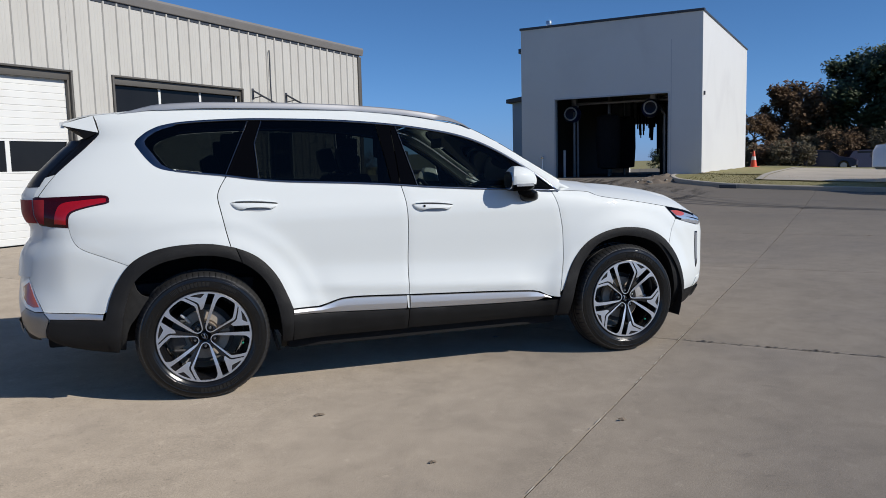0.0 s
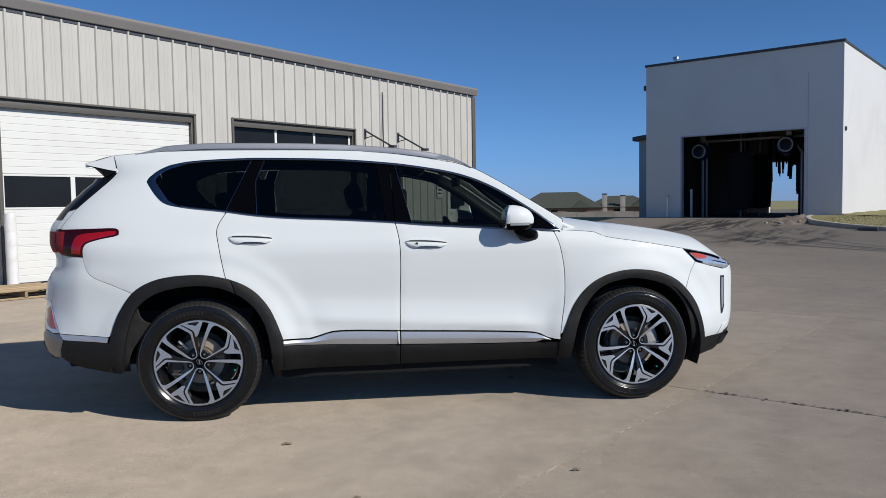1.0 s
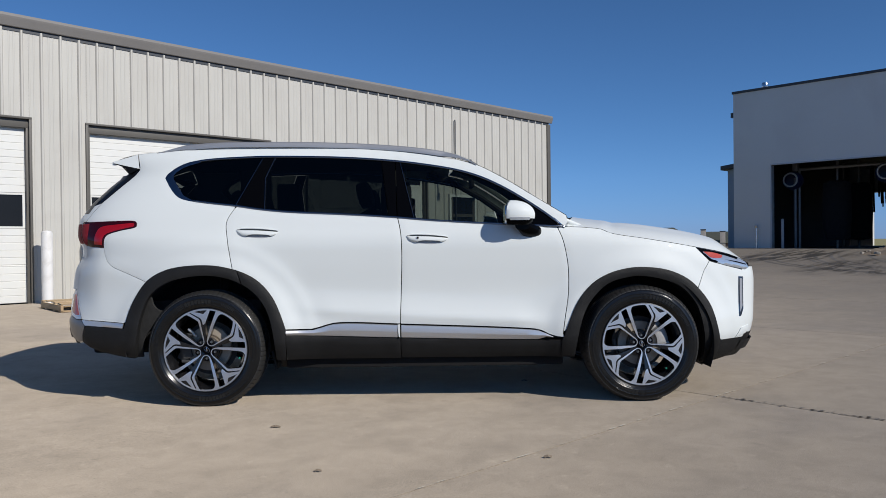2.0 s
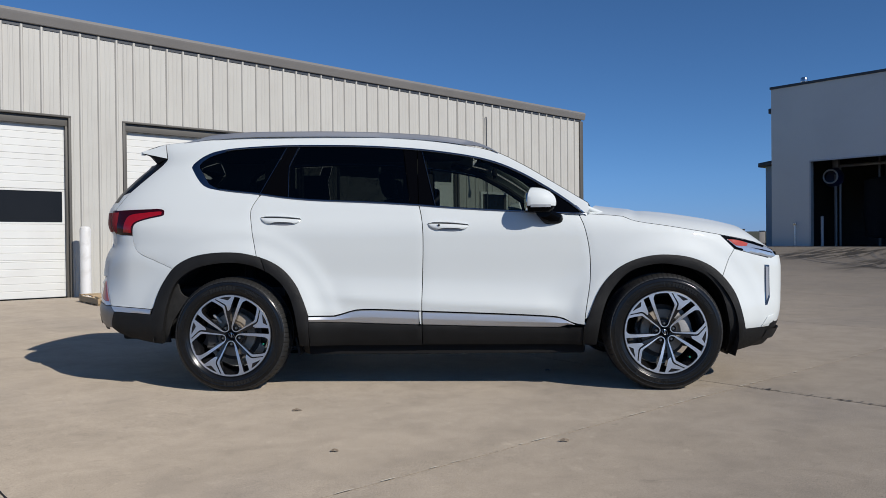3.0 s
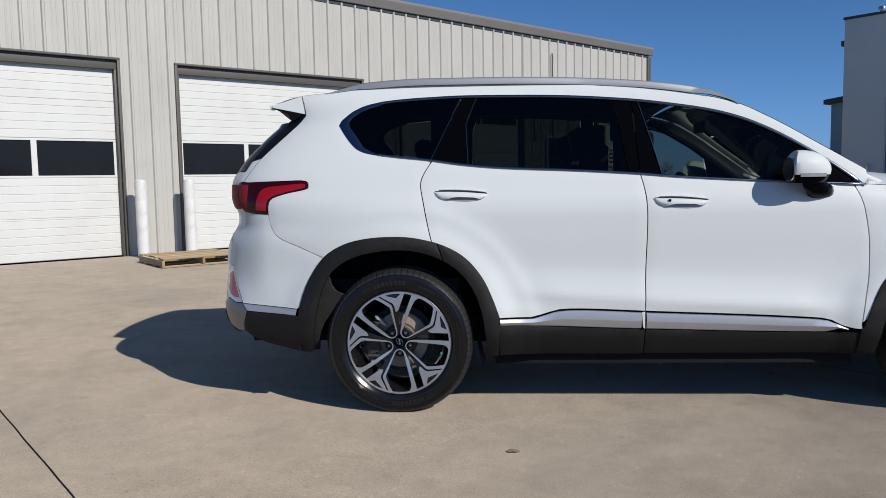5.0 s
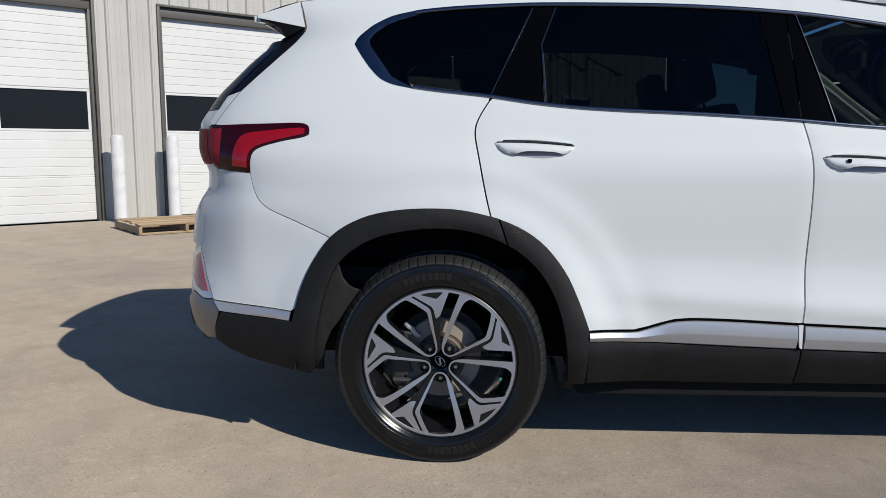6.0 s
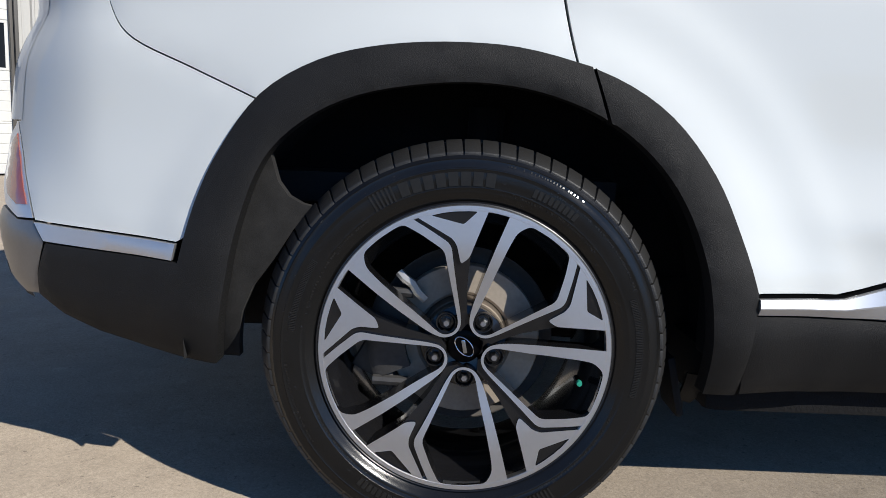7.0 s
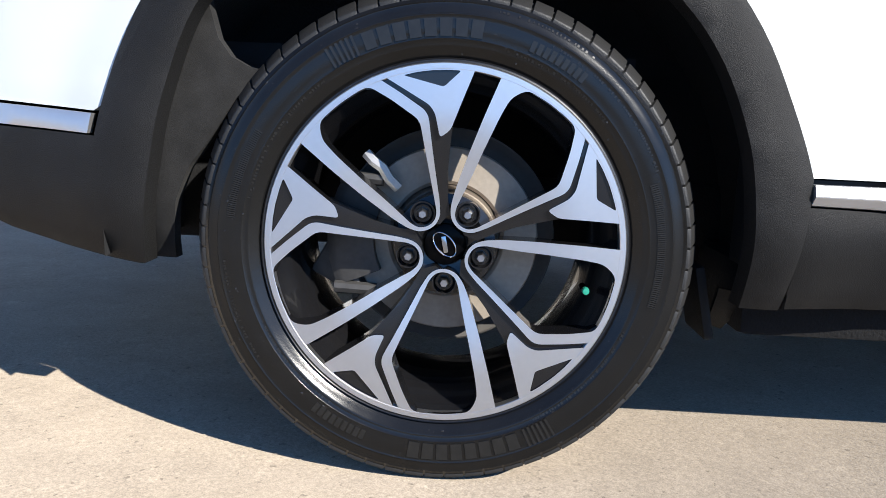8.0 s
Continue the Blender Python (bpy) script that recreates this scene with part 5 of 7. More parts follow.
def cladding(sgn):
    split = 0.196
    # the rear arch in two pieces that part at the door
    out_b, out_f = [p for p in ARCH_R if p[0] < split], [p for p in ARCH_R if p[0] > split + 0.006]
    in_b, in_f = [p for p in ARCH_R_IN if p[0] < split + 0.035], [p for p in ARCH_R_IN if p[0] > split + 0.042]
    low = [(-0.46, 0.309), (-0.60, 0.325), (-0.70, 0.345), (-0.775, 0.372), (-0.828, 0.408), (-0.825, 0.45), (-0.80, 0.511), (-0.522, 0.500)]
    side_panel("rear_arch", out_b + [(split, 0.864)] + [(split + 0.030, 0.776)] + in_b[::-1] + low, PLASTIC, car, 0.010, 0.018, 0.05, 0.004, "black grained wheel arch and bumper foot", sgn)
    side_panel("door_arch", [(split + 0.006, 0.862)] + out_f + [(0.506, 0.45), (0.50, 0.288)] + in_f[::-1] + [(split + 0.038, 0.770)], PLASTIC, car, 0.010, 0.018, 0.05, 0.004, "black grained wheel arch", sgn)
    side_panel("front_arch", ARCH_F + [(3.297, 0.30), (3.25, 0.217)] + ARCH_F_IN[::-1] + [(2.25, 0.285), (2.25, 0.40)], PLASTIC, car, 0.010, 0.018, 0.05, 0.004, "black grained wheel arch", sgn)
    for x0, x1 in ((0.506, 1.224), (1.229, 2.248)):
        top = [(x, lerp_table(SILL_LOW, x) - 0.001) for x in np.linspace(x0, x1, 16)]
        side_panel("sill", top + [(x1, 0.284), (x0, 0.288)], PLASTIC, car, 0.004, 0.026, 0.10, 0.005, "black grained sill panel", sgn)
    # satin garnish along the door feet, with its dark upper line
    for x0, x1 in ((0.508, 1.206), (1.231, 2.195)):
        xs = np.linspace(x0, x1, 22)
        verts, faces, rows = [], [], 6
        for x in xs:
            t, b = lerp_table(SILL_TOP, x) - 0.0075, lerp_table(SILL_LOW, x) + 0.001
            b = min(t - 0.004, b + max(0.0, x - 2.10) * 0.3)
            for u, out in ((0.0, -0.004), (0.05, 0.010), (0.50, 0.014), (0.56, 0.0135), (0.94, 0.004), (1.0, -0.006)):
                z = t + (b - t) * u
                verts.append(on_side(x, z, out, sgn))
        for i in range(len(xs) - 1):
            for j in range(rows - 1):
                f = (i * rows + j, (i + 1) * rows + j, (i + 1) * rows + j + 1, i * rows + j + 1)
                faces.append(f[::-1] if sgn < 0 else f)
        faces += [tuple(range(rows)), tuple((len(xs) - 1) * rows + j for j in range(rows))[::-1]]
        put("sill_garnish", verts, faces, GARNISH, car, "satin chrome garnish", True, 14)
        dark = [(x, lerp_table(SILL_TOP, x) - 0.002) for x in xs] + [(x, lerp_table(SILL_TOP, x) - 0.0085) for x in xs[::-1]]
        side_panel("garnish_seal", dark, GLOSS_BLACK, car, 0.003, 0.016, 0.02, 0.002, "dark seal line", sgn)
    # the glint on the garnish's end, painted as a small white piece
    side_panel("garnish_end", [(1.207, 0.506), (1.2225, 0.508), (1.2225, 0.424), (1.214, 0.430)], PAINT, car, 0.015, 0.02, 0.010, 0.003, "white piece painted as the glint at the garnish's end", sgn)
    flap = [(3.20, 0.26), (3.243, 0.225), (3.235, 0.185), (3.17, 0.215)]
    side_panel("air_deflector", flap, PLASTIC, car, -0.03, 0.02, 0.01, 0.002, "", sgn)
    rear_flap = [(0.44, 0.30), (0.50, 0.288), (0.475, 0.215), (0.445, 0.225)]
    side_panel("air_deflector", rear_flap, PLASTIC, car, -0.09, 0.02, 0.01, 0.002, "", sgn)


def windows(sgn, rear_door, front_door):
    def span(x0t, x0b, x1t, x1b, inset_t=0.015, inset_b=0.012, n=26, top=GLASS_TOP, low=GLASS_LOW):
        t = [(x, lerp_table(top, x) - inset_t) for x in np.linspace(x0t, x1t, n)]
        b = [(x, lerp_table(low, x) + inset_b) for x in np.linspace(x1b, x0b, n)]
        return t + b
    tip = [(-0.178, 1.349), (-0.257, 1.460), (-0.262, 1.480), (-0.246, 1.502), (-0.205, 1.530)]
    q = tip + [(x, lerp_table(GLASS_TOP, x) - 0.018) for x in np.linspace(-0.165, 0.312, 22)] + [(x, lerp_table(GLASS_LOW, x) + 0.014) for x in np.linspace(0.166, -0.15, 14)]
    side_panel("quarter_window", q, TINT, car, -0.006, 0.03, 0.004, 0.0, "dark privacy glass", sgn)
    side_panel("pillar_cover", [(0.322, 1.592), (0.394, 1.594), (0.345, 1.462), (0.352, 1.252), (0.174, 1.277)], GLOSS_BLACK, rear_door, -0.003, 0.03, 0.006, 0.001, "gloss black pillar cover", sgn)
    side_panel("door_window", span(0.404, 0.362, 1.10, 1.15) + [(0.352, 1.462)], TINT, rear_door, -0.006, 0.03, 0.004, 0.0, "dark privacy glass", sgn)
    side_panel("pillar_cover", span(1.105, 1.155, 1.192, 1.205, n=5), GLOSS_BLACK, rear_door, -0.003, 0.03, 0.006, 0.001, "gloss black pillar cover", sgn)
    side_panel("pillar_cover", span(1.197, 1.212, 1.222, 1.315, n=5), GLOSS_BLACK, front_door, -0.003, 0.03, 0.006, 0.001, "gloss black pillar cover", sgn)
    side_panel("door_window", span(1.228, 1.322, 1.955, 2.02), CLEAR, front_door, -0.006, 0.03, 0.004, 0.0, "clear side glass", sgn)
    side_panel("mirror_sail", span(1.965, 2.03, 2.23, 2.235, 0.016, 0.010, 8), GLOSS_BLACK, front_door, -0.003, 0.03, 0.006, 0.001, "black mirror sail", sgn)
    # bright surround: broad and dark at the tip, slim elsewhere
    xs = list(np.linspace(2.285, -0.10, 60))
    line = [(x, lerp_table(GLASS_TOP, x) - 0.007) for x in xs]
    trim_on_side("window_trim", line, 0.015, DARK_CHROME, car, 0.0, 0.005, sgn, "dark chrome window surround")
    line = [(x, lerp_table(GLASS_LOW, x) + 0.006) for x in np.linspace(-0.10, 2.285, 60)]
    trim_on_side("window_trim", line, 0.012, DARK_CHROME, car, 0.0, 0.005, sgn, "dark chrome window surround")
    end = [(x, lerp_table(GLASS_TOP, x)) for x in np.linspace(-0.09, -0.316, 24)] + [(x, lerp_table(GLASS_LOW, x)) for x in np.linspace(-0.314, -0.09, 22)]
    end += [(-0.15, 1.331), (-0.178, 1.347), (-0.257, 1.458), (-0.262, 1.480), (-0.246, 1.504), (-0.205, 1.532), (-0.16, 1.551), (-0.09, 1.570)]
    side_panel("window_trim", end, DARK_CHROME, car, 0.002, 0.016, 0.012, 0.003, "dark chrome window surround", sgn)
    trim_on_side("pillar_edge", [(0.318 - 0.149 * i / 8, 1.592 - 0.316 * i / 8) for i in range(9)], 0.005, DARK_CHROME, rear_door, -0.002, 0.004, sgn)
    trim_on_side("pillar_edge", curve([(0.399, 1.592), (0.350, 1.465), (0.347, 1.44), (0.357, 1.25)], 6), 0.005, DARK_CHROME, rear_door, -0.002, 0.004, sgn)
    trim_on_side("pillar_edge", [(1.224 + 0.094 * i / 8, 1.565 - 0.385 * i / 8) for i in range(9)], 0.004, DARK_CHROME, front_door, -0.002, 0.004, sgn)
    trim_on_side("sail_edge", [(2.22, 1.175), (2.262, 1.135), (2.285, 1.118)], 0.006, CHROME, front_door, 0.001, 0.004, sgn)


def lamps(sgn):
    inner = [(x, z) for x, z in LAMP]
    outline = inner + [(cut_x(z), z) for z in np.linspace(1.178, 1.03, 8)] + [(-0.76, 1.017)]
    lamp = side_panel("tail_lamp", [(x - 0.002, z) for x, z in outline], DARK_RED, car, 0.005, 0.016, 0.03, 0.005, "dark red wraparound tail lamp", sgn)
    glow = curve([(-0.685, 1.03), (-0.680, 1.075), (-0.650, 1.105), (-0.560, 1.130), (-0.482, 1.146), (-0.475, 1.155), (-0.486, 1.168), (-0.60, 1.160), (-0.70, 1.146), (-0.735, 1.10), (-0.745, 1.035)], 4)
    side_panel("lamp_bar", glow, RED, lamp, 0.0075, 0.014, 0.004, 0.002, "bright red lens bar", sgn)
    rear_lens = [(-0.792, 1.168)] + [(cut_x(z), z) for z in np.linspace(1.168, 1.04, 7)] + [(-0.80, 1.032)]
    side_panel("rear_lens", rear_lens, ROSE, lamp, 0.0075, 0.014, 0.004, 0.002, "pinkish red rear lens", sgn)
    head = [(3.150, 0.976), (3.26, 0.955), (3.38, 0.932), (3.46, 0.906), (3.53, 0.873), (3.56, 0.835), (3.52, 0.824), (3.37, 0.853), (3.24, 0.886)]
    hl = side_panel("headlamp", head, LENS, car, 0.002, 0.018, 0.02, 0.003, "slim clear headlamp", sgn)
    side_panel("lamp_frame", [(3.152, 0.975), (3.26, 0.954), (3.38, 0.931), (3.46, 0.905), (3.455, 0.893), (3.37, 0.917), (3.26, 0.944), (3.19, 0.948), (3.252, 0.898), (3.30, 0.884), (3.295, 0.873), (3.242, 0.887)], GLOSS_BLACK, hl, 0.0045, 0.012, 0.004, 0.001, "dark lamp frame", sgn)
    side_panel("marker", [(3.196, 0.949), (3.25, 0.944), (3.300, 0.934), (3.338, 0.920), (3.328, 0.904), (3.290, 0.902), (3.248, 0.908)], AMBER, hl, 0.005, 0.015, 0.004, 0.002, "orange side marker", sgn)
    side_panel("bezel", [(3.36, 0.893), (3.44, 0.874), (3.53, 0.855), (3.53, 0.861), (3.44, 0.881)], GLOSS_BLACK, hl, 0.005, 0.015, 0.004, 0.001, "", sgn)


def mirror(sgn, door):
    """Wing mirror: painted cap, dark lower shell with an indicator strip, and a black foot."""
    cx, cz, rx, ry, rz = 1.945, 1.196, 0.138, 0.080, 0.090
    y = sgn * 0.938

    def skin(h, a, grow=1.0):
        r = max(0.0, 1 - abs(h) ** 2.1) ** (1 / 2.1) * grow
        c, s = math.cos(a), math.sin(a)
        rear = 1.892 + 0.030 * max(0.0, h) ** 2 + 0.020 * max(0.0, -h) ** 2
        return (max(rear, cx + rx * (c * r - 0.05 * h)), y + sgn * ry * abs(s) ** 0.9 * math.copysign(1, s) * r, cz + rz * h)

    def blob(z_lo, z_hi, grow=1.0, n=36, rows=18):
        verts, faces = [], []
        for i in range(rows + 1):
            h = z_lo + (z_hi - z_lo) * math.sin(0.5 * math.pi * i / rows) if z_hi > 0.9 else z_lo + (z_hi - z_lo) * (1 - math.cos(0.5 * math.pi * i / rows))
            verts += [skin(h, 2 * math.pi * j / n, grow) for j in range(n)]
        for i in range(rows):
            for j in range(n):
                faces.append((i * n + j, i * n + (j + 1) % n, (i + 1) * n + (j + 1) % n, (i + 1) * n + j))
        faces.append(tuple(range(n))[::-1])
        faces.append(tuple(rows * n + j for j in range(n)))
        return verts, (faces if sgn > 0 else [f[::-1] for f in faces])
    m = put("mirror", *blob(-0.30, 0.995), PAINT, door, "white mirror cap", True, 50)
    put("mirror_shell", *blob(-0.72, -0.29, 0.975), GLOSS_BLACK, m, "gloss black lower shell", True, 50)
    strip = [Vector(skin(-0.30, math.radians(d), 0.985)) for d in range(104, 38, -6)]
    put("indicator", *sweep(strip, [(p - Vector((cx, y, p.z))) for p in strip], [(-0.010, -0.006), (-0.010, 0.003), (0.007, 0.004), (0.007, -0.006)]), LENS, m, "clear indicator strip")
    disc = [(0.070 * math.cos(2 * math.pi * i / 28), 0.058 * math.sin(2 * math.pi * i / 28)) for i in range(28)]
    verts = [(x, y + u, cz + w) for x in (1.8885, 1.900) for u, w in disc]
    faces = [tuple(range(28)), tuple(range(28, 56))[::-1]] + [(i, 28 + i, 28 + (i + 1) % 28, (i + 1) % 28) for i in range(28)]
    put("mirror_glass", verts, faces, CHROME, m, "mirror glass")
    verts, faces, n = [], [], 16
    stations = [(0.850, 2.070, 1.088, 0.068, 0.040), (0.872, 2.066, 1.090, 0.066, 0.039), (0.894, 2.052, 1.097, 0.060, 0.037), (0.918, 2.030, 1.109, 0.052, 0.034), (0.936, 2.002, 1.130, 0.046, 0.030)]
    for fy, fx, fz, fa, fb in stations:
        for j in range(n):
            c, s = math.cos(2 * math.pi * j / n), math.sin(2 * math.pi * j / n)
            verts.append((fx + fa * abs(c) ** 0.8 * math.copysign(1, c), sgn * fy, fz + fb * abs(s) ** 0.7 * math.copysign(1, s)))
    for i in range(len(stations) - 1):
        for j in range(n):
            f = (i * n + j, (i + 1) * n + j, (i + 1) * n + (j + 1) % n, i * n + (j + 1) % n)
            faces.append(f[::-1] if sgn > 0 else f)
    faces.append(tuple((len(stations) - 1) * n + j for j in range(n)))
    put("mirror_foot", verts, faces, GLOSS_BLACK, m, "black mirror foot", True, 50)


def liner_lip(sgn):
    """The textured lip of the rear wheel liner, behind the arch."""
    lip = [(-0.462, 0.312), (-0.442, 0.442), (-0.418, 0.565), (-0.392, 0.650), (-0.362, 0.705), (-0.345, 0.649), (-0.325, 0.623), (-0.300, 0.610), (-0.270, 0.604), (-0.314, 0.565), (-0.350, 0.508), (-0.388, 0.458), (-0.409, 0.408), (-0.421, 0.341), (-0.424, 0.312)]
    side_panel("liner_lip", lip, FLANGE, car, -0.040, 0.02, 0.03, 0.004, "grey textured liner lip", sgn)


def rails(sgn):
    xs = np.linspace(-0.40, 1.735, 46)
    pts, profs = [], []
    for i, x in enumerate(xs):
        u = i / 45
        z = lerp_table([(-0.40, 1.642), (-0.31, 1.667), (-0.18, 1.697), (0.12, 1.711), (0.49, 1.709), (0.865, 1.699), (1.16, 1.679), (1.418, 1.648), (1.602, 1.608), (1.66, 1.582), (1.70, 1.563), (1.735, 1.538)], x)
        h = 0.019 * min(1, 0.1 + 8 * min(u, 1 - u))
        pts.append((x, sgn * (half(x, min(1.66, lerp_table(ROOF_EDGE, x))) - 0.012), z - h))
        w = 0.017
        profs.append([(-w, -h * 0.9), (-w, h * 0.6), (-w * 0.5, h), (w * 0.5, h), (w, h * 0.6), (w, -h * 0.9)])
    put("roof_rail", *sweep(pts, (0, 0, 1), profs), RAIL, car, "satin silver roof rail", True, 50)


for sgn in (-1, 1):
    uniside(sgn)
    tail_sides(sgn)
    rd, fd = doors(sgn)
    fender(sgn)
    bumpers(sgn)
    cladding(sgn)
    windows(sgn, rd, fd)
    lamps(sgn)
    mirror(sgn, fd)
    rails(sgn)
    liner_lip(sgn)


# ---- the car: roof, bonnet, nose, tail ----
def grid(name, nu, nv, f, mat, parent, label="", flip=False, sharp=40):
    verts = [f(i / nu, j / nv) for i in range(nu + 1) for j in range(nv + 1)]
    faces = [(i * (nv + 1) + j, (i + 1) * (nv + 1) + j, (i + 1) * (nv + 1) + j + 1, i * (nv + 1) + j + 1) for i in range(nu) for j in range(nv)]
    return put(name, verts, [q[::-1] for q in faces] if flip else faces, mat, parent, label, True, sharp)


def roof_place(u, v):
    x = -0.56 + (1.58 + 0.56) * u
    z = lerp_table(ROOF_EDGE, x)
    ye = half(x, z) + 0.001
    s = 2 * v - 1
    return (x, ye * s, z + (0.030 + 0.012 * math.sin(math.pi * min(1, u * 1.2))) * (1 - abs(s) ** 2.6))


def windscreen_place(u, v):
    x = 1.58 + (2.30 - 1.58) * u
    z = lerp_table(ROOF_EDGE, x)
    s = 2 * v - 1
    ye = half(x, z) - 0.004
    return (x + 0.16 * (1 - s * s) * (0.3 + 0.7 * u), ye * s, z + 0.030 * (1 - s * s) * (1 - u) + 0.004 - 0.050 * u ** 4 * (1 - abs(s) ** 7))


def hood_place(u, v):
    s = 2 * v - 1
    x0, x1 = 2.29 + 0.17 * (1 - s * s), 3.545 + 0.06 * (1 - s * s)
    x = x0 + (x1 - x0) * u
    xe = 2.29 + (3.54 - 2.29) * u
    ze = lerp_table(HOOD_SEAM, xe)
    ye = half(xe, ze) - 0.001
    crown = lerp_table([(2.29, 0.075), (2.5, 0.062), (2.65, 0.088), (2.9, 0.098), (3.15, 0.105), (3.3, 0.102), (3.42, 0.064), (3.50, 0.026), (3.54, 0.004)], xe)
    z = ze + crown * (1 - abs(s) ** 4.2)
    z += 0.010 * math.exp(-((abs(s) - 0.62) / 0.06) ** 2) * math.sin(math.pi * min(1, u * 1.1))
    return (x, ye * s, z)


grid("roof", 40, 28, roof_place, PAINT, car)
grid("windscreen", 14, 20, windscreen_place, CLEAR, car, "clear windscreen")
grid("bonnet", 48, 40, hood_place, PAINT, car)
for sg in (-1, 1):
    put("air_deflector", *moved(box(-0.008, -0.055, -0.060, 0.008, 0.055, 0.060, 0.006), Matrix.Translation((0.412, sg * 0.775, 0.278)) @ Matrix.Rotation(-0.22, 4, "Y")), PLASTIC, car, "black rubber air deflector before the rear wheel")
    put("pillar_foot", *tube([(2.255, sg * 0.812, 1.176), (2.285, sg * 0.810, 1.166), (2.32, sg * 0.803, 1.151), (2.365, sg * 0.787, 1.135), (2.44, sg * 0.760, 1.104)], 0.015, 12), PAINT, car)
cowl = [(2.26 + 0.17 * (1 - s * s), s * 0.70, 1.098 + 0.072 * (1 - s ** 4)) for s in np.linspace(-0.96, 0.96, 21)]
put("cowl", *sweep(cowl, (0, 0, 1), [(-0.07, -0.03), (-0.07, 0.0), (0.07, 0.004), (0.07, -0.03)]), PLASTIC, car, "black cowl panel")


def tail_y(z, s):
    """The tail's surface: x at the share s of the half width."""
    w = lerp_table(HALF_WIDTH, z)
    u = (1 - min(0.999, abs(s) * 0.838) ** 7) ** (1 / 7)
    return Vector((1.3 - u * (1.3 - lerp_table(REAR_X, z)), s * (0.838 * w - tail_fold(cut_x(z), z)), z))


def tail_band(name, z0, z1, mat, label="", off=0.0, s0=-1.0, s1=1.0, n=10, m=36, parent=None):
    return grid(name, n, m, lambda u, v: tail_y(z0 + (z1 - z0) * u, s0 + (s1 - s0) * v) - Vector((off, 0, 0)), mat, parent or car, label, True)


gate = tail_band("tailgate", 0.742, 1.235, PAINT, n=24)
tail_band("tail_window", 1.238, 1.495, TAIL_GLASS, "dark rear window", parent=gate)
tail_band("gate_lamp", 1.04, 1.168, ROSE, "red lamp band across the tailgate", 0.004, -0.99, -0.5, parent=gate)
tail_band("gate_lamp", 1.04, 1.168, ROSE, "red lamp band across the tailgate", 0.004, 0.5, 0.99, parent=gate)
tail_band("gate_strip", 1.085, 1.10, CHROME, "chrome strip", 0.008, -0.5, 0.5, 2, parent=gate)
tail_band("bumper_centre", 0.50, 0.739, PAINT, "", -0.012, n=10)
tail_band("bumper_valance", 0.39, 0.497, PLASTIC, "black bumper underside", -0.012, n=8)
tail_band("bumper_skid", 0.42, 0.485, SKID, "silver skid plate", 0.004, -0.88, 0.88, 6)


def spoiler():
    def place(u, v):
        s = 2 * v - 1
        x = -0.53 - (0.165 + 0.045 * (1 - s * s)) * u
        z = 1.633 + 0.036 * (1 - abs(s) ** 2.6) - 0.048 * u ** 1.5
        return (x, s * (half(-0.533, 1.634) - 0.002 * u), z)
    top = grid("spoiler", 8, 24, place, PAINT, car)
    edge = [place(1, v / 24) for v in range(25)]
    put("spoiler_lip", *sweep(edge, (0, 0, 1), [(-0.012, -0.022), (-0.012, 0.0), (0.012, 0.0), (0.012, -0.022)]), PAINT, top)
    for sg in (-1, 1):
        a, b = on_side(-0.506, 1.535, 0.001, sg), on_side(-0.533, 1.634, 0.001, sg)
        white = [a, b, (-0.692, sg * 0.588, 1.588), (-0.692, sg * 0.592, 1.577)]
        put("spoiler_side", white, [(0, 1, 2, 3) if sg < 0 else (3, 2, 1, 0)], PAINT, top, "", False)
        dark = [(a.x, a.y - sg * 0.001, 1.534), (-0.690, sg * 0.591, 1.576), (-0.605, sg * 0.612, 1.540), (-0.580, sg * 0.625, 1.500), (-0.52, sg * 0.57, 1.54), (-0.68, sg * 0.49, 1.565), (-0.58, sg * 0.52, 1.50)]
        put("spoiler_foot", dark, [q if sg < 0 else q[::-1] for q in [(0, 1, 2, 3), (1, 5, 2), (3, 2, 5, 6), (0, 3, 6, 4), (0, 4, 5, 1)]], MATTE_BLACK, top, "gloss black spoiler foot", False)
    under = [(x, y, z) for x, z in ((-0.66, 1.555), (-0.55, 1.515)) for y in (-0.55, 0.55)]
    put("spoiler_under", under, [(0, 1, 3, 2)], MATTE_BLACK, top, "", False)


spoiler()


def nose_place(z0, z1, off=0.0, span=0.93):
    def f(u, v):
        z, s = z0 + (z1 - z0) * u, (2 * v - 1) * span
        w = lerp_table(HALF_WIDTH, z)
        k = (1 - min(0.999, abs(s) * 0.80) ** 5) ** (1 / 5)
        return (1.3 + k * (lerp_table(FRONT_X, z) - 1.3) + off, s * 0.80 * w, z)
    return f


grid("bumper_face", 12, 30, nose_place(0.40, 0.84, -0.004, 1.0), PAINT, car)
grid("front_valance", 8, 30, nose_place(0.24, 0.40, 0.0, 1.0), PLASTIC, car, "black lower bumper")
grid("front_lip", 4, 30, nose_place(0.285, 0.355, 0.022, 1.0), PLASTIC, car, "black chin lip")
grille = grid("grille", 8, 30, nose_place(0.52, 0.86, 0.004, 0.55), GLOSS_BLACK, car, "dark grille")
for i in range(5):
    grid("grille_bar", 2, 24, nose_place(0.56 + 0.06 * i, 0.575 + 0.06 * i, 0.012, 0.5), DARK_CHROME, grille)


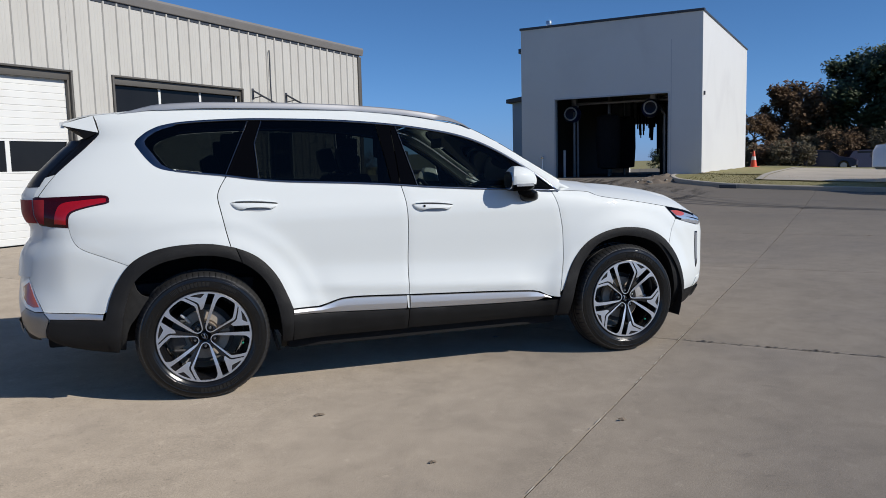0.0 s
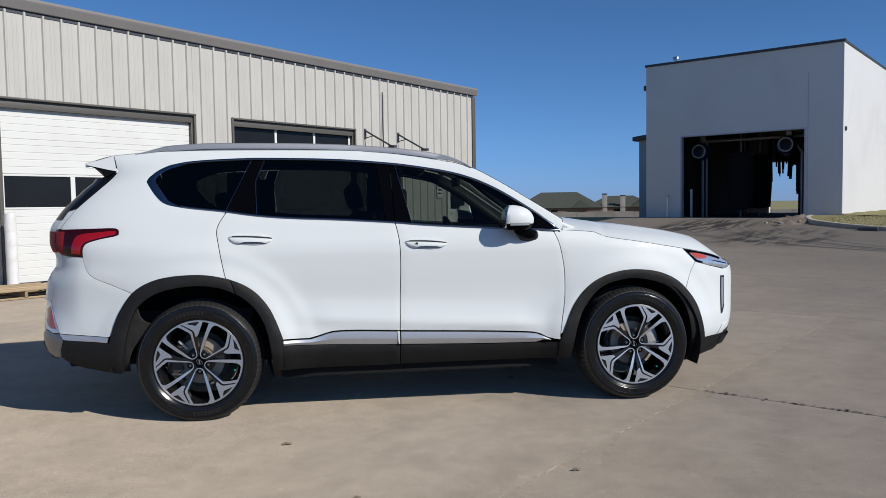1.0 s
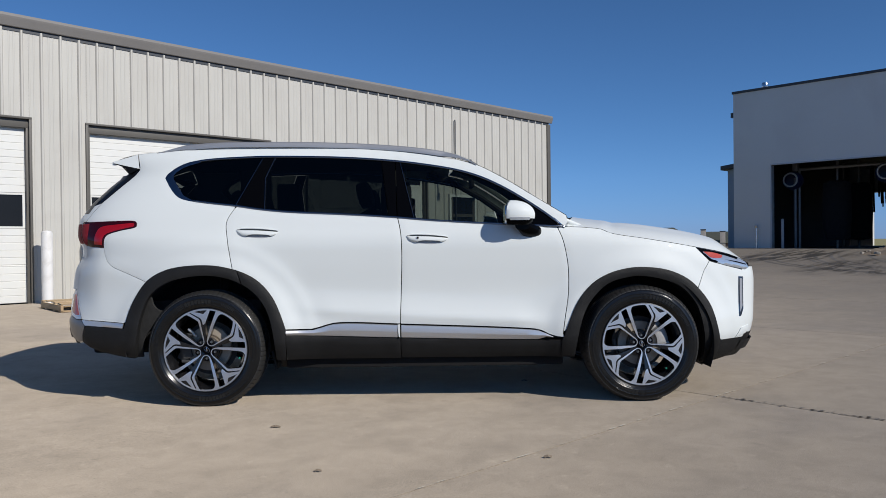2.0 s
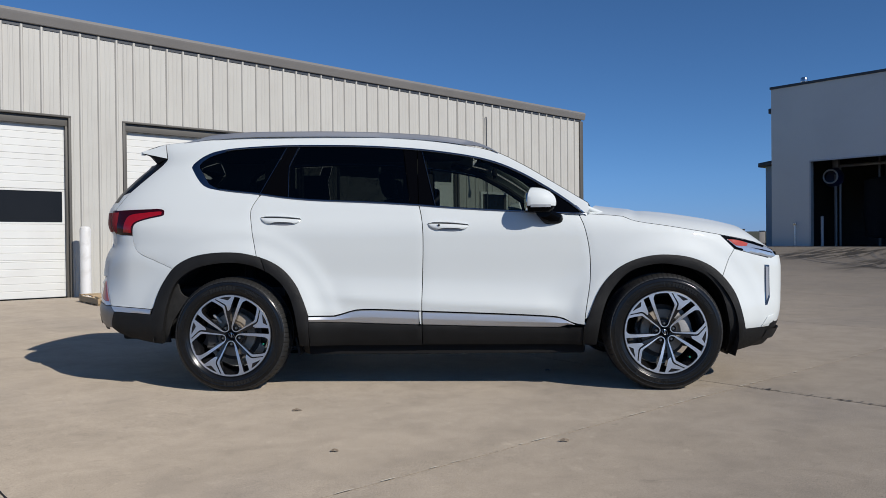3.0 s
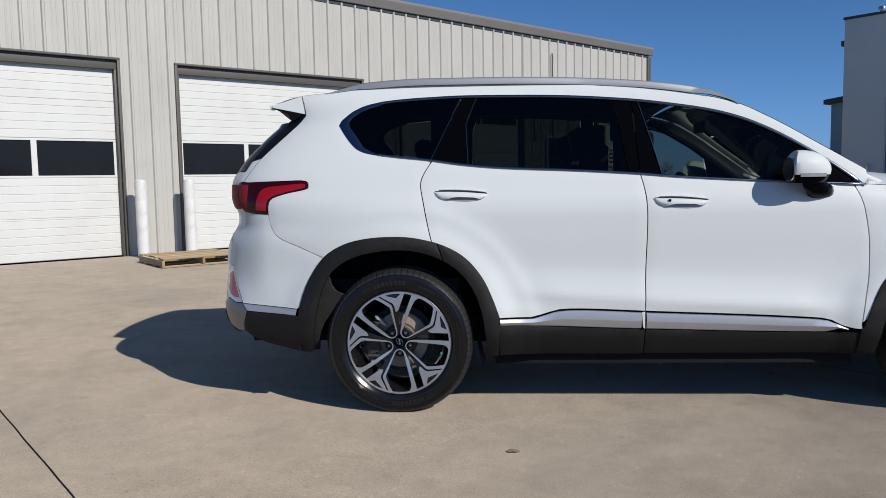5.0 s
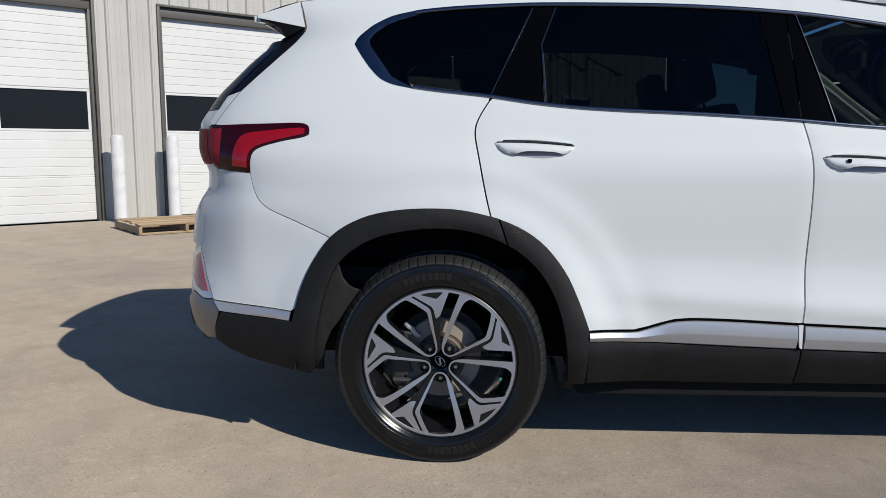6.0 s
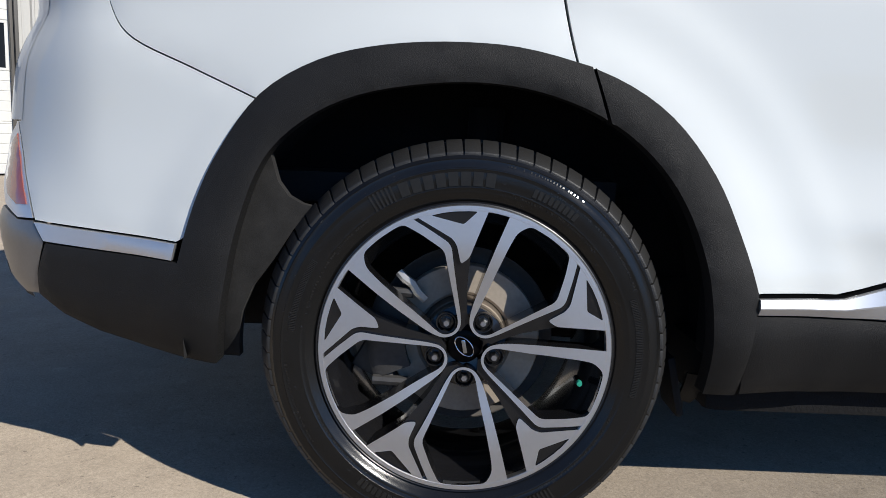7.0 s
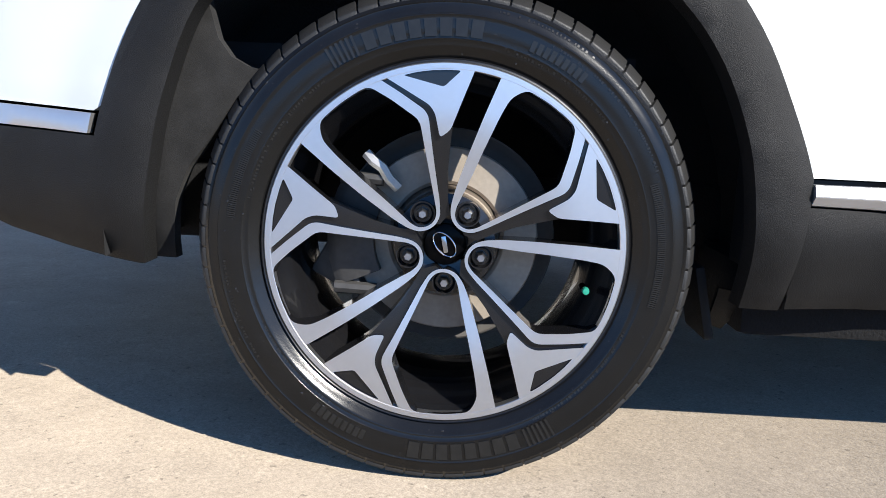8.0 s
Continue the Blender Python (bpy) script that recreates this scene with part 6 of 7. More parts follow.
# ---- the car: inside and underneath ----
def inner_shell():
    """Dark floor, wheel housings and door linings behind the outer panels, and added blocks that stop sun leaking
    through gaps.
    """
    put("underbody", *joined([box(0.48, -0.80, 0.22, 2.28, 0.80, 0.34, 0.02), box(-0.86, -0.56, 0.30, 3.45, 0.56, 0.45, 0.02), box(-0.45, -0.56, 0.55, 3.2, 0.56, 0.62)]), LINER, car, "black underbody")
    for sg in (-1, 1):
        put("door_lining", *joined([box(-0.30, sg * 0.74 - 0.02, 0.92, 0.46, sg * 0.74 + 0.02, 1.22), box(0.46, sg * 0.80 - 0.03, 0.34, 2.30, sg * 0.80 + 0.03, 1.12, 0.01)]), CABIN, car, "", False)
        for wx, r, low, high in ((0.0, 0.505, -8, 184.4), (2.765, 0.462, -19, 188)):
            prof = [(r - 0.012, -0.46), (r + 0.01, -0.40), (r + 0.01, -0.12), (r + 0.005, -0.05)]
            v, f = lathe(prof, 40, "y", math.radians(high - low), math.radians(low))
            v = [(wx + x, sg * (0.95 + y) if sg > 0 else -(0.95 + y), WHEEL_Z + z) for x, y, z in v]
            put("wheel_liner", v, f, LINER, car, "black felt wheel liner")
            disc = [(wx + (r + 0.01) * math.cos(a), sg * 0.55, WHEEL_Z + (r + 0.01) * math.sin(a)) for a in np.linspace(math.radians(low), math.radians(high), 30)]
            put("inner_wall", disc, [tuple(range(30))], LINER, car, "", False)
        # added block behind the bumper foot, keeps sun slivers out of the shadow
        foot = [(-0.512, 0.500), (-0.512, 0.335), (-0.60, 0.345), (-0.70, 0.367), (-0.775, 0.394), (-0.81, 0.43), (-0.79, 0.500)]
        v = [on_side(x, z, -0.040, sg) for x, z in foot] + [Vector((x, sg * 0.55, z)) for x, z in foot]
        put("bumper_lining", v, [tuple(range(7)), tuple(range(13, 6, -1))] + [(i, 7 + i, 7 + (i + 1) % 7, (i + 1) % 7) for i in range(7)], LINER, car, "", False)
    # added unseen wall inside the tail that blocks sun through the panel gaps
    put("tail_lining", *box(-0.82, -0.64, 0.46, -0.77, 0.64, 0.86, 0.01), LINER, car)
    # stub axles and springs between the wheels
    for wx in WHEEL_X:
        put("axle", *tube([(wx, -0.70, 0.36), (wx, 0.70, 0.36)], 0.045, 12), RUST, car)
        for sg in (-1, 1):
            put("strut", *tube([(wx + 0.02, sg * 0.60, 0.33), (wx + 0.04, sg * 0.57, 0.80)], 0.04, 10), LINER, car)
    put("headlining", *box(-0.45, -0.56, 1.615, 1.52, 0.56, 1.64, 0.01), CABIN, car, "dark headlining")
    put("dashboard", *joined([box(1.82, -0.74, 0.80, 2.25, 0.74, 1.06, 0.05), box(1.92, 0.20, 1.04, 2.12, 0.66, 1.11, 0.03)]), CABIN, car, "black dashboard")
    put("load_floor", *box(-0.9, -0.70, 0.60, 0.30, 0.70, 0.66), CABIN, car, "", False)


inner_shell()


def seat(x, y, back_z, wide=0.50, headrest=True):
    s = put("seat", *joined([moved(box(-0.24, -wide / 2, -0.08, 0.27, wide / 2, 0.08, 0.05), Matrix.Translation((x, y, 0.66)) @ Matrix.Rotation(-0.08, 4, "Y")),
                             moved(box(-0.07, -wide / 2, 0.0, 0.07, wide / 2, back_z, 0.05), Matrix.Translation((x - 0.24, y, 0.68)) @ Matrix.Rotation(-0.30, 4, "Y"))]), SEAT, car, "black leather seat")
    if headrest:
        hx, hz = x - 0.24 - math.sin(0.30) * (back_z + 0.11), 0.68 + math.cos(0.30) * (back_z + 0.11)
        put("headrest", *moved(box(-0.05, -0.13, -0.09, 0.05, 0.13, 0.09, 0.045), Matrix.Translation((hx, y, hz)) @ Matrix.Rotation(-0.25, 4, "Y")), SEAT, s)
        for dy in (-0.06, 0.06):
            put("headrest_post", *tube([(hx + 0.015, y + dy, hz - 0.07), (hx + 0.045, y + dy, hz - 0.16)], 0.006, 6), CHROME, s)


seat(1.42, -0.38, 0.60)
seat(1.42, 0.38, 0.60)
seat(0.55, -0.37, 0.55, 0.34)
seat(0.55, 0.37, 0.55, 0.34)
seat(0.55, 0.0, 0.50, 0.26, False)


def steering():
    m = Matrix.Translation((1.78, 0.38, 1.03)) @ Matrix.Rotation(radians(65), 4, "Y")
    ring = [(0.178 + 0.015 * math.cos(a), 0.015 * math.sin(a)) for a in [2 * math.pi * i / 10 for i in range(11)]]
    w = put("steering_wheel", *moved(lathe(ring, 36, "z"), m), CABIN, car, "black steering wheel")
    put("wheel_hub", *moved(box(-0.06, -0.09, -0.04, 0.05, 0.09, 0.01, 0.02), m), CABIN, w)
    put("wheel_spoke", *moved(box(-0.02, -0.17, -0.015, 0.02, 0.17, 0.005, 0.005), m), CABIN, w)
    put("wheel_spoke", *moved(box(0.0, -0.02, -0.015, 0.17, 0.02, 0.005, 0.005), m), CABIN, w)
    put("mirror_inside", *box(1.72, -0.12, 1.43, 1.75, 0.12, 1.50, 0.012), CABIN, car, "black inside mirror")
    for sg in (-1, 1):
        put("a_pillar_lining", *tube([(1.40, sg * 0.59, 1.58), (1.60, sg * 0.61, 1.53), (1.86, sg * 0.69, 1.39), (2.24, sg * 0.79, 1.13)], 0.026, 8), CABIN, car, "dark pillar lining")
        put("b_pillar_lining", *box(1.10, sg * 0.705 - 0.03, 0.95, 1.30, sg * 0.705 + 0.03, 1.40, 0.02), CABIN, car)
        put("b_pillar_lining", *box(1.10, sg * 0.605 - 0.03, 1.36, 1.26, sg * 0.605 + 0.03, 1.53, 0.02), CABIN, car)
        put("c_pillar_lining", *box(0.16, sg * 0.62 - 0.03, 1.10, 0.36, sg * 0.62 + 0.03, 1.52, 0.02), CABIN, car)


steering()


# ---- the wheels ----
FACE = -0.115                    # the machined face, outwards from the wheel's middle plane


def soften(line, radius, n=3, closed=True):
    """An outline whose corners are rounded off."""
    out, m = [], len(line)
    for i in range(m):
        p, q, r = Vector(line[i - 1]), Vector(line[i]), Vector(line[(i + 1) % m])
        if not closed and i in (0, m - 1):
            out.append(tuple(q))
            continue
        a, b = p - q, r - q
        d = min(radius, a.length * 0.45, b.length * 0.45)
        a, b = q + a.normalized() * d, q + b.normalized() * d
        out += [tuple(a * (1 - u) ** 2 + q * (2 * u * (1 - u)) + b * u * u) for u in (k / n for k in range(n + 1))]
    return out


# one fifth of the wheel's face, seen from outside, with its nut above the middle
WINDOW = soften([(-0.0590, 0.2230), (-0.0548, 0.1950), (-0.0425, 0.1410), (-0.0340, 0.1090), (-0.0255, 0.0720), (-0.0222, 0.0560), (-0.0170, 0.0450), (-0.0080, 0.0390),
                 (0.0020, 0.0378), (0.0110, 0.0405), (0.0190, 0.0490), (0.0460, 0.1115), (0.0712, 0.1700), (0.0535, 0.2160), (0.0375, 0.2478), (0.0180, 0.2502), (-0.0120, 0.2503), (-0.0480, 0.2458)], 0.010)
LEG_LINE = soften([(-0.0869, 0.2361), (-0.0715, 0.1780), (-0.0560, 0.1250), (-0.0385, 0.0720), (-0.0290, 0.0510), (-0.0190, 0.0385), (-0.0060, 0.0330), (0.0080, 0.0335),
                   (0.0200, 0.0410), (0.0310, 0.0590), (0.0480, 0.0945), (0.0660, 0.1310), (0.0872, 0.1725), (0.0700, 0.2160), (0.0568, 0.2450)], 0.012, 4, False)
FIN_LINE = soften([(0.0650, 0.2430), (0.0944, 0.1800), (0.0944, 0.1655), (0.0812, 0.1338), (0.1000, 0.1348), (0.1340, 0.1580), (0.1722, 0.1833)], 0.006, 3, False)
POCKET = soften([(0.0862, 0.2336), (0.1248, 0.1893), (0.1570, 0.1940), (0.1450, 0.2032), (0.1240, 0.2167), (0.1050, 0.2264)], 0.004)
WEB_LINE = [(0.1722, 0.1833), (0.1340, 0.1580), (0.1060, 0.1390), (0.0900, 0.1200), (0.0640, 0.0880), (0.0430, 0.0560), (0.0330, 0.0360), (0.0120, 0.0300)]


def arc(r, p, q, n=8):
    """Points on a circle from the way of p to the way of q."""
    a0, a1 = math.atan2(p[1], p[0]), math.atan2(q[1], q[0])
    if a1 - a0 > math.pi:
        a1 -= 2 * math.pi
    if a0 - a1 > math.pi:
        a1 += 2 * math.pi
    return [(r * math.cos(a0 + (a1 - a0) * i / n), r * math.sin(a0 + (a1 - a0) * i / n)) for i in range(n + 1)]


def dish(r):
    """How far the face falls back towards the hub."""
    return 0.014 * (1 - smooth(0.03, 0.20, r))


def plate(outline, lift, depth, step=0.012, hole=None, edge=0.0006):
    """A flat-faced piece of the wheel with turned edges, dished towards the hub."""
    vs, fs, n = fill(outline, step)
    verts = [(v[0], FACE - lift + dish(v.length) + (edge if i < n else 0), v[1]) for i, v in enumerate(vs)]
    base = len(verts)
    verts += [(v[0], FACE - lift + dish(v.length) + depth, v[1]) for v in vs[:n]]
    faces = [tuple(f) for f in fs] + ([(i, base + i, base + (i + 1) % n, (i + 1) % n) for i in range(n)] if hole is None else [])
    return verts, faces


def pierced(outline, hole, lift, depth, walls, step=0.012):
    """A machined piece with a hole in it: its face, or the side walls of its outline and hole."""
    vs, fs, ring, rim = fill_round(outline, hole, step)
    level = [FACE - lift + dish(v.length) for v in vs]
    if not walls:
        edge = set(ring + rim)
        return [(v[0], y + (0.0004 if i in edge else 0), v[1]) for i, (v, y) in enumerate(zip(vs, level))], fs
    verts, faces = [], []
    for loop in (ring, rim):
        k, n = len(verts), len(loop)
        for i in loop:
            verts += [(vs[i][0], level[i] + 0.0003, vs[i][1]), (vs[i][0], level[i] + depth, vs[i][1])]
        faces += [(k + 2 * i, k + 2 * i + 1, k + 2 * ((i + 1) % n) + 1, k + 2 * ((i + 1) % n)) for i in range(n)]
    return verts, faces


def wheel_meshes():
    out = {}
    # tyre: sidewalls with rings, shoulders and a tread with grooves
    side = [(0.252, -0.098), (0.262, -0.103), (0.2645, -0.1075), (0.268, -0.1105), (0.274, -0.1150), (0.280, -0.1185), (0.2815, -0.1200), (0.2835, -0.1205), (0.285, -0.1205), (0.290, -0.1223),
            (0.2912, -0.1232), (0.2925, -0.1230), (0.300, -0.1243), (0.308, -0.1246), (0.316, -0.1243), (0.322, -0.1240), (0.3232, -0.1246), (0.3245, -0.1244), (0.3252, -0.1234), (0.331, -0.1220), (0.338, -0.1192),
            (0.3392, -0.1194), (0.3405, -0.1178), (0.345, -0.1150), (0.352, -0.1085)]
    tread = [(0.352, -0.1085), (0.3490, -0.1055), (0.3535, -0.097), (0.357, -0.088), (0.3590, -0.070)]
    for y in (-0.055, -0.02, 0.02, 0.055):
        tread += [(0.3675, y - 0.006), (0.360, y - 0.005), (0.360, y + 0.005), (0.3675, y + 0.006)]
    tread += [(0.3590, 0.070), (0.357, 0.088), (0.3535, 0.097), (0.3490, 0.1055), (0.352, 0.1085)]
    back = [(r, -y) for r, y in side[::-1]]
    out["sidewall"] = mesh_of("tyre", *joined([lathe(side, 96), lathe(back, 96)]), RUBBER)
    out["tread"] = mesh_of("tread", *lathe(tread, 96), TREAD)
    # shoulder lugs
    lugs = []
    for i in range(72):
        a = 2 * math.pi * i / 72
        for y0, y1 in ((0.062, 0.1075),):
            lug = box(-0.010, y0, -0.0140, 0.0056, y1, 0.0140, 0.0016)
            v = []
            for p in lug[0]:
                t = (abs(p.y) - 0.062) / 0.0455
                r = 0.3665 - 0.016 * max(0, t) ** 2.2 + p.x
                b = a + p.z / 0.36 + 0.006 * math.sin(i)
                v.append((r * math.cos(b), p.y, r * math.sin(b)))
            lugs.append((v, lug[1]))
    out["lugs"] = mesh_of("tread_lugs", *joined(lugs), TREAD)
    lug = box(-0.010, -0.1135, -0.0140, 0.0056, -0.062, 0.0140, 0.0016)
    v = []
    for p in lug[0]:
        t = (abs(p.y) - 0.062) / 0.0455
        v.append((0.3665 - 0.0168 * max(0, t) ** 2.2 + p.x, p.y - (0.0012 if p.y < -0.1 and p.x > 0.002 else 0.0), p.z))
    out["lug"] = mesh_of("tread_lug", v, lug[1], TREAD)
    # raised blocks in place of the maker's lettering, twice round
    for key, a0, n, w, gap in (("word", 112, 8, 0.0165, 0.0214), ("word", -68, 8, 0.0165, 0.0214), ("emblem", 123, 6, 0.0035, 0.0075), ("emblem", -57, 6, 0.0035, 0.0075), ("small", 69, 9, 0.007, 0.010), ("small", -111, 9, 0.007, 0.010), ("hatch", 20, 60, 0.0014, 0.0030), ("hatch", 174, 44, 0.0014, 0.0030)):
        pieces = []
        for i in range(n):
            h0, h1 = (0.294, 0.318) if key == "word" else ((0.292, 0.321) if key == "emblem" else ((0.301, 0.313) if key == "hatch" else (0.297, 0.312)))
            b = radians(a0) - i * gap / 0.306
            half_a = w / 2 / 0.306
            v = []
            for r in (h0, h1):
                for s in (-1, 1):
                    for y in (-0.1235, -0.1256):
                        v.append((r * math.cos(b + s * half_a), y, r * math.sin(b + s * half_a)))
            pieces.append((v, [(1, 3, 7, 5), (0, 1, 5, 4), (2, 6, 7, 3), (0, 2, 3, 1), (4, 5, 7, 6)]))
        out[key + str(a0)] = mesh_of("sidewall_lettering", *joined(pieces), LETTER, False)
    # rows of fine print as tiny raised bars, and drops of tyre dressing
    rnd = random.Random(23)
    levels = [(r, y) for r, y in side if r > 0.262]
    pieces = []
    for r0, a0, a1 in ((0.2865, 40, 75), (0.2865, 128, 168), (0.2865, 205, 238), (0.2865, 300, 338), (0.3165, 22, 66), (0.3165, 186, 214), (0.3345, 55, 80), (0.3345, 236, 262)):
        a = a0
        while a < a1:
            if rnd.random() < 0.8:
                b, w, h, y = radians(a), rnd.uniform(0.0008, 0.0019), rnd.uniform(0.0012, 0.0021), lerp_table(levels, r0)
                v = [((r0 + q * h) * math.cos(b + p * w / r0), lerp_table(levels, r0 + q * h) - d, (r0 + q * h) * math.sin(b + p * w / r0)) for q in (-1, 1) for p in (-1, 1) for d in (-0.0003, 0.0007)]
                pieces.append((v, [(1, 3, 7, 5), (0, 1, 5, 4), (2, 6, 7, 3), (0, 2, 3, 1), (4, 5, 7, 6)]))
            a += rnd.uniform(0.7, 1.3)
    out["print"] = mesh_of("fine_print", *joined(pieces), LETTER, False)
    pieces = []
    for i in range(420):
        r, a, d = rnd.uniform(0.270, 0.346), rnd.uniform(0, 2 * math.pi), 0.0006 + 0.0013 * rnd.random() ** 3
        y, e = lerp_table(levels, r), d * rnd.uniform(0.8, 1.6)
        ring = [(r + d * math.cos(k * math.pi / 3), a + e * math.sin(k * math.pi / 3) / r) for k in range(6)]
        v = [(q * math.cos(b), lerp_table(levels, q) + 0.0002, q * math.sin(b)) for q, b in ring]
        v += [((r + (q - r) * 0.6) * math.cos(a + (b - a) * 0.6), y - d * 0.45, (r + (q - r) * 0.6) * math.sin(a + (b - a) * 0.6)) for q, b in ring] + [(r * math.cos(a), y - d * 0.6, r * math.sin(a))]
        pieces.append((v, [(k, (k + 1) % 6, 6 + (k + 1) % 6, 6 + k)[::-1] for k in range(6)] + [(6 + k, 6 + (k + 1) % 6, 12)[::-1] for k in range(6)]))
    out["drops"] = mesh_of("dressing_film", *joined(pieces), DROP, True, 60)
    out["shield"] = mesh_of("dust_shield", *lathe([(0.095, 0.022), (0.150, 0.022), (0.156, 0.020), (0.168, 0.010), (0.171, 0.012), (0.158, 0.026), (0.095, 0.028)], 64), SHIELD)
    # barrel and lip
    out["barrel"] = mesh_of("wheel", *lathe([(0.252, -0.104), (0.2505, -0.098), (0.243, -0.080), (0.226, -0.055), (0.216, 0.02), (0.222, 0.085), (0.236, 0.10), (0.252, 0.104)], 96), WHEEL_BLACK)
    out["lip"] = mesh_of("rim_lip", *lathe([(0.2500, FACE + 0.014), (0.2506, FACE + 0.001), (0.2515, FACE), (0.2560, FACE), (0.2592, FACE), (0.2606, FACE + 0.002), (0.2610, FACE + 0.010)], 128), ALLOY)
    out["flange"] = mesh_of("bead_ring", *lathe([(0.2608, FACE + 0.004), (0.2640, FACE + 0.001), (0.2665, FACE + 0.004), (0.2660, FACE + 0.012)], 96), WHEEL_BLACK)
    # machined legs round the window, and the fin with its pocket
    leg = LEG_LINE + arc(0.2516, LEG_LINE[-1], LEG_LINE[0], 16)[1:-1]
    fin = FIN_LINE + arc(0.2516, FIN_LINE[-1], FIN_LINE[0], 12)[1:-1]
    for key, outline, hole, names in (("band", leg, WINDOW, ("spoke_band", "spoke_flank")), ("fin", fin, POCKET, ("spoke_fin", "fin_body"))):
        out[key] = mesh_of(names[0], *pierced(outline, hole, 0.0, 0.0, False), ALLOY, True, 7)
        out[key + "_wall"] = mesh_of(names[1], *pierced(outline, hole, 0.0, 0.007, True), WHEEL_BLACK, True, 40)
    out["pocket"] = mesh_of("fin_pocket", *plate([(p[0] * 0.998 - 0.0002, p[1]) for p in POCKET], -0.0035, 0.002, 0.008, None, 0.0), WHEEL_BLACK, False)
    # deep black spoke bodies: one behind the straight leg, one behind the bent leg, groove and fin
    right = [p for p in WINDOW if p[0] > -0.002 and p[1] < 0.2490]
    left = [p for p in WINDOW if p[0] < 0.002 and p[1] < 0.2490]
    start = min(range(len(right)), key=lambda i: right[i][1])
    right = right[start:] + right[:start]
    right.sort(key=lambda p: math.atan2(p[0] - 0.01, p[1] - 0.15) if p[1] > 0.24 else p[1] - 9)
    bent = right + arc(0.2514, right[-1], WEB_LINE[0], 10) + WEB_LINE[1:]
    left.sort(key=lambda p: p[1])
    straight = left + [(p[0] + 0.0006, p[1]) for p in LEG_LINE if p[0] < -0.004]
    out["body"] = mesh_of("spoke", *joined([plate(bent, -0.0062, 0.042, 0.014), plate(straight, -0.0062, 0.042, 0.014)]), WHEEL_BLACK, True, 30)
    hub = [(0.0001, -0.050), (0.040, -0.050), (0.060, -0.060), (0.075, -0.055), (0.080, -0.02), (0.070, 0.0), (0.0001, 0.0)]
    out["hub"] = mesh_of("hub", *lathe([(r, y - 0.018) for r, y in hub], 48), WHEEL_BLACK)
    out["cap"] = mesh_of("centre_cap", *lathe([(0.0001, -0.0815), (0.022, -0.081), (0.0300, -0.079), (0.0315, -0.076), (0.0315, -0.06)], 40), GLOSS_BLACK)
    oval = []
    for i in range(36):
        a = 2 * math.pi * i / 36
        oval.append(Matrix.Rotation(radians(-43), 3, "Y") @ Vector((0.0125 * math.cos(a), -0.0825, 0.0215 * math.sin(a))))
    ring_v, ring_f = [], []
    for i, p in enumerate(oval):
        for j in range(8):
            b = 2 * math.pi * j / 8
            d = Vector((p.x, 0, p.z)).normalized()
            ring_v.append(p + d * 0.0013 * math.cos(b) + Vector((0, 0.0013 * math.sin(b), 0)))
    for i in range(36):
        for j in range(8):
            q = (i + 1) % 36
            ring_f.append((i * 8 + j, i * 8 + (j + 1) % 8, q * 8 + (j + 1) % 8, q * 8 + j))
    bar = moved(box(-0.0035, -0.0835, -0.0125, 0.0035, -0.081, 0.0125, 0.001), Matrix.Rotation(radians(-12), 4, "Y"))
    out["badge"] = mesh_of("badge", *joined([(ring_v, ring_f), bar]), CHROME)
    out["nut"] = mesh_of("lug_nut", *joined([lathe([(0.0001, -0.024), (0.0055, -0.024), (0.0085, -0.020), (0.0098, -0.012), (0.0098, 0.0)], 6), lathe([(0.0098, -0.006), (0.0120, -0.005), (0.0120, 0.0)], 20)]), NUT)
    out["seat"] = mesh_of("nut_recess", *lathe([(0.0001, -0.004), (0.013, -0.004), (0.0165, -0.012), (0.0185, -0.012), (0.019, 0.01)], 28), WHEEL_BLACK)
    out["valve"] = mesh_of("valve", *tube([(0, 0.02, 0), (0, -0.012, 0)], 0.0055, 10), GLOSS_BLACK)
    out["valve_cap"] = mesh_of("valve_cap", *lathe([(0.0001, -0.018), (0.0048, -0.0175), (0.0055, -0.012), (0.0055, -0.008)], 12), VALVE_GREEN)
    # brakes
    out["disc"] = mesh_of("brake_disc", *lathe([(0.085, -0.012), (0.090, -0.016), (0.140, -0.016), (0.142, -0.013), (0.142, 0.010), (0.139, 0.012), (0.085, 0.012)], 72), STEEL)
    out["bell"] = mesh_of("disc_bell", *lathe([(0.0001, -0.055), (0.070, -0.055), (0.080, -0.048), (0.085, -0.012)], 48), RUST)
    cal = []
    for i in range(9):
        a = radians(-28 + 56 * i / 8)
        cal.append((0.140 * math.cos(a), 0.140 * math.sin(a)))
    path = [(x, -0.004, z) for x, z in cal]
    out["caliper"] = mesh_of("caliper", *joined([sweep(path, [Vector((x, 0, z)) for x, _, z in path], [(-0.045, -0.030), (-0.045, 0.030), (-0.028, 0.042), (0.035, 0.042), (0.045, 0.025), (0.045, -0.030)]),
                                                 tube([(0.10, -0.045, 0.085), (0.165, -0.045, 0.085)], 0.010, 8), tube([(0.10, -0.045, -0.085), (0.165, -0.045, -0.085)], 0.010, 8)]), CAST_GREY)
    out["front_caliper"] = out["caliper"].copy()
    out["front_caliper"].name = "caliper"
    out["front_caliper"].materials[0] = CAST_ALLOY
    lever = [(-0.122, -0.050, 0.128), (-0.112, -0.055, 0.118), (-0.098, -0.050, 0.108), (-0.088, -0.050, 0.092), (-0.074, -0.045, 0.078)]
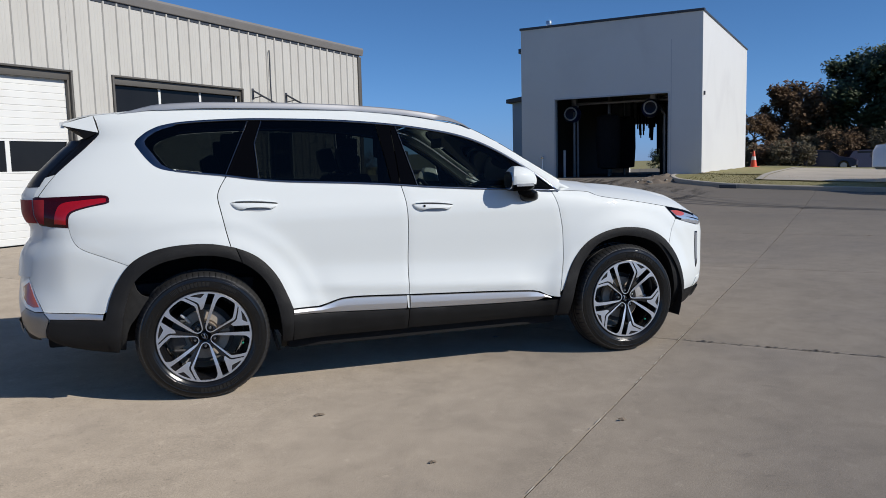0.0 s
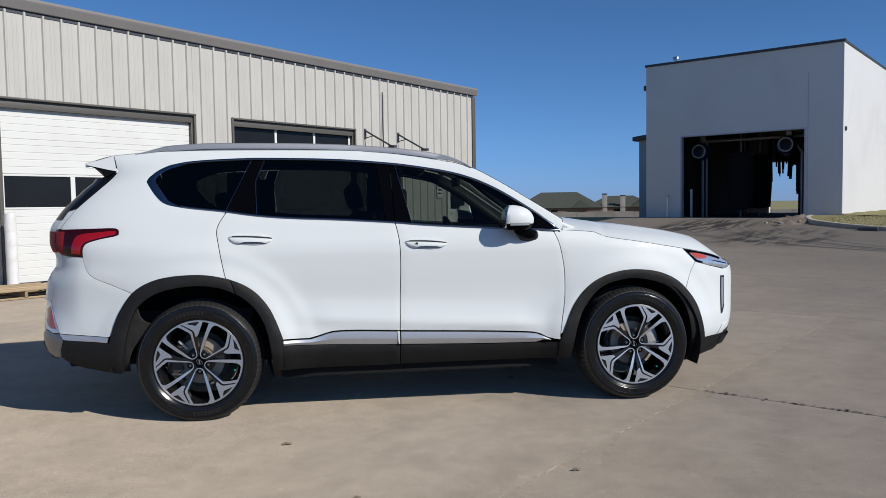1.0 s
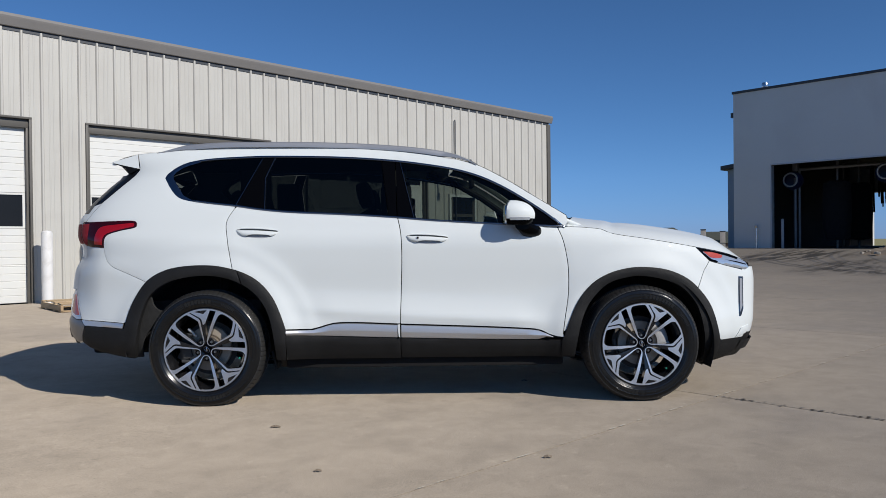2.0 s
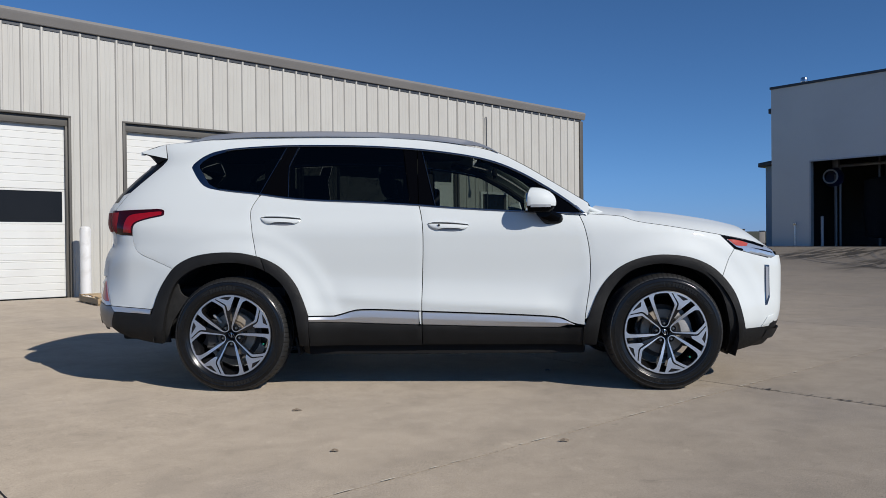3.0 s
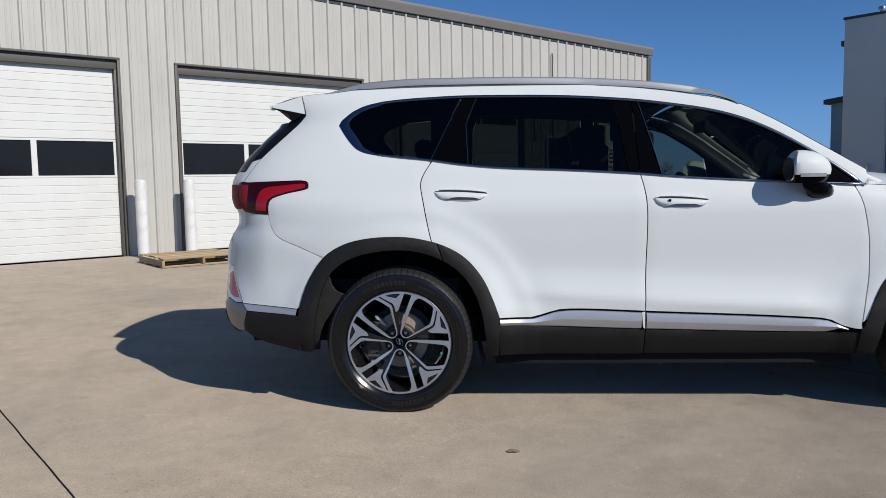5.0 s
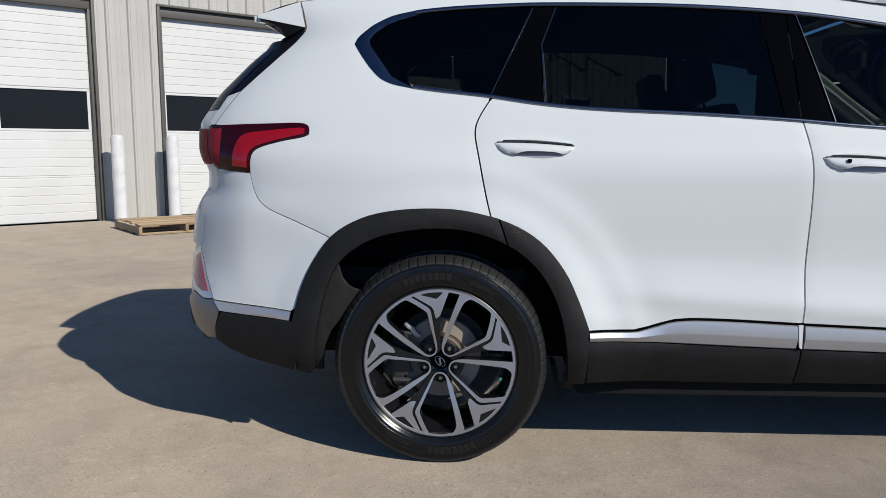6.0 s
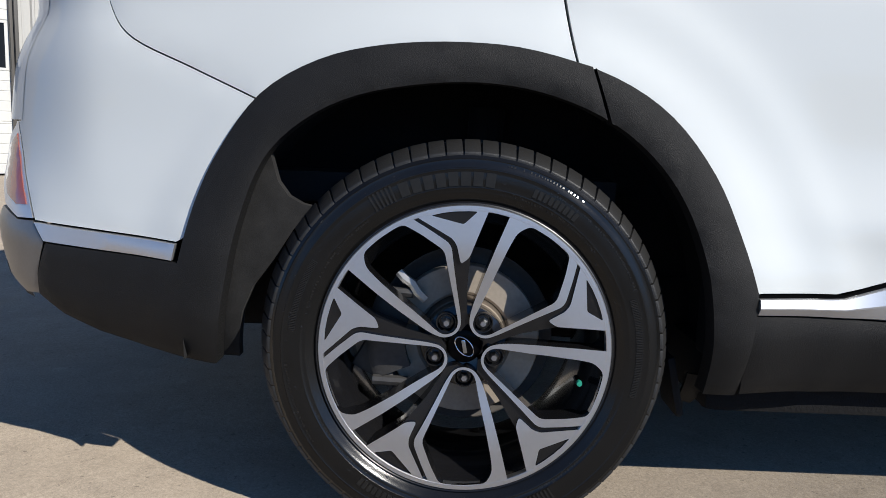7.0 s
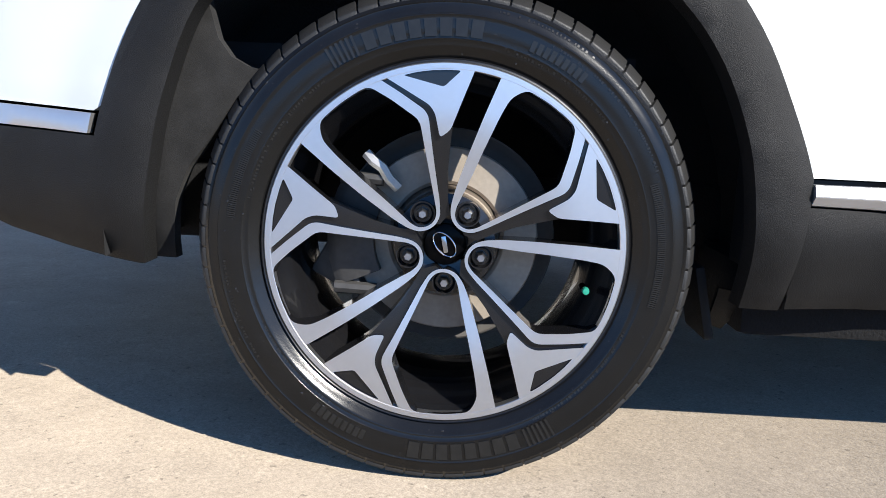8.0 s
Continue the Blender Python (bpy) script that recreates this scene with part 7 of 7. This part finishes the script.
    out["lever"] = mesh_of("brake_lever", *joined([sweep(lever, (0, -1, 0), [(-0.009, -0.006), (-0.009, 0.004), (-0.003, 0.007), (0.006, 0.005), (0.006, -0.006)]),
                                                   tube([(-0.118, -0.03, 0.124), (-0.118, -0.056, 0.124)], 0.005, 10), tube([(-0.083, -0.03, 0.086), (-0.083, -0.054, 0.086)], 0.005, 10)]), LEVER)
    out["bracket"] = mesh_of("knuckle", *joined([moved(box(-0.05, -0.012, -0.03, 0.05, 0.02, 0.03, 0.008), Matrix.Translation((-0.155, 0.0, -0.06)) @ Matrix.Rotation(0.5, 4, "Y")),
                                                 tube([(-0.17, -0.02, 0.02), (-0.13, -0.03, -0.10)], 0.011, 8)]), CAST_GREY)
    return out


WHEEL_MESHES = wheel_meshes()


def wheel(x, sgn, spin, caliper_at):
    """A two-tone alloy wheel with its tyre and brake. spin: degrees by which the spokes are turned."""
    m = Matrix.Translation((x, sgn * 0.818, WHEEL_Z + 0.004))
    if sgn > 0:
        m = m @ Matrix.Rotation(math.pi, 4, "Z")
    M = WHEEL_MESHES

    def child(key, parent, loc=Matrix.Identity(4), label=""):
        ob = new(M[key].name, M[key])
        ob.parent = parent
        ob.matrix_local = loc
        return tagged(ob, label)
    w = child("barrel", car, m, "two-tone alloy wheel with black road tyre")
    child("sidewall", w, label="glossy black tyre")
    child("tread", w)
    tagged(child("lugs", w), "", "", "", "stuff")
    for i in range(72):
        child("lug", w, Matrix.Rotation(2 * math.pi * i / 72, 4, "Y"))
    R = Matrix.Rotation(radians(-spin), 4, "Y")
    for key in M:
        if key.startswith(("word", "emblem", "small", "hatch")):
            child(key, w, Matrix.Rotation(radians(36.0 - spin), 4, "Y"))
    tagged(child("print", w), "", "", "", "stuff")
    tagged(child("drops", w, label="clear drops on the tyre"), "", "", "", "stuff")
    child("shield", w, label="grey steel dust shield")
    child("lip", w, label="bright machined rim edge")
    child("flange", w)
    for i in range(5):
        S = Matrix.Rotation(radians(-spin - 72 * i), 4, "Y")
        child("band", w, S, "bright machined spoke face")
        child("band_wall", w, S, "black spoke flank")
        child("fin", w, S, "bright machined fin")
        child("fin_wall", w, S, "black fin body")
        child("pocket", w, S)
        child("body", w, S, "gloss black spoke")
        child("seat", w, S @ Matrix.Translation((-0.0015, -0.075, 0.0562)))
        child("nut", w, S @ Matrix.Translation((-0.0015, -0.072, 0.0562)), "steel lug nut")
    child("hub", w)
    child("cap", w, R, "gloss black centre cap")
    child("badge", w, Matrix.Rotation(radians(0), 4, "Y"), "plain chrome oval badge")
    V = Matrix.Rotation(radians(-spin), 4, "Y") @ Matrix.Translation((0.2166 * math.cos(radians(-51)), -0.085, 0.2166 * math.sin(radians(-51))))
    child("valve", w, V)
    child("valve_cap", w, V, "green valve cap")
    child("disc", w, Matrix.Translation((0, -0.012, 0)), "steel brake disc")
    child("bell", w)
    child("lever", w, label="pale steel brake lever")
    child("bracket", w)
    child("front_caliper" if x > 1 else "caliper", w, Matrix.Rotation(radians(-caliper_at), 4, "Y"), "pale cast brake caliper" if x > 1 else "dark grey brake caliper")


wheel(0.0, -1, 36.0, 178)
wheel(0.0, 1, 10.0, 2)
wheel(2.765, -1, 5.0, 28)
wheel(2.765, 1, 20.0, 150)


# ---- far things ----
def heading(t_deg, d, z=None):
    x, y = -0.07 + d * math.cos(radians(t_deg)), -5.4 + d * math.sin(radians(t_deg))
    return Vector((x, y, rise_xy(x, y) if z is None else z))


def tree(p, h, r, leaf, label, seed, leaves=2600, trunk=0.22, bottom=0.25, size=1.0):
    rnd = random.Random(seed)
    t = holder("tree", Matrix.Translation(p), label, "tree", "", "trees beyond the drive")
    limbs, tips = [], []
    top = h * 0.8
    limbs.append(tube([(0, 0, -0.3), (0.05 * r, 0, h * 0.2), (-0.04 * r, 0.05 * r, h * 0.45), (0.02, 0, top)], trunk, 9, 0.25))
    for i in range(15):
        z0 = h * rnd.uniform(bottom * 0.7, 0.65)
        a, ln = rnd.uniform(0, 6.28), r * rnd.uniform(0.6, 1.0)
        e = Vector((math.cos(a) * ln, math.sin(a) * ln, min(h * 0.92, z0 + h * rnd.uniform(0.08, 0.32))))
        mid = Vector((e.x * 0.5, e.y * 0.5, z0 + (e.z - z0) * 0.35))
        limbs.append(tube([(0, 0, z0), mid, e], trunk * 0.35, 6, 0.25))
        tips += [e, mid, (e + mid) / 2]
    put("trunk", *joined(limbs), BARK, t)
    clumps = []
    for i in range(int(26 + 16 * r)):
        a, u, zz = rnd.uniform(0, 6.28), rnd.uniform(0.0, 1) ** 0.5, rnd.uniform(bottom + 0.08, 0.95)
        bulge = math.sqrt(max(0.08, 1 - ((zz - 0.52) / 0.50) ** 2))
        clumps.append((Vector((math.cos(a) * r * 0.85 * u * bulge, math.sin(a) * r * 0.85 * u * bulge, h * zz)), r * rnd.uniform(0.16, 0.30)))
    clumps += [(e * 0.9, r * 0.14) for e in tips[::3]]
    verts, faces = [], []
    for i in range(leaves):
        c, cr = rnd.choice(clumps)
        q = c + Vector((rnd.gauss(0, 1), rnd.gauss(0, 1), rnd.gauss(0, 0.8))).normalized() * cr * rnd.uniform(0.3, 1.0)
        s = rnd.uniform(0.07, 0.17) * (0.55 + r * 0.06) * size
        n1 = Vector((rnd.gauss(0, 1), rnd.gauss(0, 1), rnd.gauss(0, 1))).normalized()
        n2 = n1.orthogonal().normalized() * rnd.uniform(0.5, 0.8)
        k = len(verts)
        verts += [q - n1 * s, q + n2 * s, q + n1 * s, q - n2 * s]
        faces.append((k, k + 1, k + 2, k + 3))
    put("crown", verts, faces, leaf, t, "", False)


tree(heading(42.1, 72), 9.9, 5.0, LEAF_GREEN, "tall dark green oak with an uneven crown", 1, 46000, 0.3, 0.12, 1.4)
tree(heading(39.3, 72), 10.6, 5.2, LEAF_GREEN, "dark green oak beside a shorter one", 2, 40000, 0.3, 0.12, 1.4)
tree(heading(46.5, 70), 7.4, 3.3, LEAF_BROWN, "small oak with rust-brown autumn leaves", 3, 28000, 0.16, 0.05, 1.4)
tree(heading(45.0, 74), 6.0, 3.0, LEAF_GREEN, "low dark green tree behind the drive", 5, 14000, 0.14, 0.05, 1.4)
tree(heading(49.1, 60), 3.9, 1.7, LEAF_BROWN, "russet bushy tree behind the wash bay", 4, 12000, 0.14, 0.03)
for i, (t, d, h, r, leaf, lab) in enumerate([(44.0, 66, 3.4, 2.0, LEAF_BROWN, "rust-red shrub"), (45.4, 67, 2.9, 1.9, LEAF_TAN, "tan dry shrub"), (46.9, 49, 1.5, 1.6, LEAF_TAN, "low tan brush"),
                                             (47.8, 50, 1.6, 1.6, LEAF_BROWN, "low brown brush"), (42.9, 68, 3.6, 2.2, LEAF_BROWN, "rust-brown shrub"), (48.9, 52, 1.4, 1.4, LEAF_TAN, "low tan brush"), (40.2, 54, 3.0, 2.0, LEAF_TAN, "tan dry shrub")]):
    tree(heading(t, d), h, r, leaf, lab + " at the edge of the lot", 20 + i, 5000, 0.06, 0.02)
tree(heading(55.3, 150), 6.0, 2.6, LEAF_GREEN, "dark green tree in the field behind the wash bay", 41, 14000, 0.2, 0.02)
tree(heading(76.9, 190, -2.2), 7.5, 3.6, LEAF_BROWN, "bare reddish tree behind the houses", 40, 1600, 0.2)


def cone():
    c = holder("traffic_cone", Matrix.Translation(heading(49.15, 42.0) + Vector((0, 0, 0.12))), "orange traffic cone on the grass", "traffic cone")
    put("body", *lathe([(0.165, 0.03), (0.045, 0.80), (0.032, 0.82), (0.0001, 0.82)], 20, "z"), ORANGE, c)
    put("foot", *box(-0.20, -0.20, 0.0, 0.20, 0.20, 0.035, 0.01), ORANGE, c)
    put("sleeve", *lathe([(0.117, 0.36), (0.088, 0.54)], 20, "z"), DOOR_WHITE, c, "pale band")


cone()


def far_car(name, p, turn, mat, label, length=4.5, height=1.5, pickup=False):
    c = holder(name, Matrix.Translation(p) @ Matrix.Rotation(turn, 4, "Z"), label, "car" if not pickup else "pickup truck")
    L, W = length / 2, 0.92
    if pickup:
        line = [(-L, 0.55), (-L + 0.02, 1.12), (-0.25, 1.14), (-0.15, 1.75), (0.1, 1.86), (0.95, 1.84), (1.55, 1.22), (L - 0.15, 1.12), (L, 0.95), (L, 0.5), (L - 0.2, 0.42), (-L + 0.2, 0.42)]
    else:
        line = [(-L, 0.55), (-L + 0.05, 0.95), (-L + 0.4, 1.0), (-L + 0.9, height - 0.04), (-0.2, height), (0.5, height - 0.06), (1.1, 0.98), (L - 0.25, 0.86), (L, 0.7), (L, 0.4), (L - 0.2, 0.3), (-L + 0.2, 0.3)]
    v, n = [], len(line)
    for y, k in ((-W, 0.90), (-W * 0.93, 1.0), (W * 0.93, 1.0), (W, 0.90)):
        for x, z in line:
            yy = y * (0.84 if z > 1.25 else 1.0)
            v.append((x * (1 if k == 1 else 0.985), yy, 0.4 + (z - 0.4) * (1 if k == 1 else 0.985)))
    f = [(r * n + i, r * n + (i + 1) % n, (r + 1) * n + (i + 1) % n, (r + 1) * n + i) for r in range(3) for i in range(n)]
    f += [tuple(range(n))[::-1], tuple(3 * n + i for i in range(n))]
    put("body", v, f, mat, c, "", True, 40)
    for sg in (-1, 1):
        if pickup:
            put("window", *box(-0.12, sg * 0.79 - 0.012, 1.28, 1.15, sg * 0.79 + 0.012, 1.70, 0.005), DARK_PANE, c)
        else:
            put("window", *box(-1.1, sg * 0.79 - 0.03, 1.02, 0.6, sg * 0.79 + 0.03, height - 0.10, 0.01), DARK_PANE, c)
        for x in (-L * 0.62, L * 0.64):
            wv = lathe([(0.0001, -0.10), (0.20, -0.10), (0.22, -0.11), (0.33, -0.11), (0.36, -0.08), (0.36, 0.08), (0.0001, 0.10)], 24)
            put("wheel", *moved(wv, Matrix.Translation((x, sg * 0.84, 0.36)) @ Matrix.Rotation(0 if sg < 0 else math.pi, 4, "Z")), RUBBER, c)
            put("rim", *moved(lathe([(0.0001, -0.115), (0.19, -0.115), (0.21, -0.10)], 20), Matrix.Translation((x, sg * 0.84, 0.36)) @ Matrix.Rotation(0 if sg < 0 else math.pi, 4, "Z")), CAR_SILVER, c)
        put("tail_lamp", *box(-L - 0.02, sg * 0.80 - 0.07, 0.75, -L + 0.06, sg * 0.80 + 0.07, 1.02 if pickup else 0.92, 0.01), RED, c)
    put("bumper", *box(-L - 0.10, -0.85, 0.48, -L + 0.05, 0.85, 0.66, 0.03), CAP if pickup else mat, c)


lot = Vector((0, 0, 0.145))
far_car("pickup_truck", heading(36.95, 27.0) + lot, radians(188), TRUCK_WHITE, "white pickup truck parked on the drive", 5.8, 1.85, True)
far_car("parked_car", heading(44.9, 60) + Vector((0, 0, 0.02)), radians(-50), CAR_DARK, "dark purple car parked by the shrubs", 4.4, 1.45)
far_car("parked_car", heading(42.3, 66) + Vector((0, 0, 0.02)), radians(-20), CAR_DARK, "dark car parked under the trees", 4.6, 1.7)


def house(p, turn, w, d, ridge, label, chimneys=()):
    """A far single-storey brick house with a hipped roof."""
    h = holder("house", Matrix.Translation(p) @ Matrix.Rotation(turn, 4, "Z"), label, "house", "", "houses beyond the fence")
    e = 2.7
    put("wall", *box(-w / 2, -d / 2, 0, w / 2, d / 2, e), BRICK, h, "", False)
    o, k = 0.5, d * 0.42
    v = [(-w / 2 - o, -d / 2 - o, e), (w / 2 + o, -d / 2 - o, e), (w / 2 + o, d / 2 + o, e), (-w / 2 - o, d / 2 + o, e), (-w / 2 + k, 0, ridge), (w / 2 - k, 0, ridge)]
    roof = put("roof", v, [(0, 1, 5, 4), (1, 2, 5), (2, 3, 4, 5), (3, 0, 4), (3, 2, 1, 0)], SHINGLE, h, "dark shingle hipped roof", False)
    gable = [(w * 0.15, -d / 2 - 1.6, e), (w * 0.15 + 5.0, -d / 2 - 1.6, e), (w * 0.15 + 2.5, -d / 2 - 0.3, e + 2.0), (w * 0.15, 0, e), (w * 0.15 + 5.0, 0, e), (w * 0.15 + 2.5, 0, e + 2.0)]
    put("gable", gable, [(0, 1, 2), (0, 2, 5, 3), (1, 4, 5, 2)], SHINGLE, roof, "", False)
    for c, top in chimneys:
        put("chimney", *box(c - 0.65, -d / 2 - 0.4, 0, c + 0.65, -d / 2 + 0.5, top, 0.03), STUCCO, roof, "pale chimney")
        put("chimney_cap", *box(c - 0.72, -d / 2 - 0.5, top, c + 0.72, -d / 2 + 0.6, top + 0.2, 0.03), CAP, roof)
    for x in (-w * 0.3, -w * 0.05):
        put("window", *box(x - 0.8, -d / 2 - 0.06, 0.9, x + 0.8, -d / 2 + 0.02, 2.2), DARK_PANE, h, "", False)


house(heading(73.0, 205, -2.6), radians(-17), 22, 15, 6.8, "low brick house with a dark hipped roof")
house(heading(68.6, 215, -2.6), radians(-20), 18, 13, 5.7, "low brick house with two pale chimneys", ((-4.1, 6.1), (0.6, 5.6)))
house(heading(64.6, 240, -2.6), radians(-18), 20, 13, 5.9, "low brick house beyond the fence")
house(heading(81.5, 230, -2.6), radians(-8), 20, 13, 6.8, "low brick house with a dark roof")


def far_fence():
    m = Matrix.Translation(heading(86, 105, -1.28)) @ Matrix.Rotation(radians(-19), 4, "Z")
    f = holder("fence", m, "weathered cedar picket fence before the houses", "fence")
    for i in range(36):
        put("fence_panel", *joined([box(i * 2.4, -0.02, 0.05, i * 2.4 + 2.36, 0.02, 1.38 + 0.03 * math.sin(i * 2.1)), box(i * 2.4, 0.02, 0.5, i * 2.4 + 2.36, 0.06, 0.6), box(i * 2.4, 0.02, 1.1, i * 2.4 + 2.36, 0.06, 1.2)]), FENCE, f, "", False)
        put("fence_post", *box(i * 2.4 - 0.05, 0.0, 0, i * 2.4 + 0.04, 0.1, 1.46), FENCE, f, "", False)


far_fence()


# ---- small litter on the paving ----
def litter():
    rnd = random.Random(6)
    for x, y, s in [(0.543, -1.479, 0.045), (0.90, -2.32, 0.028), (1.962, -2.154, 0.035), (10.1, 3.74, 0.09), (2.10, -0.18, 0.04)]:
        z, s = rise_xy(x, y), s * 0.7
        v = [(x + s * math.cos(a) * rnd.uniform(0.7, 1.2), y + s * 0.45 * math.sin(a) * rnd.uniform(0.7, 1.2), z + 0.003 + 0.006 * (i % 2)) for i, a in enumerate([2 * math.pi * k / 9 for k in range(9)])]
        v.append((x, y, z + 0.016))
        o = put("dead_leaf", v, [(i, (i + 1) % 9, 9) for i in range(9)], SOIL if abs(s - 0.028) > 0.001 or y < -1 else LENS, None, "", False)
        tagged(o, "small curled dry leaf on the concrete", "leaf", "leaves on the paving")


litter()


# ---- the paving: concrete slabs with sealed joints ----
paving = holder("pavement", YARD, "pale weathered concrete paving slabs with dark joints", "pavement", "structure")
sheet("joint_bed", -41, -0.2, 22.8, 60, 1.4, JOINT, -0.020, parent=paving)
SLAB, A0, B0 = 4.05, -0.05, 11.70
A_LINES = [A0 + SLAB * i for i in range(-10, 6)] + [23.1]
B_LINES = [0.02] + [B0 + SLAB * i for i in range(0, 12)]
for a0, a1 in zip(A_LINES, A_LINES[1:]):
    for b0, b1 in zip(B_LINES, B_LINES[1:]):
        near = a0 > -14 and b0 < 22
        sheet("paving_slab", a0, b0, a1, b1, 0.13 if near else 1.0, CONCRETE, 0.0, parent=paving, inset=0.0042, thick=0.06, ragged=0.004 if near else 0.0)


def joint_chips():
    """Pale mortar that shows in broken dashes along the long joint, and crumbs beside the cracked one."""
    rnd = random.Random(31)
    pieces = []
    a = -9.0
    while a < 9.0:
        ln, w = rnd.uniform(0.02, 0.11), rnd.uniform(0.0022, 0.0050)
        if rnd.random() < 0.62:
            off = rnd.uniform(-0.004, 0.004)
            ring = [(a + ln * (0.5 + 0.5 * math.cos(k)) + rnd.uniform(-0.004, 0.004), B0 + off + w * math.sin(k) * rnd.uniform(0.6, 1.2)) for k in [2 * math.pi * j / 9 for j in range(9)]]
            pieces.append(([(p, -q, rise(p, q) + 0.0022) for p, q in ring], [tuple(range(9))[::-1]]))
        a += ln + rnd.uniform(0.005, 0.09)
    chips = put("joint_mortar", *joined(pieces), MORTAR, paving, "pale broken mortar in a joint", False)
    tagged(chips, "", "", "", "stuff")
    pieces = []
    for i in range(150):
        q, s = rnd.uniform(B0, B0 + 4.0), rnd.uniform(0.004, 0.013)
        p = A0 + rnd.gauss(0, 0.012)
        ring = [(p + s * math.cos(k) * rnd.uniform(0.5, 1.1), q + 1.8 * s * math.sin(k) * rnd.uniform(0.5, 1.1)) for k in [2 * math.pi * j / 7 for j in range(7)]]
        pieces.append(([(u, -v, rise(u, v) + 0.0020) for u, v in ring], [tuple(range(7))[::-1]]))
    crumbs = put("joint_crumbs", *joined(pieces), JOINT, paving, "dark spalled edge of a cracked joint", False)
    tagged(crumbs, "", "", "", "stuff")


joint_chips()
